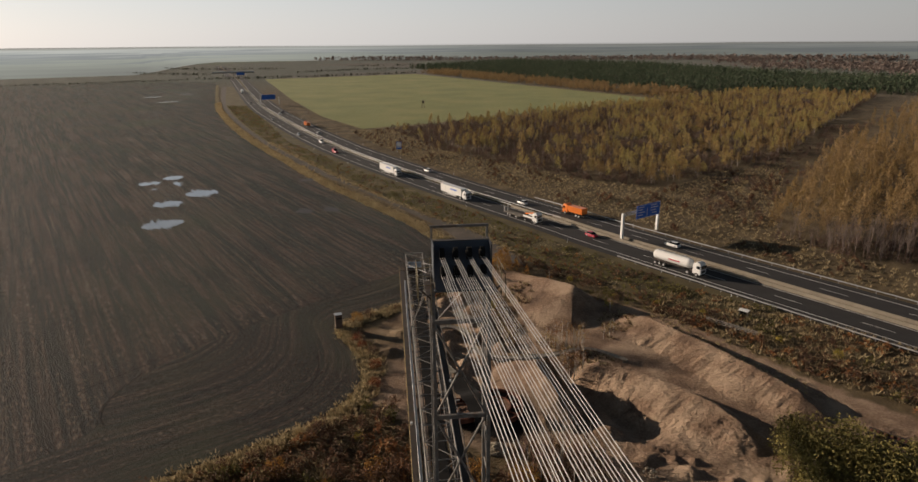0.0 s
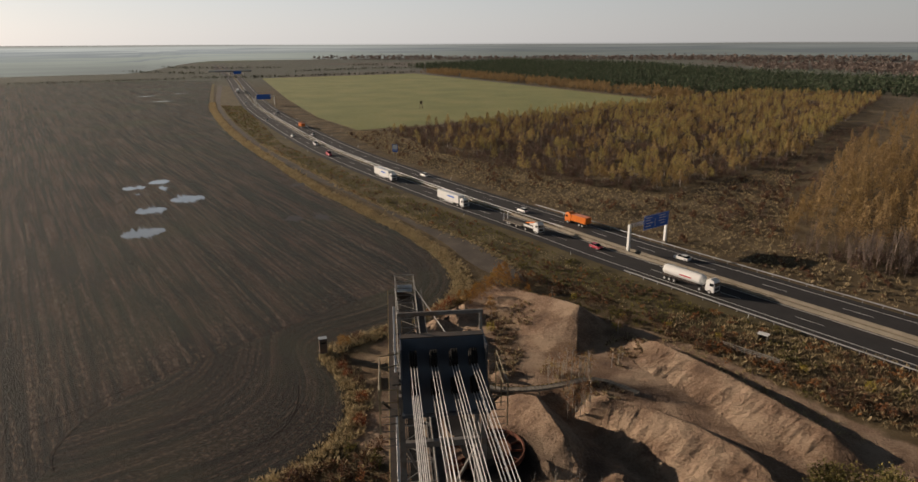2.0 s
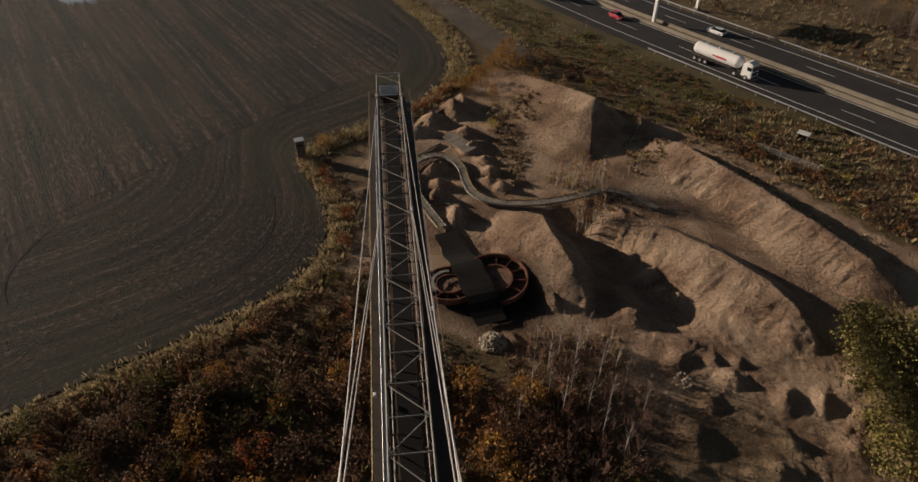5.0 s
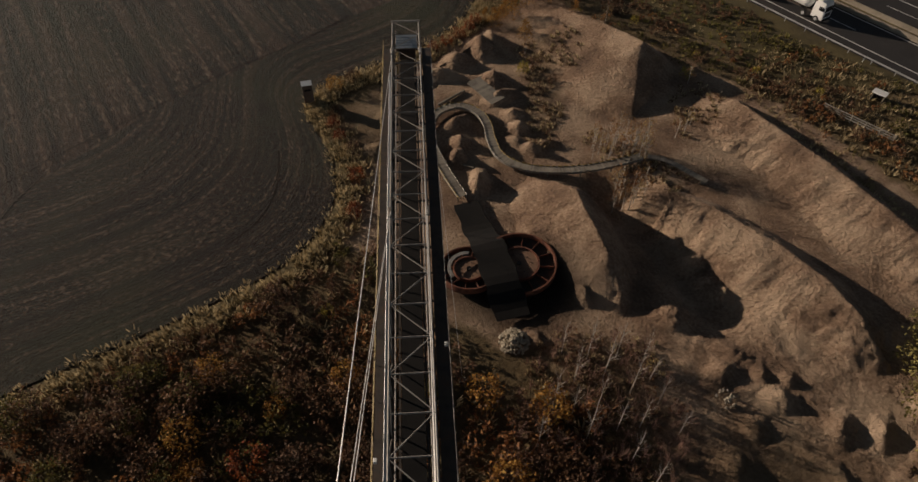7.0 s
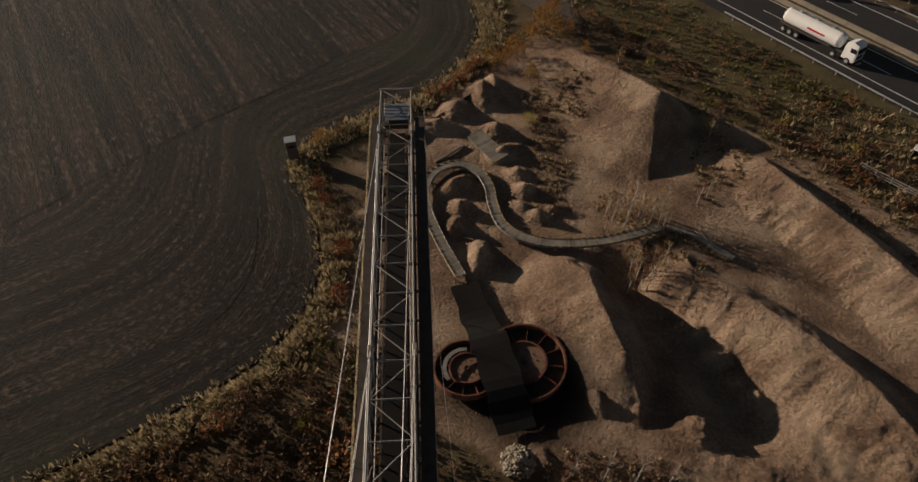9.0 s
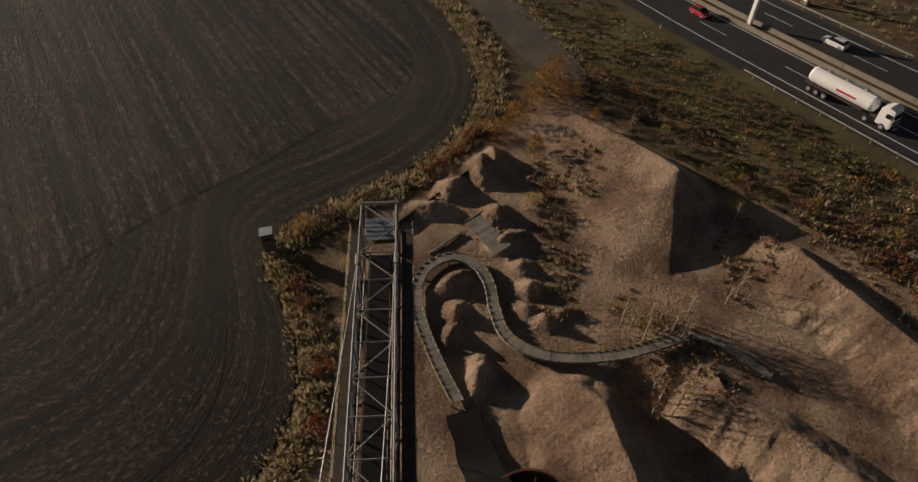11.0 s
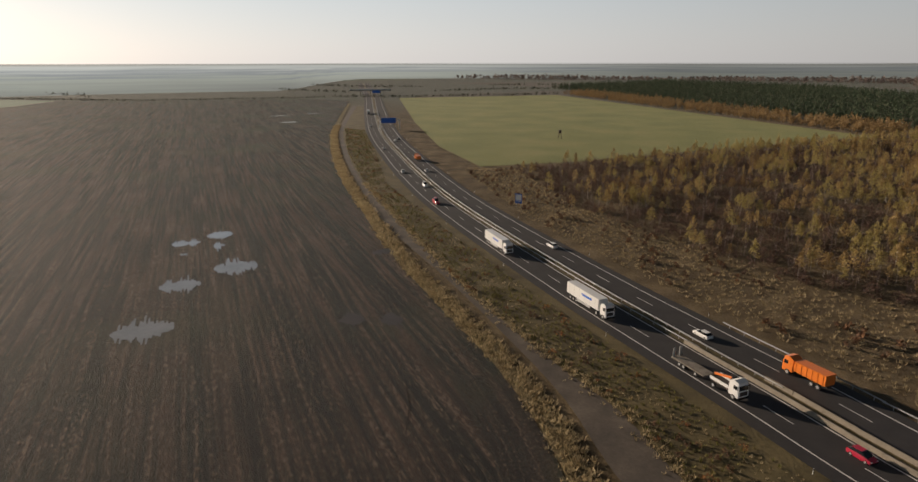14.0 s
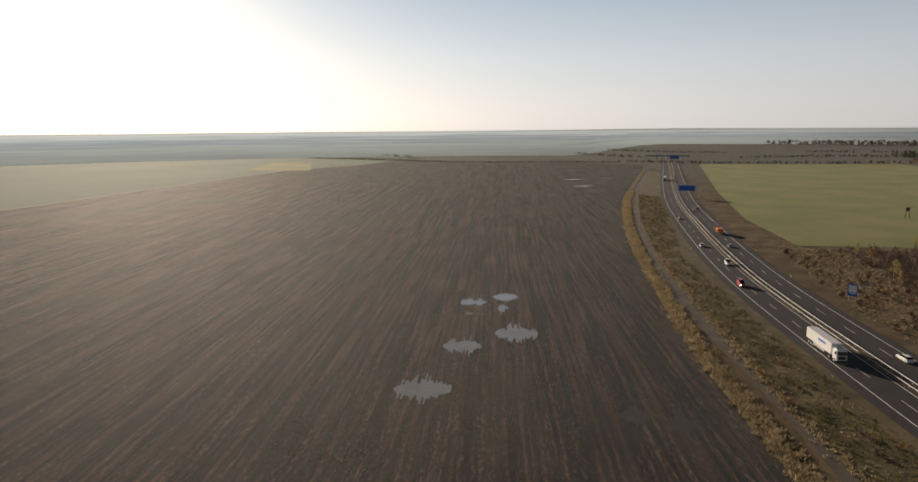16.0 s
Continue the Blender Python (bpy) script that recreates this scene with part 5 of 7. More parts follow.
FRONT = [(88, 188), (100, 168), (122, 158), (150, 176), (130, 182), (104, 180)]
front = spots(FRONT, 2.7)
scatter("bare_wood_edge", [twiggy(9.5, 1.7, 22, 0.08), twiggy(8, 1.5, 20, 0.07), twiggy(10.5, 1.6, 22, 0.08)],
        [(x, y, -0.1, rng.uniform(0.6, 1.05), i) for i, (x, y) in enumerate(front)], [M_SAPLING], "bare grey birches at the wood's edge", "saplings")
scatter("edge_scrub", browns, [(x + 1, y - 1, -0.1, rng.uniform(0.6, 1.2), i) for i, (x, y) in enumerate(front) if i % 2], [M_TWIG, L_PLUM], "brown scrub under the bare birches", "scrub")
CROSS = [(96, 196), (194, 346), (392, 590), (300, 470), (228, 420), (150, 306), (112, 278), (80, 246), (84, 215)]
scatter("clearing_scrub", browns, [(x, y, -0.05, rng.uniform(0.25, 0.9), i) for i, (x, y) in enumerate(spots(CROSS, 4.2, thin=-0.08, thin_scale=0.08))], [M_TWIG, L_PLUM],
        "low brown scrub along the grassy clearing", "scrub")
# pine wood and russet woods in the distance
PINES = [(-140, 1420), (-30, 1225), (165, 825), (232, 690), (330, 725), (420, 668), (620, 560), (900, 640), (640, 860), (500, 1000), (380, 1500), (100, 1800)]
pine = [plume(11.5 * k, 0.5, 3.4, 26, 2.0, 2, 0.14, 1) for k in (1.0, 0.9, 1.1)]
scatter("pine_wood", pine, [(x, y, -0.3, rng.uniform(0.8, 1.15), i) for i, (x, y) in enumerate(spots(PINES, 9.2))], [M_TWIG, L_PINE], "dark green pine wood", "pine wood")
ROW = [(-95, 1178), (190, 638), (232, 665), (212, 720), (160, 815), (-50, 1215)]
scatter("birch_row", [crowned(7 * k, 1.2, 2.4, 70, 0.9, 5, 1, 0.2) for k in (1.0, 0.8, 1.15)], [(x, y, -0.1, rng.uniform(0.8, 1.3), i) for i, (x, y) in enumerate(spots(ROW, 6.0, thin=-0.22, thin_scale=0.02))], [M_TRUNK, L_LARCH],
        "belt of golden-brown birches along the meadow", "birch wood")
far_tree = [tree_shape(9, 0.5, 4.5, 6, 3, 3.4, 1.4, 0.2, 0) for _ in range(3)]
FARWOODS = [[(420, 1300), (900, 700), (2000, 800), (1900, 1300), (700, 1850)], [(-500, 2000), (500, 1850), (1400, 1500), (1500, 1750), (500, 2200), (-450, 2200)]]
for k, (outline, mt, lb) in enumerate(zip(FARWOODS, (L_FARBROWN, L_FARBROWN), ("russet autumn wood far off, greyed by painted haze", "brown autumn wood far off, greyed by painted haze"))):
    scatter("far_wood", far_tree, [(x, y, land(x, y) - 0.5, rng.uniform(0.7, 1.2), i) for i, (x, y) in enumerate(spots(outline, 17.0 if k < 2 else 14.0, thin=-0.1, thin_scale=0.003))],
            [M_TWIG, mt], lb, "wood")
# hedge at the far end of the ploughed field
HEDGE = [(-990, 838), (-884, 868), (-666, 876), (-481, 988), (-440, 1010), (-440, 1022), (-485, 1002), (-668, 890), (-886, 882), (-990, 852)]
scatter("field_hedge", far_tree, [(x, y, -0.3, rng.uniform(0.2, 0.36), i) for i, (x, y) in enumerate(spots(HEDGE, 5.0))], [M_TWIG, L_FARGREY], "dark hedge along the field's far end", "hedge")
HEDGE2 = [(-440, 1030), (-330, 1045), (-100, 1190), (-100, 1200), (-335, 1058), (-440, 1044)]
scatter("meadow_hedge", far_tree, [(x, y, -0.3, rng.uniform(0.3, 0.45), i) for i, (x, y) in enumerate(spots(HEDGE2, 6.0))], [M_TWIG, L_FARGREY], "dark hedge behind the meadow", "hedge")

LINES = [[(-1150, 1180), (-700, 1250), (-480, 1180)], [(-1300, 1420), (-800, 1500), (-560, 1420), (-420, 1440)], [(-330, 1260), (-200, 1380), (-90, 1400)], [(-1250, 940), (-960, 1000), (-820, 960)],
         [(-300, 1560), (0, 1640), (300, 1600)]]
far_row = [(p.x + rng.normal() * 5, p.y + rng.normal() * 9) for ln in LINES for p in spline(ln, 2.5)]
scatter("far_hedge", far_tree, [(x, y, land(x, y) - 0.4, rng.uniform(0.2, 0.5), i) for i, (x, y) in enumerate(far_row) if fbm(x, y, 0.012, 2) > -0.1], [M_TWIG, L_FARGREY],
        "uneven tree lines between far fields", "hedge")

# rough grass
tufts = [tuft_shape(0.55, 0.4, 7) for _ in range(4)]
tall_tufts = [tuft_shape(0.75, 0.75, 10) for _ in range(4)]


def clear(x, y):
    """True where no road or track lies."""
    i = min(range(0, len(road_line), 4), key=lambda k: (road_line[k].x - x) ** 2 + (road_line[k].y - y) ** 2)
    d = (x - road_line[i].x) * road_right[i].x + (y - road_line[i].y) * road_right[i].y
    return d


verge_places = []
track_side = spline(TRACK_R[1:8], 1.6)
for i, p in enumerate(edge_line):
    if (-75 < p.x or p.y > 200) and 40 < p.y < 620:
        r = normals_of([edge_line[max(i - 1, 0)], p, edge_line[min(i + 1, len(edge_line) - 1)]])[1]
        for k in range(30 if p.y < 260 else 10):
            q = p + r * rng.uniform(0.2, 3.4 if p.y < 150 else 4.8) + Vector((rng.uniform(-1, 1), rng.uniform(-1, 1), 0))
            verge_places.append((q.x, q.y, land(q.x, q.y), rng.uniform(0.5, 1.1) * (1 if p.y < 260 else 1.6), k))
for i, p in enumerate(track_side):
    if 160 < p.y < 480:
        for k in range(7):
            verge_places.append((p.x + rng.normal() * 1.0 + 0.8, p.y + rng.normal() * 1.0, 0.1, rng.uniform(0.4, 0.9), k))
scatter("verge_grass", tall_tufts, verge_places, [L_GRASS], "tall dry straw-coloured grass along the field's edge", "grass")
BANK = [(40, 136), (20, 160), (11.5, 180), (5, 191), (-11, 211), (-35, 243.5), (-66, 291.5), (-116, 372.5), (-165, 466), (-226, 598), (-204, 590), (-142, 458), (-104, 372), (-70, 320), (-28, 258), (5, 212), (34, 172), (58, 141)]
bank_pts = [(x, y) for x, y in spots(BANK, 1.15)]
scatter("bank_grass", tufts, [(x, y, 0.1, rng.uniform(0.5, 1.2), i) for i, (x, y) in enumerate(bank_pts) if fbm(x, y, 0.12, 2) > -0.12], [L_GREEN], "short green grass on the bank", "grass")
scatter("bank_straw", tufts, [(x, y, 0.1, rng.uniform(0.35, 0.8), i) for i, (x, y) in enumerate(bank_pts) if fbm(x, y, 0.12, 2) <= -0.08], [L_GRASS], "dry brown grass on the bank", "grass")
RIGHT = [(40, 134), (62, 105), (80, 88), (110, 70), (100, 100), (75, 128), (52, 146)]
scatter("slope_grass", tall_tufts, [(x, y, land(x, y), rng.uniform(0.5, 1.1), i) for i, (x, y) in enumerate(spots(RIGHT, 1.3))], [L_GRASS], "dry brown grass and herbs below the motorway", "grass")
FALLOW = [(75, 170), (62, 192), (20, 248), (-30, 320), (-62, 385), (-80, 425), (-50, 428), (-15, 345), (25, 298), (48, 266), (78, 250), (112, 282), (150, 305), (95, 192), (104, 166), (130, 140), (120, 118)]
fal = spots(FALLOW, 1.9)
scatter("fallow_grass", tall_tufts, [(x, y, 0, rng.uniform(0.45, 1.0), i) for i, (x, y) in enumerate(fal)], [L_GRASS], "rough brown fallow grass beyond the motorway", "grass")
scatter("fallow_scrub", [bush_shape(1.4, 1.1, 40, 0.45, 3) for _ in range(3)], [(x, y, 0, rng.uniform(0.5, 1.4), i) for i, (x, y) in enumerate(fal) if i % 9 == 0 and fbm(x, y, 0.05, 2) > -0.05],
        [M_TWIG, L_BROWN], "low brown scrub in the fallow grass", "scrub")

# thicket below the boom
THICKET = [(-75, 48), (-41, 71), (-31, 78.5), (-23, 85), (-16, 91), (-12.5, 97), (-9, 96), (-7, 88), (1, 84), (3.5, 78), (16, 78), (22, 68), (24, 52), (12, 40), (-20, 10), (-90, 10)]
thick = spots(THICKET, 1.9)
low = [bush_shape(1.5, 1.35, 81, 0.3, 4) for _ in range(4)]
scatter("undergrowth", low, [(x, y, 0, rng.uniform(0.6, 1.3), i) for i, (x, y) in enumerate(thick) if -0.12 < fbm(x, y, 0.1, 2) <= 0.12], [M_TWIG, L_BROWN], "dense brown autumn undergrowth", "undergrowth")
scatter("undergrowth_green", low, [(x, y, 0, rng.uniform(0.6, 1.2), i) for i, (x, y) in enumerate(thick) if fbm(x, y, 0.1, 2) <= -0.12], [M_TWIG, L_OLIVE], "dense dull green undergrowth", "undergrowth")
scatter("undergrowth_russet", low, [(x, y, 0, rng.uniform(0.6, 1.2), i) for i, (x, y) in enumerate(thick) if fbm(x, y, 0.1, 2) > 0.12], [M_TWIG, L_RUSSET], "dense russet autumn undergrowth", "undergrowth")
scatter("thicket_straw", tall_tufts, [(x, y, 0, rng.uniform(0.7, 1.4), i) for i, (x, y) in enumerate(spots(THICKET, 2.2, thin=-0.05, thin_scale=0.2))], [L_GRASS], "tall straw grass between the bushes", "grass")


def plant(shape, name, crown_mat, stem_mat, label, category, group, places, crown_name="crown"):
    """One plant with a stem mesh and a crown mesh, then its copies."""
    v, f, m = shape.arrays()
    base = thing(name, Matrix.Identity(4), label, category, group)
    for slot, (nm, mt) in enumerate((("trunk", stem_mat), (crown_name, crown_mat))):
        ff = f[m == slot]
        if not len(ff):
            continue
        used, inv = np.unique(ff, return_inverse=True)
        me = mesh_of(nm, v[used], inv.reshape(ff.shape), np.zeros(len(ff)), [mt])
        ob = new(nm, me)
        ob.parent = base
    for i, (x, y, k) in enumerate(places):
        m4 = pose(x, y, land(x, y) - 0.05, 0, 0, rng.uniform(0, 360)) @ Matrix.Scale(k, 4)
        if i == 0:
            base.matrix_world = m4
        else:
            c = copy_thing(base, Matrix.Identity(4))
            c.matrix_basis = m4


def around(x, y, r, n, k0, k1):
    out = []
    while len(out) < n:
        px, py = x + rng.normal() * r, y + rng.normal() * r
        if inside(THICKET, px, py):
            out.append((px, py, rng.uniform(k0, k1)))
    return out


for _ in range(2):
    plant(bush_shape(2.9, 1.9, 560, 0.25, 9), "bush", L_ORANGE, M_TWIG, "bush with yellow-orange autumn leaves", "bush", "autumn bushes",
          [(-22.5, 71, 1.0), (-9, 78, 0.9), (-15, 64, 1.1), (4.5, 77.5, 1.0), (-31, 60, 1.1), (7, 69, 1.2), (-20.2, 127.0, 0.7)][_::2] + around(-20, 66, 6, 4, 0.6, 1.0) + [(10.5, 76, 1.1), (9, 66, 1.0)][_:_ + 1])
    plant(bush_shape(2.5, 2.1, 560, 0.25, 9), "bush", L_BROWN, M_TWIG, "dense brown autumn bush", "bush", "autumn bushes",
          around(-24, 74, 7, 9, 0.6, 1.2) + around(-10, 74, 5, 6, 0.6, 1.2) + around(10, 70, 3, 4, 0.6, 1.1) + [(-18.8, 121, 0.5), (-14.8, 113, 0.55), (-12.5, 133, 0.5), (-18, 129.5, 0.6)][2 * _:2 * _ + 2])
    plant(bush_shape(2.4, 1.9, 540, 0.25, 9), "bush", L_OLIVE, M_TWIG, "dull green bush turning brown", "bush", "autumn bushes",
          around(-30, 70, 7, 7, 0.6, 1.2) + around(-8, 62, 4, 4, 0.6, 1.0) + [(-1.5, 77, 1.0), (3, 60, 1.1)][_:_ + 1])
plant(bush_shape(3.0, 1.9, 540, 0.24, 9), "bush", L_RED, M_TWIG, "bush with red autumn leaves", "bush", "autumn bushes",
      [(-16, 69, 1.0), (-13.4, 107.5, 0.6), (-12.5, 101, 0.6), (-18.6, 118, 0.55), (-17.2, 115.4, 0.5), (-6.5, 138.8, 0.55), (-4.5, 140.5, 0.6), (-2.7, 143, 0.65), (-1.2, 145.6, 0.6), (-0.4, 148, 0.6)])
plant(tree_shape(4.2, 0.3, 1.7, 46, 10, 0.24, 0.3, 0.05, 9), "sapling", L_ORANGE, M_TWIG, "young tree with orange autumn leaves", "tree", "saplings by the field corner",
      [(3, 147, 0.8), (6, 150, 0.9), (8.5, 154, 0.9), (10.5, 158.5, 1.1), (12, 162, 1.1), (8.2, 143.5, 0.8), (14.5, 158, 0.7), (5, 151.5, 0.8), (12.6, 157, 0.9), (7.4, 156.5, 0.7), (4.2, 149, 0.7), (9.5, 161, 0.8), (1.4, 148.6, 0.6), (10.8, 164.5, 0.8), (16.5, 149.5, 0.55)])
for k, (mat, lb) in enumerate(((L_RUSSET, "slender birch with russet leaves and white trunk"), (L_ORANGE, "slender birch with orange leaves and white trunk"), (L_BIRCH, "slender birch with yellow leaves and white trunk"))):
    clump = [(17.2 + 8.4 * ((i * 0.618 + 0.2 * k) % 1), 113.6 + 4.4 * ((i * 0.755 + 0.37 * k) % 1), 0.62 + 0.36 * ((i * 0.41) % 1)) for i in range(8)]
    lower = [(19.4 + 4.2 * ((i * 0.618 + 0.3 * k) % 1), 105.4 + 3.4 * ((i * 0.755 + 0.1 * k) % 1), 0.7 + 0.35 * ((i * 0.37) % 1)) for i in range(7 if k == 0 else 2)]
    lone = [[(29, 119, 0.7), (33, 132.5, 0.6)], [(31.5, 122, 0.6), (8.2, 138.5, 0.5)], [(20.5, 80.5, 0.8), (22, 150, 0.6), (30.5, 120.5, 0.7)]][k]
    plant(tree_shape(5.6, 1.9, 1.5, (15, 9, 12)[k], 8, 0.19, 0.27, 0.09, 13), "birch", mat, M_TRUNK, lb, "birch", "birches in the sand park", clump + lower + lone)
plant(tree_shape(8.5, 2.5, 1.8, 2, 5, 0.3, 0.4, 0.08, 16), "bare_birch", L_BROWN, M_TRUNK, "leafless birch with a white trunk", "birch", "bare birches",
      [(14.5, 82.5, 0.9), (16, 80.5, 1.0), (17.5, 83, 0.8), (13, 79.5, 0.9), (18.5, 79, 0.9), (15.3, 77.5, 0.8), (20, 82.5, 0.7), (12, 83, 0.7), (11, 77, 0.9), (-4.2, 97, 0.6), (-3.2, 100, 0.5), (16.8, 75, 0.8), (19, 75.5, 0.7), (21, 78, 0.7), (14, 74, 0.9), (17.8, 72, 0.8), (9.5, 73, 0.8), (12.8, 76.5, 0.7), (22.5, 75, 0.6), (19.6, 70, 0.7)])
olive = [(48.5, 84, 1.3), (51, 81, 1.5), (54, 84, 1.5), (57, 81, 1.6), (53, 77, 1.5), (60, 77, 1.6), (50, 87.5, 1.1), (56.5, 74, 1.5), (63, 79, 1.4), (61, 72, 1.5), (66, 73, 1.4), (58, 87, 1.0), (52, 72, 1.4), (55, 69, 1.5), (59, 67, 1.5), (63, 65, 1.4), (56, 64, 1.3), (60, 61, 1.5), (49.5, 76, 1.1), (65, 60, 1.4), (57, 78, 1.6), (54.5, 80, 1.5), (46.2, 79, 1.2), (45.6, 72.5, 1.3), (47.8, 75.6, 1.4), (44.8, 69, 1.3), (48.8, 81, 1.4), (51, 86, 1.3), (48.5, 70, 1.4), (46.5, 66, 1.3), (50.5, 66.5, 1.4)]
plant(bush_shape(3.2, 2.1, 1100, 0.24, 9), "bush", L_WILLOW, M_TWIG, "large rounded olive-green bush", "bush", "olive bushes", olive)
plant(bush_shape(2.2, 1.6, 160, 0.3, 7), "bush", L_BROWN, M_TWIG, "low brown bush in the grass", "bush", "bushes on the slope",
      [(36, 139, 0.8), (41, 135, 0.7), (47, 131, 0.8), (54, 121, 0.8), (30, 146, 0.8), (24, 153, 0.9), (63, 109, 0.9), (68, 104, 0.9), (73, 97, 1.0), (16, 163, 1.0), (20, 160, 0.9), (58, 117, 0.7), (10, 135, 0.6), (12.5, 131, 0.6)])

# leafless reddish shrubs under the bare birches
SHRUB = [(8.5, 81.5), (12, 85.5), (19, 85), (22.5, 82), (23.5, 76), (22, 68), (15, 64), (7, 68), (6.5, 76)]
shrub_pts = spots(SHRUB, 1.25)
scatter("bare_shrubs", [twiggy(2.6, 1.0, 16, 0.035), twiggy(3.3, 1.1, 18, 0.035), twiggy(2.0, 0.9, 14, 0.03)], [(x, y, land(x, y) - 0.05, rng.uniform(0.6, 1.15), i) for i, (x, y) in enumerate(shrub_pts)], [M_RODS],
        "dense leafless reddish-brown shrubs under white birches", "shrubs")
scatter("shrub_leaves", [bush_shape(1.5, 0.9, 54, 0.2, 5) for _ in range(3)], [(x + 0.5, y, land(x, y) - 0.05, rng.uniform(0.5, 1.1), i) for i, (x, y) in enumerate(shrub_pts) if i % 2], [M_RODS, L_BROWN],
        "low brown shrubs with withered leaves", "shrubs")
# weeds in the sand park
WEEDS = [[(8.5, 116), (11, 115), (14, 124), (13, 134), (10, 143), (6, 142), (8.5, 132)], [(11.5, 136), (16, 134), (18, 142), (13, 147)],
         [(30, 118), (36, 124), (38, 130), (33, 134), (29, 127)], [(22, 107), (27, 106), (30, 112), (24, 116), (18, 122), (16, 117)], [(10, 86), (22, 85), (22, 76), (12, 74), (8, 78)]]
weed_pts = [q for w in WEEDS for q in spots(w, 0.75, thin=-0.08, thin_scale=0.35)]
scatter("weeds", [bush_shape(0.42, 0.5, 36, 0.17, 4) for _ in range(3)], [(x, y, land(x, y) - 0.05, rng.uniform(0.4, 1.1), i) for i, (x, y) in enumerate(weed_pts) if i % 2], [M_TWIG, L_BROWN],
        "dry brown weeds growing on the sand", "weeds")
scatter("sand_grass", tufts, [(x, y, land(x, y) - 0.03, rng.uniform(0.5, 1.1), i) for i, (x, y) in enumerate(weed_pts)], [L_GRASS], "sparse dry grass growing on the sand", "grass")
crest_grass = [(39 + 1.1 * k + rng.normal() * 1.2, 129 - 2.0 * k + rng.normal() * 1.2) for k in range(16) for _ in range(12)]
scatter("crest_grass", tufts, [(x + 3, y + 1, land(x + 3, y + 1) - 0.03, rng.uniform(0.5, 1.1), i) for i, (x, y) in enumerate(crest_grass)], [L_GRASS], "dry grass along the sand ridge", "grass")

# scrub and herbs on the bank and the slope
herb = [bush_shape(0.75, 0.8, 36, 0.24, 3) for _ in range(4)]
herb_pts = spots(BANK, 2.0) + spots(RIGHT, 1.9) + spots([(5, 150), (16, 150), (40, 130), (58, 110), (80, 84), (96, 74), (80, 96), (60, 118), (40, 142), (18, 166), (8, 166)], 2.0)
herb_pts = [(x, y) for x, y in herb_pts if clear(x, y) < -13.6 and park_edge(x, y) < 0.8]
for want, mt, lb in ((lambda q: q < -0.06, L_BROWN, "brown withered herbs on the bank"), (lambda q: -0.06 <= q < 0.03, L_RUSSET, "russet withered herbs on the bank"), (lambda q: q >= 0.15, L_OLIVE, "dull green herbs on the bank")):
    scatter("bank_herbs", herb, [(x, y, land(x, y) + 0.1, rng.uniform(0.4, 1.3), i) for i, (x, y) in enumerate(herb_pts) if want(fbm(x, y, 0.1, 3)) and (i % 3 == 0 or y < 178)], [M_TWIG, mt], lb, "herbs")
plant(bush_shape(1.9, 1.2, 420, 0.18, 7), "bush", L_YELLOW, M_TWIG, "small bush with yellow-green leaves", "bush", "bushes on the slope",
      [(33, 134.5, 0.9), (35.5, 140, 0.6), (8, 133.5, 0.9), (62, 118, 0.7), (44, 136, 0.6), (27, 150, 0.7), (70, 112, 0.8), (52, 131, 0.6), (-12.6, 86, 0.7), (-9, 62, 0.9)])

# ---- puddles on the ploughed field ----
# the water's pale base colour stands in for reflected sky
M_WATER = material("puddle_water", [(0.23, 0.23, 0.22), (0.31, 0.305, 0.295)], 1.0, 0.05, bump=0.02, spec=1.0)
M_DAMP = material("damp_mud", [(0.03, 0.023, 0.019), (0.045, 0.035, 0.03)], 1.0, 0.55, bump=0.3, spec=0.5)
FUR = Vector((-0.595, 0.804, 0))
ACR = Vector((0.804, 0.595, 0))


def puddle(cx, cy, across, along, mat, label, z=0.19):
    """Water standing in furrows: fingers of uneven length along them."""
    w = 0.42
    n = int(across / w)
    top, low = [], []
    for k in range(-n, n):
        u = (k + 0.5) / n
        body = along * math.sqrt(max(0.02, 1 - u * u)) * (0.75 + 0.7 * noise.noise(Vector((k * 0.3, cx, cy))) + 0.5 * rng.uniform() ** 3) * (1.0, 0.7, 0.92, 0.76)[k % 4]
        a0, a1 = -body * rng.uniform(0.55, 0.8), body * rng.uniform(0.45, 1.0)
        for e in (k, k + 0.85):
            top.append(Vector((cx, cy, z)) + ACR * e * w + FUR * (a1 + rng.uniform(-0.2, 0.2)))
            low.append(Vector((cx, cy, z)) + ACR * e * w + FUR * (a0 + rng.uniform(-0.2, 0.2)))
    verts = low + top[::-1]
    faces = [list(range(len(verts)))]
    ob = obj("puddle", verts, faces, mat, label, "puddle", "puddles on the field")
    if ob.data.polygons[0].normal.z < 0:
        ob.data.flip_normals()


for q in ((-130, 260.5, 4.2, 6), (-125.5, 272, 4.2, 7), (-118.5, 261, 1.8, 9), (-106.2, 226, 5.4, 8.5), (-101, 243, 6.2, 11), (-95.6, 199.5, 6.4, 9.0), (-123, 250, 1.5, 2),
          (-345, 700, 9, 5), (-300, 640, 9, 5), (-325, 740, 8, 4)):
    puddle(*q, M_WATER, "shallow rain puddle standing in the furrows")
for q in ((-66, 267, 3.5, 5.5), (-54.5, 216, 3.2, 6), (-45.5, 218, 2.6, 6)):
    puddle(*q, M_DAMP, "wet sheen of mud in the furrows", 0.185)


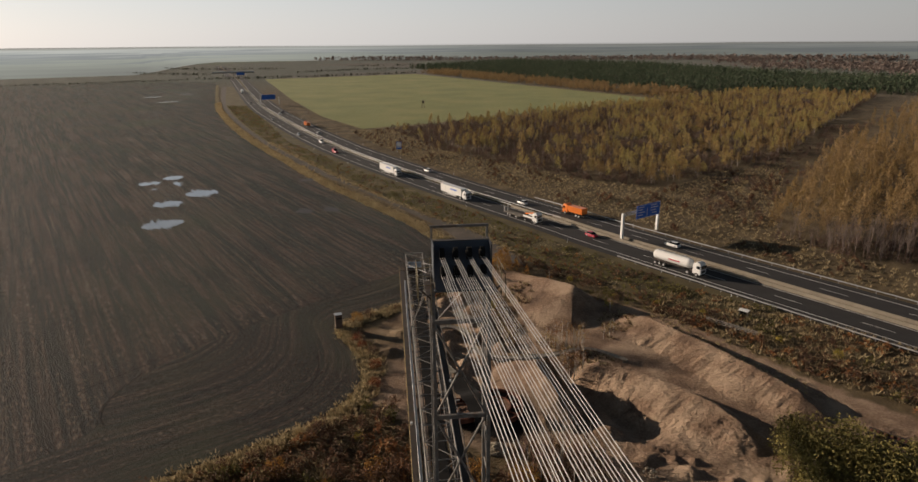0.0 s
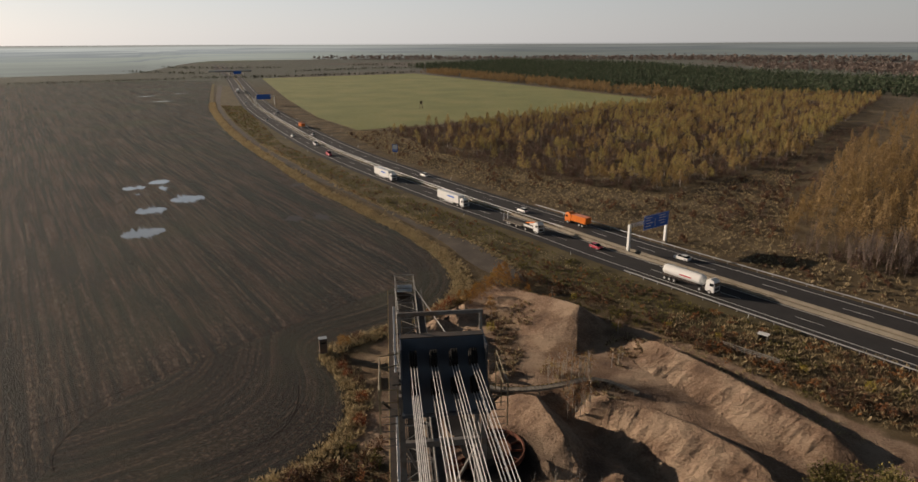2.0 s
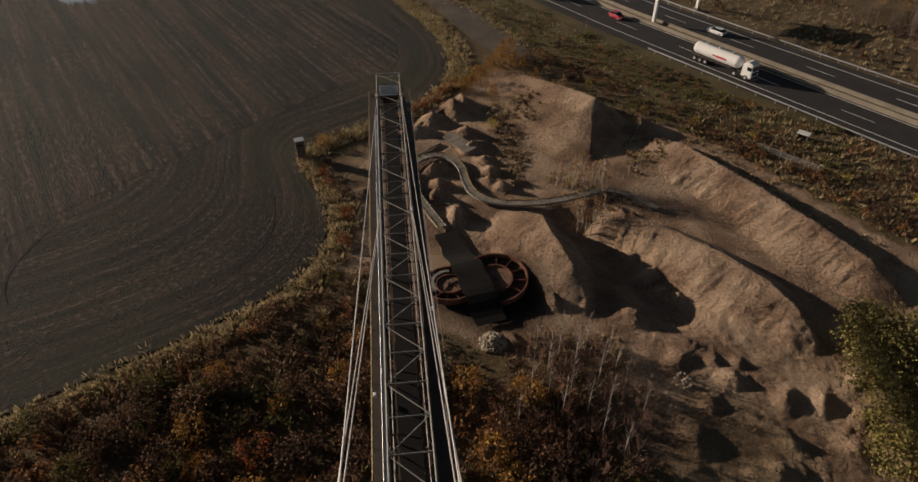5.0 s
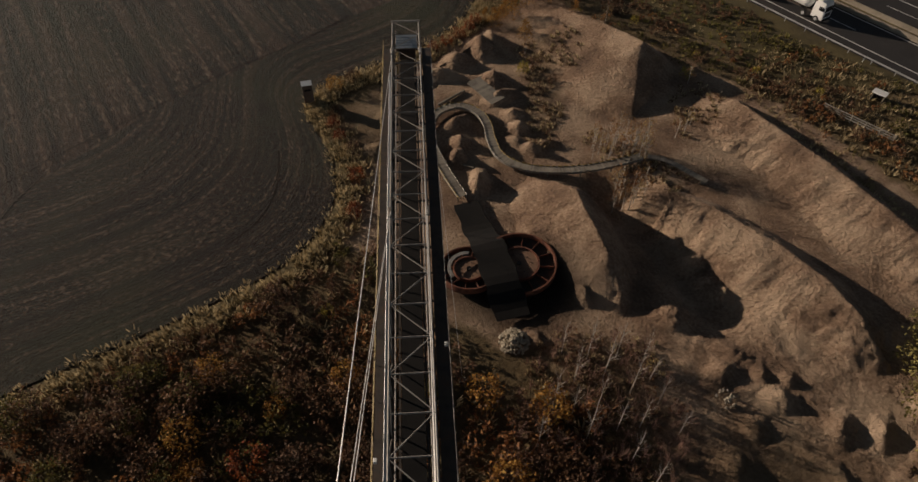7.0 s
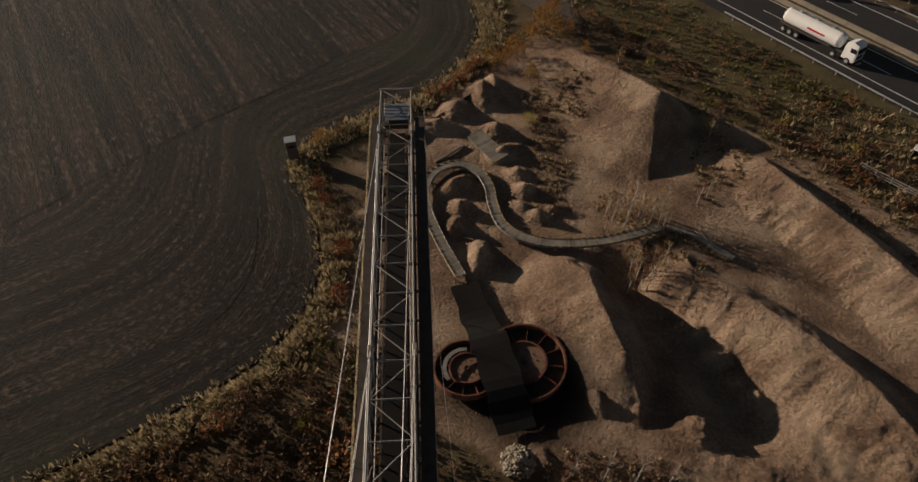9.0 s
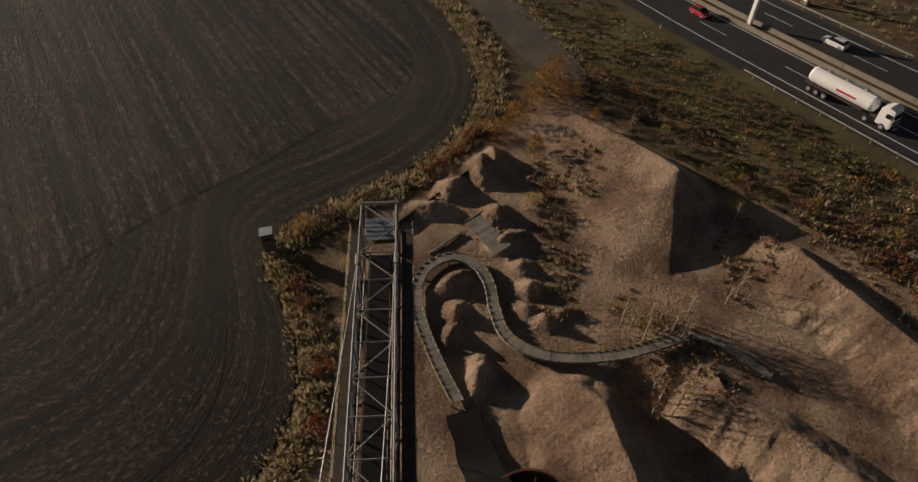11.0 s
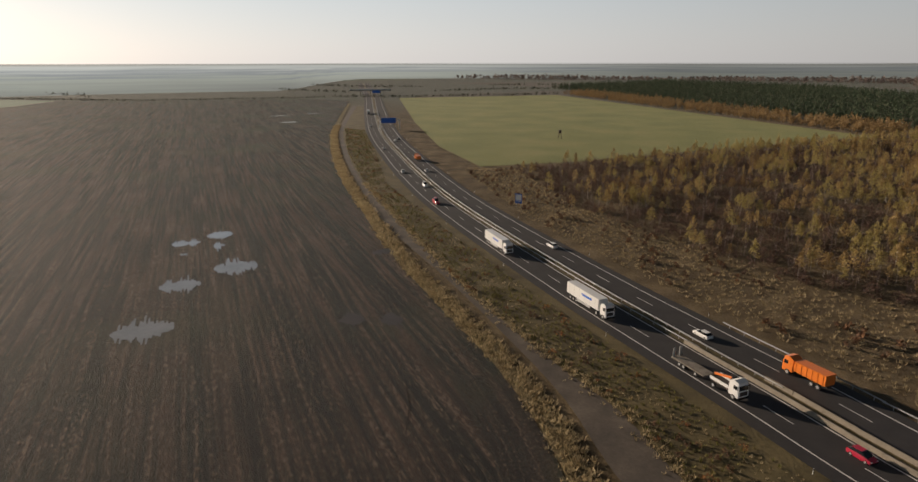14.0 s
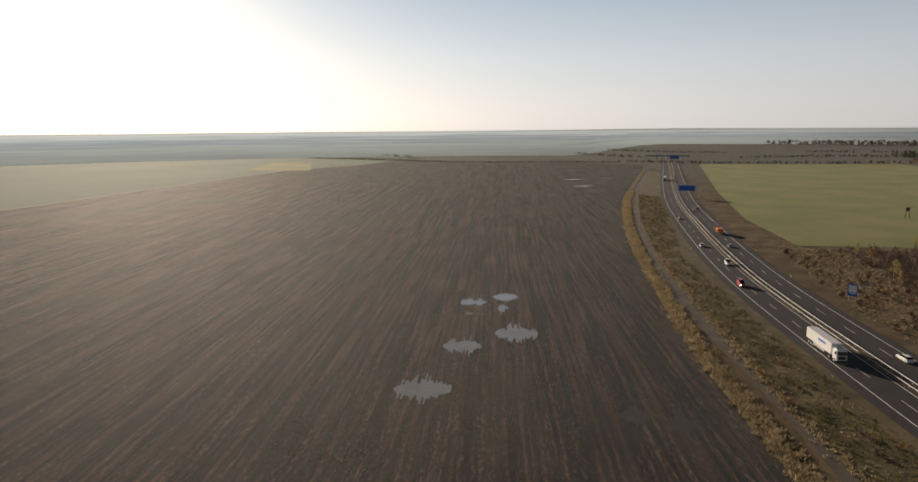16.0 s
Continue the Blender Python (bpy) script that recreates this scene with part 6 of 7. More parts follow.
# ---- motorway furniture ----
def along_road(name, s0, s1, step, d, build, label, category, group):
    """Copies of one short length along the motorway."""
    first = None
    s = s0
    while s < s1:
        p, way, r = road_at(s, d)
        m = Matrix.Translation((p.x, p.y, 0.2)) @ Matrix.Rotation(math.atan2(-way.x, way.y), 4, "Z")
        if first is None:
            first = thing(name, m, label, category, group)
            build(first)
        else:
            copy_thing(first, m)
        s += step


def rail_part(parent):
    bm = bmesh.new()
    for x, z in ((0.0, 0.62), (0.05, 0.7), (0.05, 0.54)):
        box(bm, x, 6, z, 0.04, 12.0, 0.09)
    part("beam", bm, M_GALV, parent)
    for k in range(3):
        part("post", boxed(-0.06, 2 + 4 * k, 0.33, 0.08, 0.1, 0.75), M_GALV, parent)


def barrier_part(parent):
    bm = bmesh.new()
    sec = [(-0.3, 0), (-0.3, 0.08), (-0.16, 0.3), (-0.1, 0.82), (0.1, 0.82), (0.16, 0.3), (0.3, 0.08), (0.3, 0)]
    a = [bm.verts.new((x, 0.02, z)) for x, z in sec]
    b = [bm.verts.new((x, 5.96, z)) for x, z in sec]
    for i in range(len(sec)):
        j = (i + 1) % len(sec)
        bm.faces.new((a[i], a[j], b[j], b[i]))
    bm.faces.new(a[::-1])
    bm.faces.new(b)
    bmesh.ops.recalc_face_normals(bm, faces=bm.faces)
    part("block", bm, M_CONCRETE, parent)


along_road("concrete_barrier", -110, 42, 6, -1.25, barrier_part, "pale concrete safety barrier on the median", "barrier", "median barriers")
along_road("concrete_barrier", -110, 24, 6, 1.25, barrier_part, "pale concrete safety barrier on the median", "barrier", "median barriers")
along_road("guard_rail", 42, 700, 12, -0.95, rail_part, "grey galvanised guard rail on the median", "guard rail", "median guard rails")
along_road("guard_rail", 24, 700, 12, 0.95, rail_part, "grey galvanised guard rail on the median", "guard rail", "median guard rails")
along_road("guard_rail", -132, -13, 12, -13.4, rail_part, "grey galvanised guard rail beside the hard shoulder", "guard rail", "outer guard rails")
along_road("guard_rail", -130, 40, 12, 12.9, rail_part, "grey galvanised guard rail beside the hard shoulder", "guard rail", "outer guard rails")


def marker_part(parent):
    bm = bmesh.new()
    box(bm, 0, 0, 0.5, 0.13, 0.1, 1.0, 0.03)
    part("post", bm, M_WHITE, parent)
    part("band", boxed(0, 0, 0.82, 0.135, 0.105, 0.18), M_RUBBER, parent, "black band")


for d in (-14.2, 13.6):
    along_road("delineator_post", -95, 560, 50, d, marker_part, "white plastic roadside marker post with a black band", "marker post", "roadside marker posts")
p, way, r = road_at(172, 21)
blue_sign = thing("information_sign", pose(p.x, p.y, 0, 0, 0, -20), "tall blue and white motorway information sign on two posts", "sign")
for x in (-1.0, 1.0):
    part("post", tubes((x, 0.06, 0), (x, 0.06, 5.6), 0.07, 8), M_GALV, blue_sign)
face = part("panel", boxed(0, 0, 3.6, 3.0, 0.06, 3.8, 0.02), M_SIGN, blue_sign)
part("inset", boxed(0, -0.04, 4.1, 2.5, 0.02, 2.2), M_WHITE, face, "white inset")
part("lettering", boxed(0, -0.04, 2.6, 2.0, 0.02, 0.3), M_WHITE, face, "white lettering bar")


def far_gantry(s, span0, span1):
    p, way, r = road_at(s, 0)
    g = thing("sign_gantry", Matrix.Translation((p.x, p.y, 0.2)) @ Matrix.Rotation(math.atan2(r.y, r.x), 4, "Z"), "grey steel gantry with a wide blue motorway sign", "sign gantry")
    for x in (span0, span1):
        part("post", boxed(x, 0, 3.9, 0.5, 0.6, 7.8, 0.05), M_WHITE, g)
    part("crossbeam", boxed((span0 + span1) / 2, 0, 7.6, span1 - span0, 0.6, 0.7, 0.05), M_GALV, g)
    part("sign_panel", boxed((span0 + span1) / 2 - 1, -0.45, 7.4, 12, 0.1, 4.2, 0.03), M_SIGN, g, "blue sign panel")


far_gantry(478, -1, 15.5)
far_gantry(985, 0, 15.5)
# overpass far off
p, way, r = road_at(1065, 0)
bridge = thing("overpass", Matrix.Translation((p.x, p.y, 0)) @ Matrix.Rotation(math.atan2(r.y, r.x), 4, "Z"), "plain concrete road bridge over the motorway", "bridge")
part("deck", boxed(0, 0, 6.2, 70, 9, 1.3, 0.1), M_CONCRETE, bridge)
for x in (-17, 0, 17):
    part("pier", boxed(x, 0, 2.8, 1.0, 6, 5.6, 0.1), M_CONCRETE, bridge)
for y in (-4.4, 4.4):
    part("parapet", boxed(0, y, 7.4, 70, 0.2, 1.1), M_GALV, bridge)


# ---- vehicles ----
def paint(name, c, rough=0.3):
    return material(name, [tuple(v * 0.9 for v in c), c], 0.6, rough, bump=0.0, coarse=4, spec=0.6)


P_WHITE, P_RED, P_ORANGE, P_BLUE = paint("white_vehicle_paint", (0.75, 0.75, 0.74)), paint("red_vehicle_paint", (0.42, 0.02, 0.05)), paint("orange_vehicle_paint", (0.75, 0.2, 0.03)), paint("dark_blue_vehicle_paint", (0.03, 0.045, 0.07))
P_CREAM, P_SILVER = paint("cream_vehicle_paint", (0.7, 0.6, 0.38)), paint("silver_vehicle_paint", (0.4, 0.41, 0.42))
M_GLASS = material("tinted_vehicle_glass", [(0.012, 0.014, 0.017), (0.02, 0.022, 0.026)], 1.0, 0.08, bump=0.0, spec=0.7)
M_TYRE = material("tyre_rubber", [(0.012, 0.012, 0.012), (0.02, 0.02, 0.02)], 0.3, 0.85, bump=0.1)
M_LAMP = material("clear_lamp_lens", [(0.6, 0.6, 0.58), (0.7, 0.7, 0.68)], 0.3, 0.15, bump=0.0)
M_TAIL = material("red_lamp_lens", [(0.3, 0.01, 0.01), (0.4, 0.015, 0.015)], 0.3, 0.2, bump=0.0)


def hull(sections, parent, name, mat, label=""):
    """A body lofted through cross-sections (y, half width, low, high, top half width)."""
    bm = bmesh.new()
    rows = []
    for y, w, lo, hi, tw in sections:
        h = (hi - lo)
        rows.append([bm.verts.new(q) for q in ((-w * 0.94, y, lo), (-w, y, lo + 0.3 * h), (-w * 0.98, y, lo + 0.7 * h), (-tw, y, hi), (tw, y, hi), (w * 0.98, y, lo + 0.7 * h), (w, y, lo + 0.3 * h), (w * 0.94, y, lo))])
    for a, b in zip(rows, rows[1:]):
        for i in range(8):
            j = (i + 1) % 8
            bm.faces.new((a[i], a[j], b[j], b[i]))
    bm.faces.new(rows[0][::-1])
    bm.faces.new(rows[-1])
    bmesh.ops.recalc_face_normals(bm, faces=bm.faces)
    return part(name, bm, mat, parent, label)


def wheel(parent, x, y, r, w):
    t = part("wheel", tubes((x - w / 2, y, r), (x + w / 2, y, r), r, 14), M_TYRE, parent)
    part("rim", tubes((x - w / 2 - 0.01, y, r), (x + w / 2 + 0.01, y, r), r * 0.58, 10), M_GALV, t)


def car(m, colour, label, tall=0.0, long_=4.4):
    c = thing("car" if tall < 0.3 else "van", m, label, "car" if tall < 0.3 else "van", "vehicles on the motorway")
    L = long_ / 2
    hull([(-L, 0.78, 0.35, 0.75 + tall, 0.7), (-L + 0.15, 0.86, 0.22, 0.9 + tall, 0.8), (-0.6, 0.9, 0.2, 0.95 + tall * 0.9, 0.82), (1.0, 0.9, 0.2, 0.93 + tall * 0.4, 0.8), (L - 0.2, 0.84, 0.22, 0.72 + tall * 0.15, 0.72), (L, 0.7, 0.32, 0.6, 0.6)], c, "body", colour)
    back = -L + 0.25
    hull([(back, 0.76, 0.85 + tall, 1.0 + tall, 0.66), (back + 0.45, 0.78, 0.88 + tall, 1.38 + tall, 0.6), (0.3, 0.78, 0.9 + tall * 0.8, 1.42 + tall, 0.6), (1.25, 0.76, 0.88, 0.95 + tall * 0.4, 0.66)], c, "window_band", M_GLASS, "dark tinted windows")
    part("roof", boxed(0, (back + 0.6) / 2 + 0.0, 1.42 + tall, 1.18, 0.3 - back - 0.5, 0.05, 0.02), colour, c)
    for x in (-0.78, 0.78):
        for y in (-L + 0.8, L - 0.85):
            wheel(c, x, y, 0.32, 0.2)
        part("headlight", boxed(x * 0.75, L - 0.06, 0.6, 0.35, 0.12, 0.14, 0.02), M_LAMP, c)
        part("tail_light", boxed(x * 0.85, -L + 0.02, 0.75 + tall * 0.5, 0.22, 0.08, 0.2, 0.02), M_TAIL, c)
        part("mirror", boxed(x * 1.22, 0.75, 0.98, 0.14, 0.1, 0.12, 0.02), colour, c)
    part("bumper", boxed(0, L - 0.02, 0.36, 1.5, 0.12, 0.2, 0.03), M_RUBBER, c)
    return c


def cab(t, y, colour):
    """A lorry's cab whose nose is at y."""
    hull([(y - 2.2, 1.2, 0.7, 3.1, 1.1), (y - 1.2, 1.22, 0.6, 3.55, 1.1), (y - 0.25, 1.22, 0.5, 3.3, 1.05), (y, 1.15, 0.5, 2.2, 1.1)], t, "cab", colour)
    part("windscreen", boxed(0, y - 0.08, 2.35, 2.1, 0.12, 0.85, 0.03, pose(0, 0, 0, 10)), M_GLASS, t, "dark windscreen")
    for x in (-1, 1):
        part("side_window", boxed(x * 1.2, y - 0.75, 2.35, 0.04, 0.85, 0.7, 0.01), M_GLASS, t)
        part("headlight", boxed(x * 0.9, y + 0.01, 0.85, 0.4, 0.08, 0.2, 0.02), M_LAMP, t)
        part("mirror", boxed(x * 1.42, y - 0.15, 2.4, 0.12, 0.12, 0.6, 0.03), M_RUBBER, t)
    part("grille", boxed(0, y + 0.01, 1.3, 1.7, 0.06, 0.8, 0.02), M_DARK, t)
    part("bumper", boxed(0, y + 0.02, 0.5, 2.4, 0.2, 0.35, 0.04), M_RUBBER, t)


def axles(t, ys_, r=0.5):
    for y in ys_:
        for x in (-1.08, 1.08):
            wheel(t, x, y, r, 0.34)


def semi(m, label):
    t = thing("semi_truck", m, label, "truck", "vehicles on the motorway")
    cab(t, 8.2, P_WHITE)
    part("chassis", boxed(0, 0, 0.95, 0.9, 15.6, 0.25), M_DARK, t)
    tr = part("trailer", boxed(0, -1.4, 2.55, 2.5, 13.4, 2.75, 0.06), P_WHITE, t, "pale plain box trailer")
    for x in (-1, 1):
        part("side_skirt", boxed(x * 1.2, -1.0, 0.85, 0.06, 6.0, 0.6, 0.02), M_GALV, tr)
        part("lettering", boxed(x * 1.262, 0.5, 2.9, 0.015, 4.2, 0.5), M_SIGN if x > 0 else P_RED, tr, "lettering bar")
    for k in range(6):
        part("seam", boxed(1.256, -7 + 2.2 * k, 2.55, 0.015, 0.05, 2.6), M_GALV, tr)
    axles(t, (-6.4, -5.1, -3.8, 4.6, 7.1))
    return t


def tanker(m):
    t = thing("tanker_truck", m, "white cylindrical silo tanker truck with red markings", "truck", "vehicles on the motorway")
    cab(t, 7.0, P_WHITE)
    part("chassis", boxed(0, -0.5, 1.0, 0.9, 13.5, 0.3), M_DARK, t)
    bm = bmesh.new()
    prof = [(-7.0, 0.5), (-6.8, 1.0), (-6.4, 1.22), (3.2, 1.25), (3.7, 1.05), (3.95, 0.5)]
    rings_ = [[bm.verts.new((r * math.cos(a), y, 2.45 + r * math.sin(a))) for a in (2 * math.pi * k / 20 for k in range(20))] for y, r in prof]
    for a, b in zip(rings_, rings_[1:]):
        for i in range(20):
            bm.faces.new((a[i], a[(i + 1) % 20], b[(i + 1) % 20], b[i]))
    bm.faces.new(rings_[0])
    bm.faces.new(rings_[-1][::-1])
    bmesh.ops.recalc_face_normals(bm, faces=bm.faces)
    tank = part("tank", bm, P_WHITE, t)
    for x in (-1, 1):
        part("stripe", boxed(x * 1.23, -0.5, 2.45, 0.05, 3.2, 0.3), P_RED, tank, "red lettering bar")
    part("catwalk", boxed(0, -1.5, 3.72, 0.6, 9.5, 0.06), M_GALV, tank)
    for y in (-4.5, -1.5, 1.5):
        part("hatch", tubes((0.0, y, 3.7), (0.0, y, 3.95), 0.3, 12), M_GALV, tank)
    part("frame", boxed(0, -2, 1.25, 2.2, 9, 0.2, 0.03), M_DARK, t)
    axles(t, (-6.0, -4.7, -3.4, 3.4, 5.9))
    return t


def flatbed(m):
    t = thing("flatbed_truck", m, "white truck with a folded crane and a low flatbed trailer", "truck", "vehicles on the motorway")
    cab(t, 8.0, P_WHITE)
    part("load_bed", boxed(0, 3.6, 1.25, 2.4, 4.2, 0.3, 0.04), M_DARK, t)
    for x in (-1.18, 1.18):
        part("dropside", boxed(x, 3.6, 1.7, 0.06, 4.2, 0.6), P_WHITE, t)
    part("crane_arm", beams((0.2, 5.3, 3.1), (0.2, 1.6, 2.2), 0.3, 0.35), P_ORANGE, t, "folded loading crane arm")
    part("crane_column", boxed(0, 5.4, 2.1, 0.5, 0.5, 1.8, 0.05), M_DARK, t)
    tr = part("trailer_bed", boxed(0, -4.2, 0.95, 2.5, 8.6, 0.22, 0.03), M_WOOD, t, "bare grey trailer deck")
    part("drawbar", beams((0, 0.1, 0.8), (0, 1.6, 0.8), 0.15, 0.15), M_DARK, tr)
    for x in (-1.1, 1.1):
        part("ramp", boxed(x * 0.7, -8.3, 1.9, 0.5, 0.15, 1.9), M_GALV, tr, "raised loading ramp")
    axles(t, (-6.2, -5.1, -2.0, 2.4, 6.9), 0.46)
    return t


def tipper(m, label="bright orange tipper truck with a covered body"):
    t = thing("tipper_truck", m, label, "truck", "vehicles on the motorway")
    cab(t, 4.4, P_ORANGE)
    part("chassis", boxed(0, -0.3, 0.95, 0.9, 8.4, 0.3), M_DARK, t)
    body = hull([(-4.5, 1.25, 1.2, 3.2, 1.22), (1.9, 1.25, 1.2, 3.1, 1.22)], t, "tipping_body", P_ORANGE)
    for k in range(6):
        for x in (-1, 1):
            part("rib", boxed(x * 1.26, -4.0 + 1.1 * k, 2.2, 0.08, 0.12, 1.8), P_ORANGE, body)
    part("tank_drum", tubes((-1.0, 1.9, 1.9), (1.0, 1.9, 1.9), 0.45, 12), P_ORANGE, t)
    axles(t, (-3.2, -1.9, 3.2))
    return t


def on_road(s, d):
    """The pose of a vehicle on the motorway: near-side traffic comes this way, far-side traffic goes away."""
    p, way, r = road_at(s, d)
    a = math.degrees(math.atan2(-way.x, way.y))
    return pose(p.x, p.y, 0.22, 0, 0, a + (180 if d < 0 else 0))


semi(on_road(122, -8.2), "white semi truck with a plain box trailer")
semi(on_road(70, -8.2), "white semi truck with a lettered box trailer")
flatbed(on_road(32, -8.2))
tanker(on_road(-27, -8.2))
tipper(on_road(25, 8.0))
tipper(on_road(303, 6.2), "distant orange tipper truck")
semi(on_road(640, -8.2), "white semi truck far along the motorway")
car(on_road(5, -4.4), P_RED, "small bright red hatchback car", 0.0, 3.9)
car(on_road(-15, 6.4), P_WHITE, "white estate car driving away")
car(on_road(47, 4.4), P_WHITE, "white hatchback car on dark asphalt")
car(on_road(188, -8.2), P_RED, "dark red box delivery van", 0.9, 5.6)
car(on_road(224, -4.4), P_WHITE, "white windowless panel delivery van", 0.7, 5.2)
car(on_road(263, -8.2), P_WHITE, "white car far along the motorway")
car(on_road(353, -8.2), P_SILVER, "silver car far along the motorway")
car(on_road(117, 7.6), P_WHITE, "white long car on asphalt", 0.1, 4.8)
car(on_road(264, 4.4), P_SILVER, "silver car far along the motorway")
car(on_road(394, 4.4), P_WHITE, "white car far along the motorway")
car(on_road(500, -8.2), P_WHITE, "white car far along the motorway")
car(on_road(405, 8.0), P_BLUE, "dark blue car far along the motorway")

# ---- sand park ----
# curved boardwalk of grey planks
walk_line = spline(WALK, 0.21)
walk_side = normals_of(walk_line)
board = thing("boardwalk", Matrix.Identity(4), "winding raised boardwalk of grey weathered planks", "boardwalk")
plank_mesh = None
for p, r in zip(walk_line, walk_side):
    if plank_mesh is None:
        k = part("plank", boxed(0, 0, 0, 1.3, 0.195, 0.06, 0.006), M_WOOD, board)
        plank_mesh = k.data
    else:
        k = new("plank", plank_mesh)
        k.parent = board
    k.matrix_basis = pose(p.x, p.y, 0.72 + rng.normal() * 0.006, 0, 0, math.degrees(math.atan2(r.y, r.x)) + rng.normal() * 0.5)
for side in (-1, 1):
    lp = [p + r * side * 0.7 for p, r in zip(walk_line, walk_side)]
    sv = [tuple(p + r * (side * 0.58 + dx)) [:2] + (z,) for p, r in zip(walk_line, walk_side) for dx, z in ((-0.04, 0.44), (0.04, 0.44), (0.04, 0.68), (-0.04, 0.68))]
    sf = [(4 * i + c, 4 * i + (c + 1) % 4, 4 * i + 4 + (c + 1) % 4, 4 * i + 4 + c) for i in range(len(walk_line) - 1) for c in range(4)]
    obj("stringer", sv, sf, M_WOOD, parent=board)
    for i in range(0, len(lp), 4):
        q = lp[i] - walk_side[i] * side * 0.1
        part("kerb_block", boxed(q.x, q.y, 0.81, 0.09, 0.52, 0.14, 0.02, Matrix.Rotation(math.atan2(walk_side[i].y, walk_side[i].x), 4, "Z")), M_PALE if side > 0 else M_YELLOW, board, "pale kerb block")
        if i % 20 == 0:
            part("support_post", boxed(q.x, q.y, 0.3, 0.14, 0.14, 1.0), M_WOOD, board)
ramp_line = spline([(24.6, 114.0), (27, 113.3), (31.4, 109.6)], 0.21)
ramp = thing("plank_ramp", Matrix.Identity(4), "narrow ramp of dark weathered planks", "ramp")
for p, r in zip(ramp_line, normals_of(ramp_line)):
    k = new("plank", plank_mesh)
    k.parent = ramp
    k.matrix_basis = pose(p.x, p.y, 0.66, 0, 0, math.degrees(math.atan2(r.y, r.x))) @ Matrix.Diagonal((0.7, 1, 1, 1))
for q in (ramp_line[1], ramp_line[-2]):
    part("support_post", boxed(q.x, q.y, 0.25, 0.9, 0.14, 0.8), M_WOOD, ramp)


def ring_band(bm, r0, r1, z0, z1, n=40, a0=0.0, a1=2 * math.pi, cx=0, cy=0):
    full = abs(a1 - a0 - 2 * math.pi) < 1e-6
    cnt = n if full else n + 1
    rows = []
    for k in range(cnt):
        a = a0 + (a1 - a0) * k / n
        c, s = math.cos(a), math.sin(a)
        rows.append([bm.verts.new((cx + r * c, cy + r * s, z)) for r, z in ((r0, z0), (r1, z0), (r1, z1), (r0, z1))])
    for k in range(cnt if full else cnt - 1):
        a, b = rows[k], rows[(k + 1) % cnt]
        for i in range(4):
            j = (i + 1) % 4
            bm.faces.new((a[i], b[i], b[j], a[j]))
    if not full:
        bm.faces.new(rows[0])
        bm.faces.new(rows[-1][::-1])
    bmesh.ops.recalc_face_normals(bm, faces=bm.faces)
    return bm


def bucket_wheel(x, y, r, label, tilt):
    w = thing("bucket_wheel", pose(x, y, 0.35, *tilt), label, "bucket wheel", "old machine parts")
    part("outer_ring", ring_band(bmesh.new(), r * 0.955, r, 0.1, 0.95), M_RUST, w)
    part("floor_plate", ring_band(bmesh.new(), r * 0.55, r * 0.955, 0.2, 0.3), M_DARK, w, "dark steel floor plate")
    part("inner_ring", ring_band(bmesh.new(), r * 0.5, r * 0.55, 0.25, 0.85), M_RUST, w)
    part("disc", ring_band(bmesh.new(), 0.28, r * 0.5, 0.5, 0.62), M_RUSTPALE, w, "pale brown rusted disc")
    part("hub", tubes((0, 0, 0.1), (0, 0, 0.8), 0.26, 16), M_DARK, w)
    for k in range(10):
        a = 2 * math.pi * k / 10
        part("bolt", tubes((r * 0.3 * math.cos(a), r * 0.3 * math.sin(a), 0.6), (r * 0.3 * math.cos(a), r * 0.3 * math.sin(a), 0.7), 0.07, 6), M_DARK, w)
    for k in range(12):
        a = 2 * math.pi * (k + 0.5) / 12
        rot = Matrix.Rotation(a, 4, "Z")
        c = rot @ Vector((r * 0.74, 0, 0.48))
        part("gusset", boxed(c.x, c.y, c.z, r * 0.36, 0.07, 0.4, 0.0, rot), M_RUST, w)
    for k in range(6):
        a = 2 * math.pi * k / 6
        part("timber_block", boxed(r * 0.7 * math.cos(a), r * 0.7 * math.sin(a), 0.0, 0.5, 0.5, 0.55), M_WOOD, w)


bucket_wheel(7.6, 93.9, 4.2, "large rusty bucket wheel lying on timber blocks", (4, -3, 10))
bucket_wheel(2.0, 92.6, 3.3, "rusty bucket wheel with a pale rim lying flat", (-3, 2, 40))
pale = thing("wheel_liner", pose(1.9, 92.4, 1.5), "pale curved steel liner resting on a rusty wheel", "machine part")
part("liner", ring_band(bmesh.new(), 1.9, 2.3, 0.0, 0.12, 20, 1.6, 3.9), M_PALE, pale)
strip_line = spline([(0.9, 103.6), (2.5, 99.5), (4.1, 95.5), (5.6, 91.0), (7.2, 86.4)], 1.0)
bside = normals_of(strip_line)
bv, bf = [], []
for i, (p, r) in enumerate(zip(strip_line, bside)):
    z = 0.45 + 1.15 / (1 + ((i - 11) / 4.6) ** 6)
    half = 1.5 + 0.45 * min(1, i / 9) + 0.12 * math.sin(1.7 * i)
    for q, zz in ((-half, z), (half, z), (half, z - 0.06), (-half, z - 0.06)):
        v = p + r * q
        bv.append((v.x, v.y, zz + 0.03 * math.sin(i)))
    if i:
        for c in range(4):
            e = (c + 1) % 4
            bf.append((4 * i - 4 + c, 4 * i - 4 + e, 4 * i + e, 4 * i + c))
obj("belt_cover", bv, bf, M_RUBBER, "black strip draped over the wheels", "rubber belt")


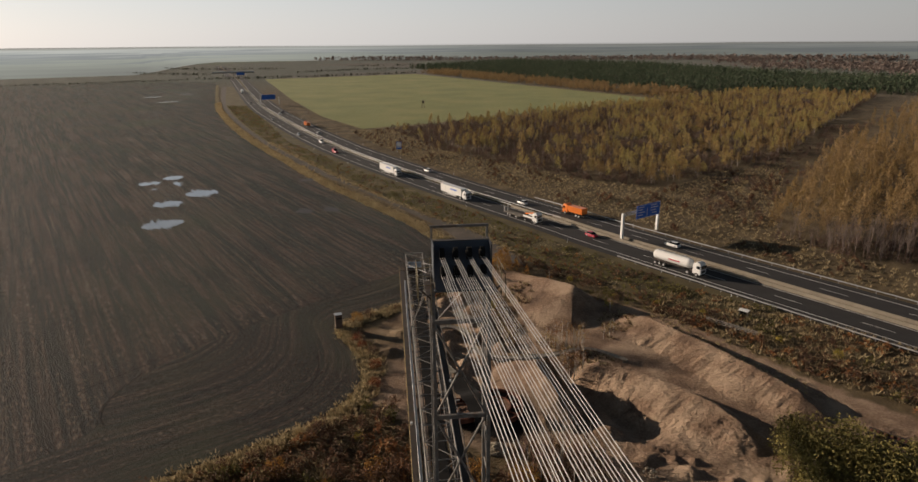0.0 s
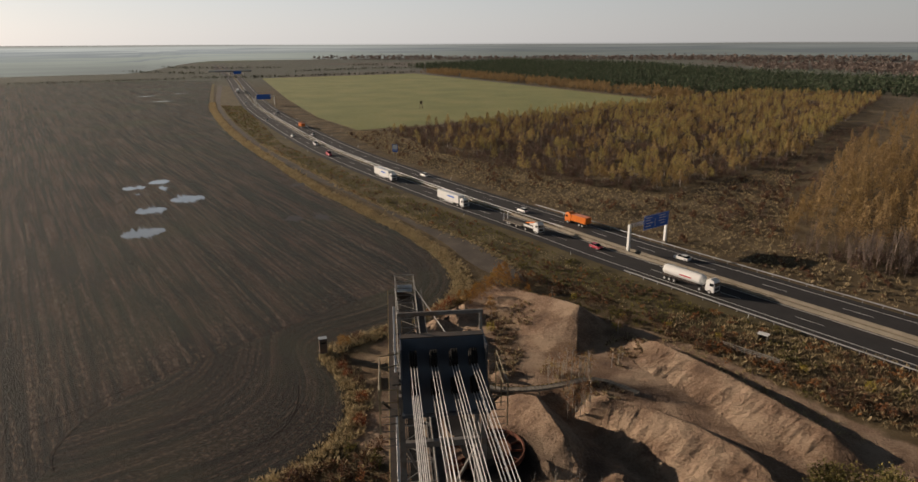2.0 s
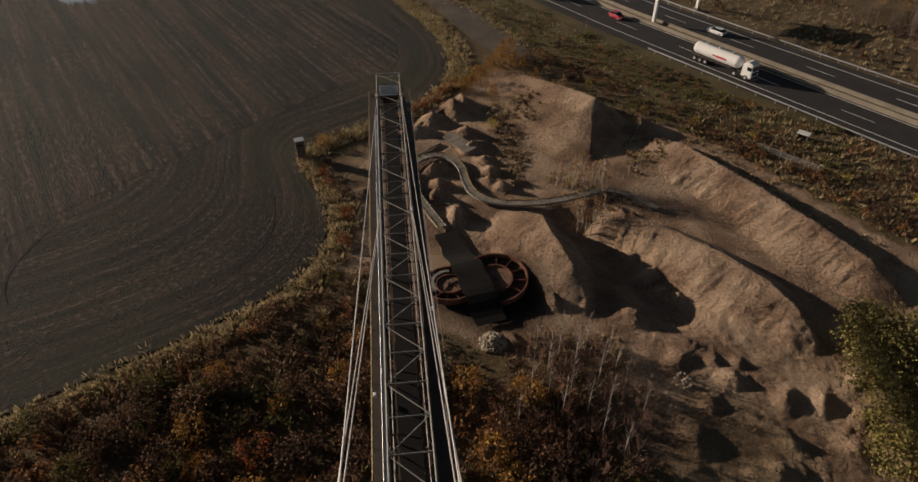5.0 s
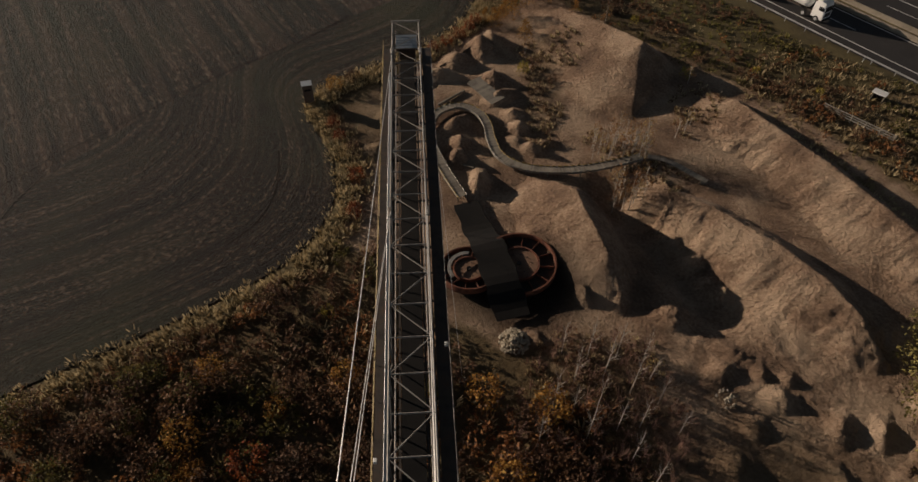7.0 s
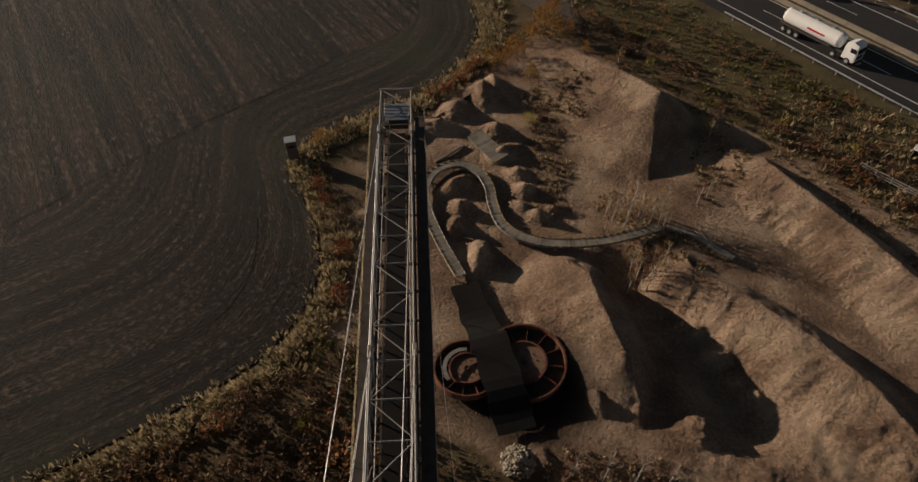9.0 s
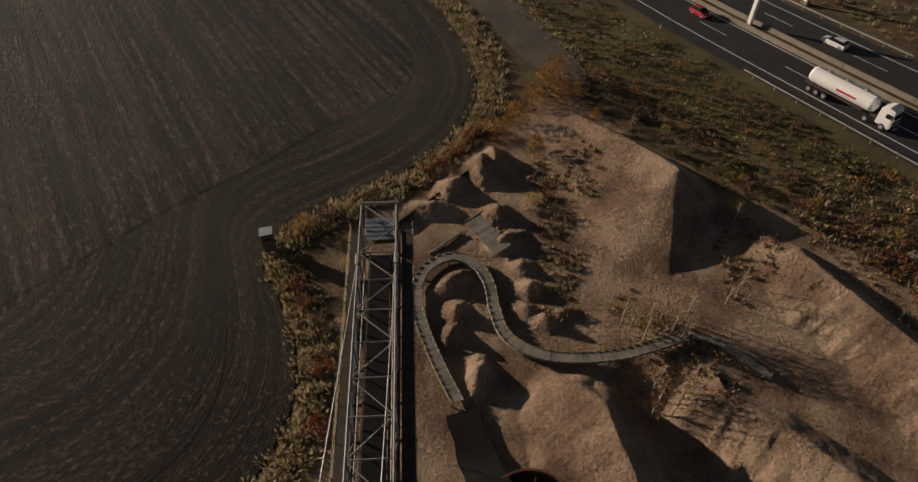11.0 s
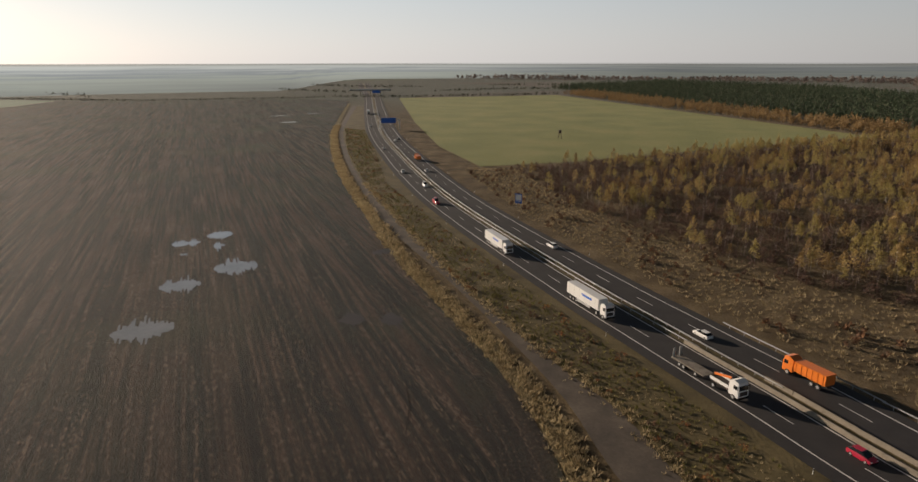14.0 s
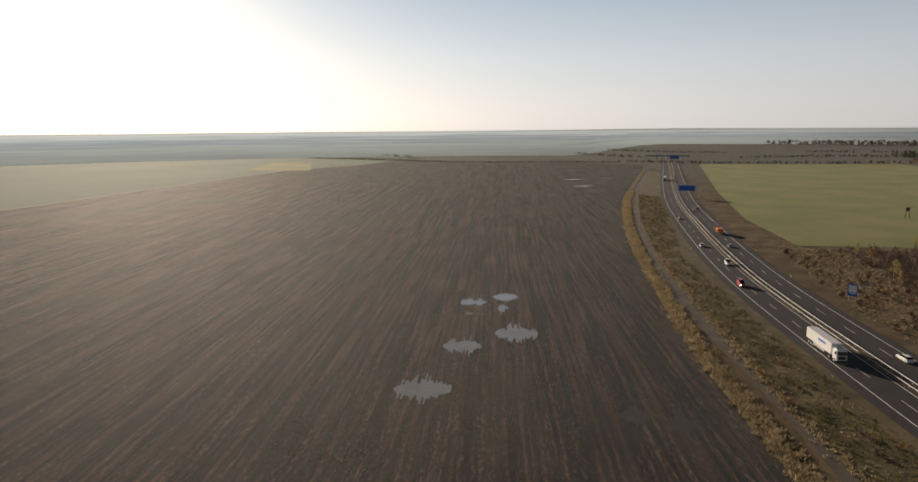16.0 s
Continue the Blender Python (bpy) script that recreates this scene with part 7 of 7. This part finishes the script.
def rubble(cx, cy, r, n, mat, label):
    pile = thing("rubble_heap", pose(cx, cy, land(cx, cy)), label, "rubble heap")
    meshes = []
    for k in range(4):
        bm = bmesh.new()
        bmesh.ops.create_icosphere(bm, subdivisions=1, radius=0.15)
        for v in bm.verts:
            v.co *= 0.75 + 0.5 * rng.uniform()
        part("stone", bm, mat, pile)
        meshes.append(pile.children[-1].data)
    kids = list(pile.children)
    for k in range(n):
        d = r * math.sqrt(rng.uniform())
        a = rng.uniform(0, 6.28)
        h = 1.2 * (1 - d / r)
        m = pose(d * math.cos(a), d * math.sin(a), rng.uniform(0.5, 1) * h + 0.1, *rng.uniform(0, 360, 3))
        if k < 4:
            kids[k].matrix_basis = m
        else:
            s = new("stone", meshes[k % 4])
            s.parent = pile
            s.matrix_basis = m @ Matrix.Scale(rng.uniform(0.6, 1.3), 4)


rubble(7.2, 84.0, 1.6, 280, M_STONE, "heap of pale broken stones on sand")
rubble(27.5, 79.0, 1.0, 24, M_STONE, "scattered pale stones on sand")

# hunting hide on the field's corner
hide = thing("hunting_hide", pose(-23.2, 123.2, 0, 0, 0, 20), "small dark wooden hunting hide with a pale sheet roof", "hide")
part("cabin", boxed(0, 0, 1.9, 1.35, 1.35, 2.8, 0.02), M_TWIG, hide)
for x in (-0.58, 0.58):
    for y in (-0.58, 0.58):
        part("leg", boxed(x, y, 0.27, 0.12, 0.12, 0.6), M_WOOD, hide)
part("roof", boxed(0, 0, 3.36, 1.5, 1.45, 0.06, 0.0, pose(0, 0, 0, -5)), M_GALV, hide, "pale metal roof sheet")
part("window_slot", boxed(0, -0.69, 2.6, 0.9, 0.03, 0.28), M_RUBBER, hide)
part("door", boxed(0.69, 0.1, 1.4, 0.04, 0.65, 1.6), M_DARK, hide)
# stand far off on the meadow
stand = thing("raised_hide", pose(-41, 566, 0.15), "tall wooden raised hide standing on the meadow", "hide")
for x in (-1, 1):
    for y in (-1, 1):
        part("leg", beams((x * 1.2, y * 1.2, 0), (x * 0.7, y * 0.7, 4.2), 0.16, 0.16), M_TWIG, stand)
part("cabin", boxed(0, 0, 5.2, 1.8, 1.8, 2.0, 0.03), M_TWIG, stand)
part("roof", boxed(0, 0, 6.3, 2.2, 2.2, 0.15), M_DARK, stand)

# rail fence and concrete shelter by the bank
fence = thing("rail_fence", Matrix.Identity(4), "weathered pale wooden rail fence in rough grass", "fence")
a, b = Vector((51.5, 127.3, 0)), Vector((58.8, 120.2, 0))
for k in range(6):
    q = a.lerp(b, k / 5)
    part("post", boxed(q.x, q.y, 0.6, 0.12, 0.12, 1.3, 0.01), M_WOOD, fence)
for z in (0.4, 0.75, 1.1):
    part("rail", beams((a.x, a.y, z), (b.x, b.y, z + 0.03), 0.06, 0.14), M_PALE, fence)
shelter = thing("culvert_head", pose(60.4, 130.5, 0, 0, 0, -40), "small pale concrete culvert head in the bank", "culvert")
for x in (-0.8, 0.8):
    part("side_wall", boxed(x, 0, 0.55, 0.15, 1.2, 1.2), M_CONCRETE, shelter)
part("cover_slab", boxed(0, 0, 1.2, 2.0, 1.4, 0.14, 0.02), M_WHITE, shelter)
part("back_wall", boxed(0, 0.5, 0.55, 1.5, 0.1, 1.1), M_DARK, shelter)
# discarded track frame
frame_part = thing("track_frame", pose(64.5, 86.2, 0.3, 0, 0, -40), "dark rusty steel track frame lying on the ground", "machine part")
for y in (-0.7, 0.7):
    part("beam", boxed(0, y, 0.25, 7.5, 0.3, 0.5, 0.02), M_DARK, frame_part)
for k in range(9):
    part("rung", boxed(-3.4 + 0.85 * k, 0, 0.3, 0.35, 1.4, 0.3, 0.02), M_RUST, frame_part)
# low retaining boards along the park's edge by the field
boards = thing("edge_boards", Matrix.Identity(4), "low dark boards along the park's edge", "fence")
for (x0, y0), (x1, y1) in (((-4.5, 133.8), (1.0, 141.2)), ((-9.5, 127.5), (-4.6, 133.6))):
    part("board", beams((x0, y0, 0.35), (x1, y1, 0.4), 0.08, 0.7), M_DARK, boards)
# plank slab and timbers between the mounds
slab = thing("plank_slab", pose(2.4, 126.9, 0.95, 3, -4, 40), "flat slab of pale weathered planks lying between sand mounds", "planks")
for k in range(12):
    part("plank", boxed(0, -2.75 + 0.5 * k, 0, 2.4, 0.48, 0.08, 0.01), M_WOOD, slab)
for x in (-0.7, 0.7):
    part("batten", boxed(x, 0, -0.09, 0.12, 5.8, 0.1), M_WOOD, slab)
for x, y, a, n_ in ((-2.6, 125.8, 47, 5.2), (0.6, 130.6, 45, 3.0), (0.9, 110.6, -20, 1.6)):
    log = thing("timber_beam", pose(x, y, land(x, y) + 0.22, 0, 0, a), "dark squared timber lying on sand", "timber", "loose timbers")
    part("beam", boxed(0, 0, 0, n_, 0.28, 0.3, 0.03), M_WOOD, log)
    part("end_band", boxed(n_ / 2 - 0.12, 0, 0, 0.08, 0.3, 0.32), M_DARK, log, "dark iron end band")
guy = thing("guy_rope", Matrix.Identity(4), "thin pale wire rope tied down to the ground", "wire rope")
part("rope", tubes(AX @ Vector((2.6, 37.0, LOW)), (2.2, 79.0, 0.3), 0.018, 5), M_ROPE, guy)
part("anchor", boxed(2.2, 79.0, 0.25, 0.6, 0.6, 0.6, 0.05), M_CONCRETE, guy, "concrete anchor block")
# far-off white halls on the horizon
for x, y, w in ((635, 2085, 34), (700, 2110, 22), (985, 2080, 50), (942, 2060, 17)):
    hall = thing("warehouse", pose(x, y, land(x, y), 0, 0, 10), "pale warehouse far off near the horizon", "building", "far warehouses")
    part("wall", boxed(0, 0, 4, w, 24, 9), M_WHITE, hall)
    part("roof", boxed(0, 0, 8.7, w + 1, 25, 0.4), M_GALV, hall)
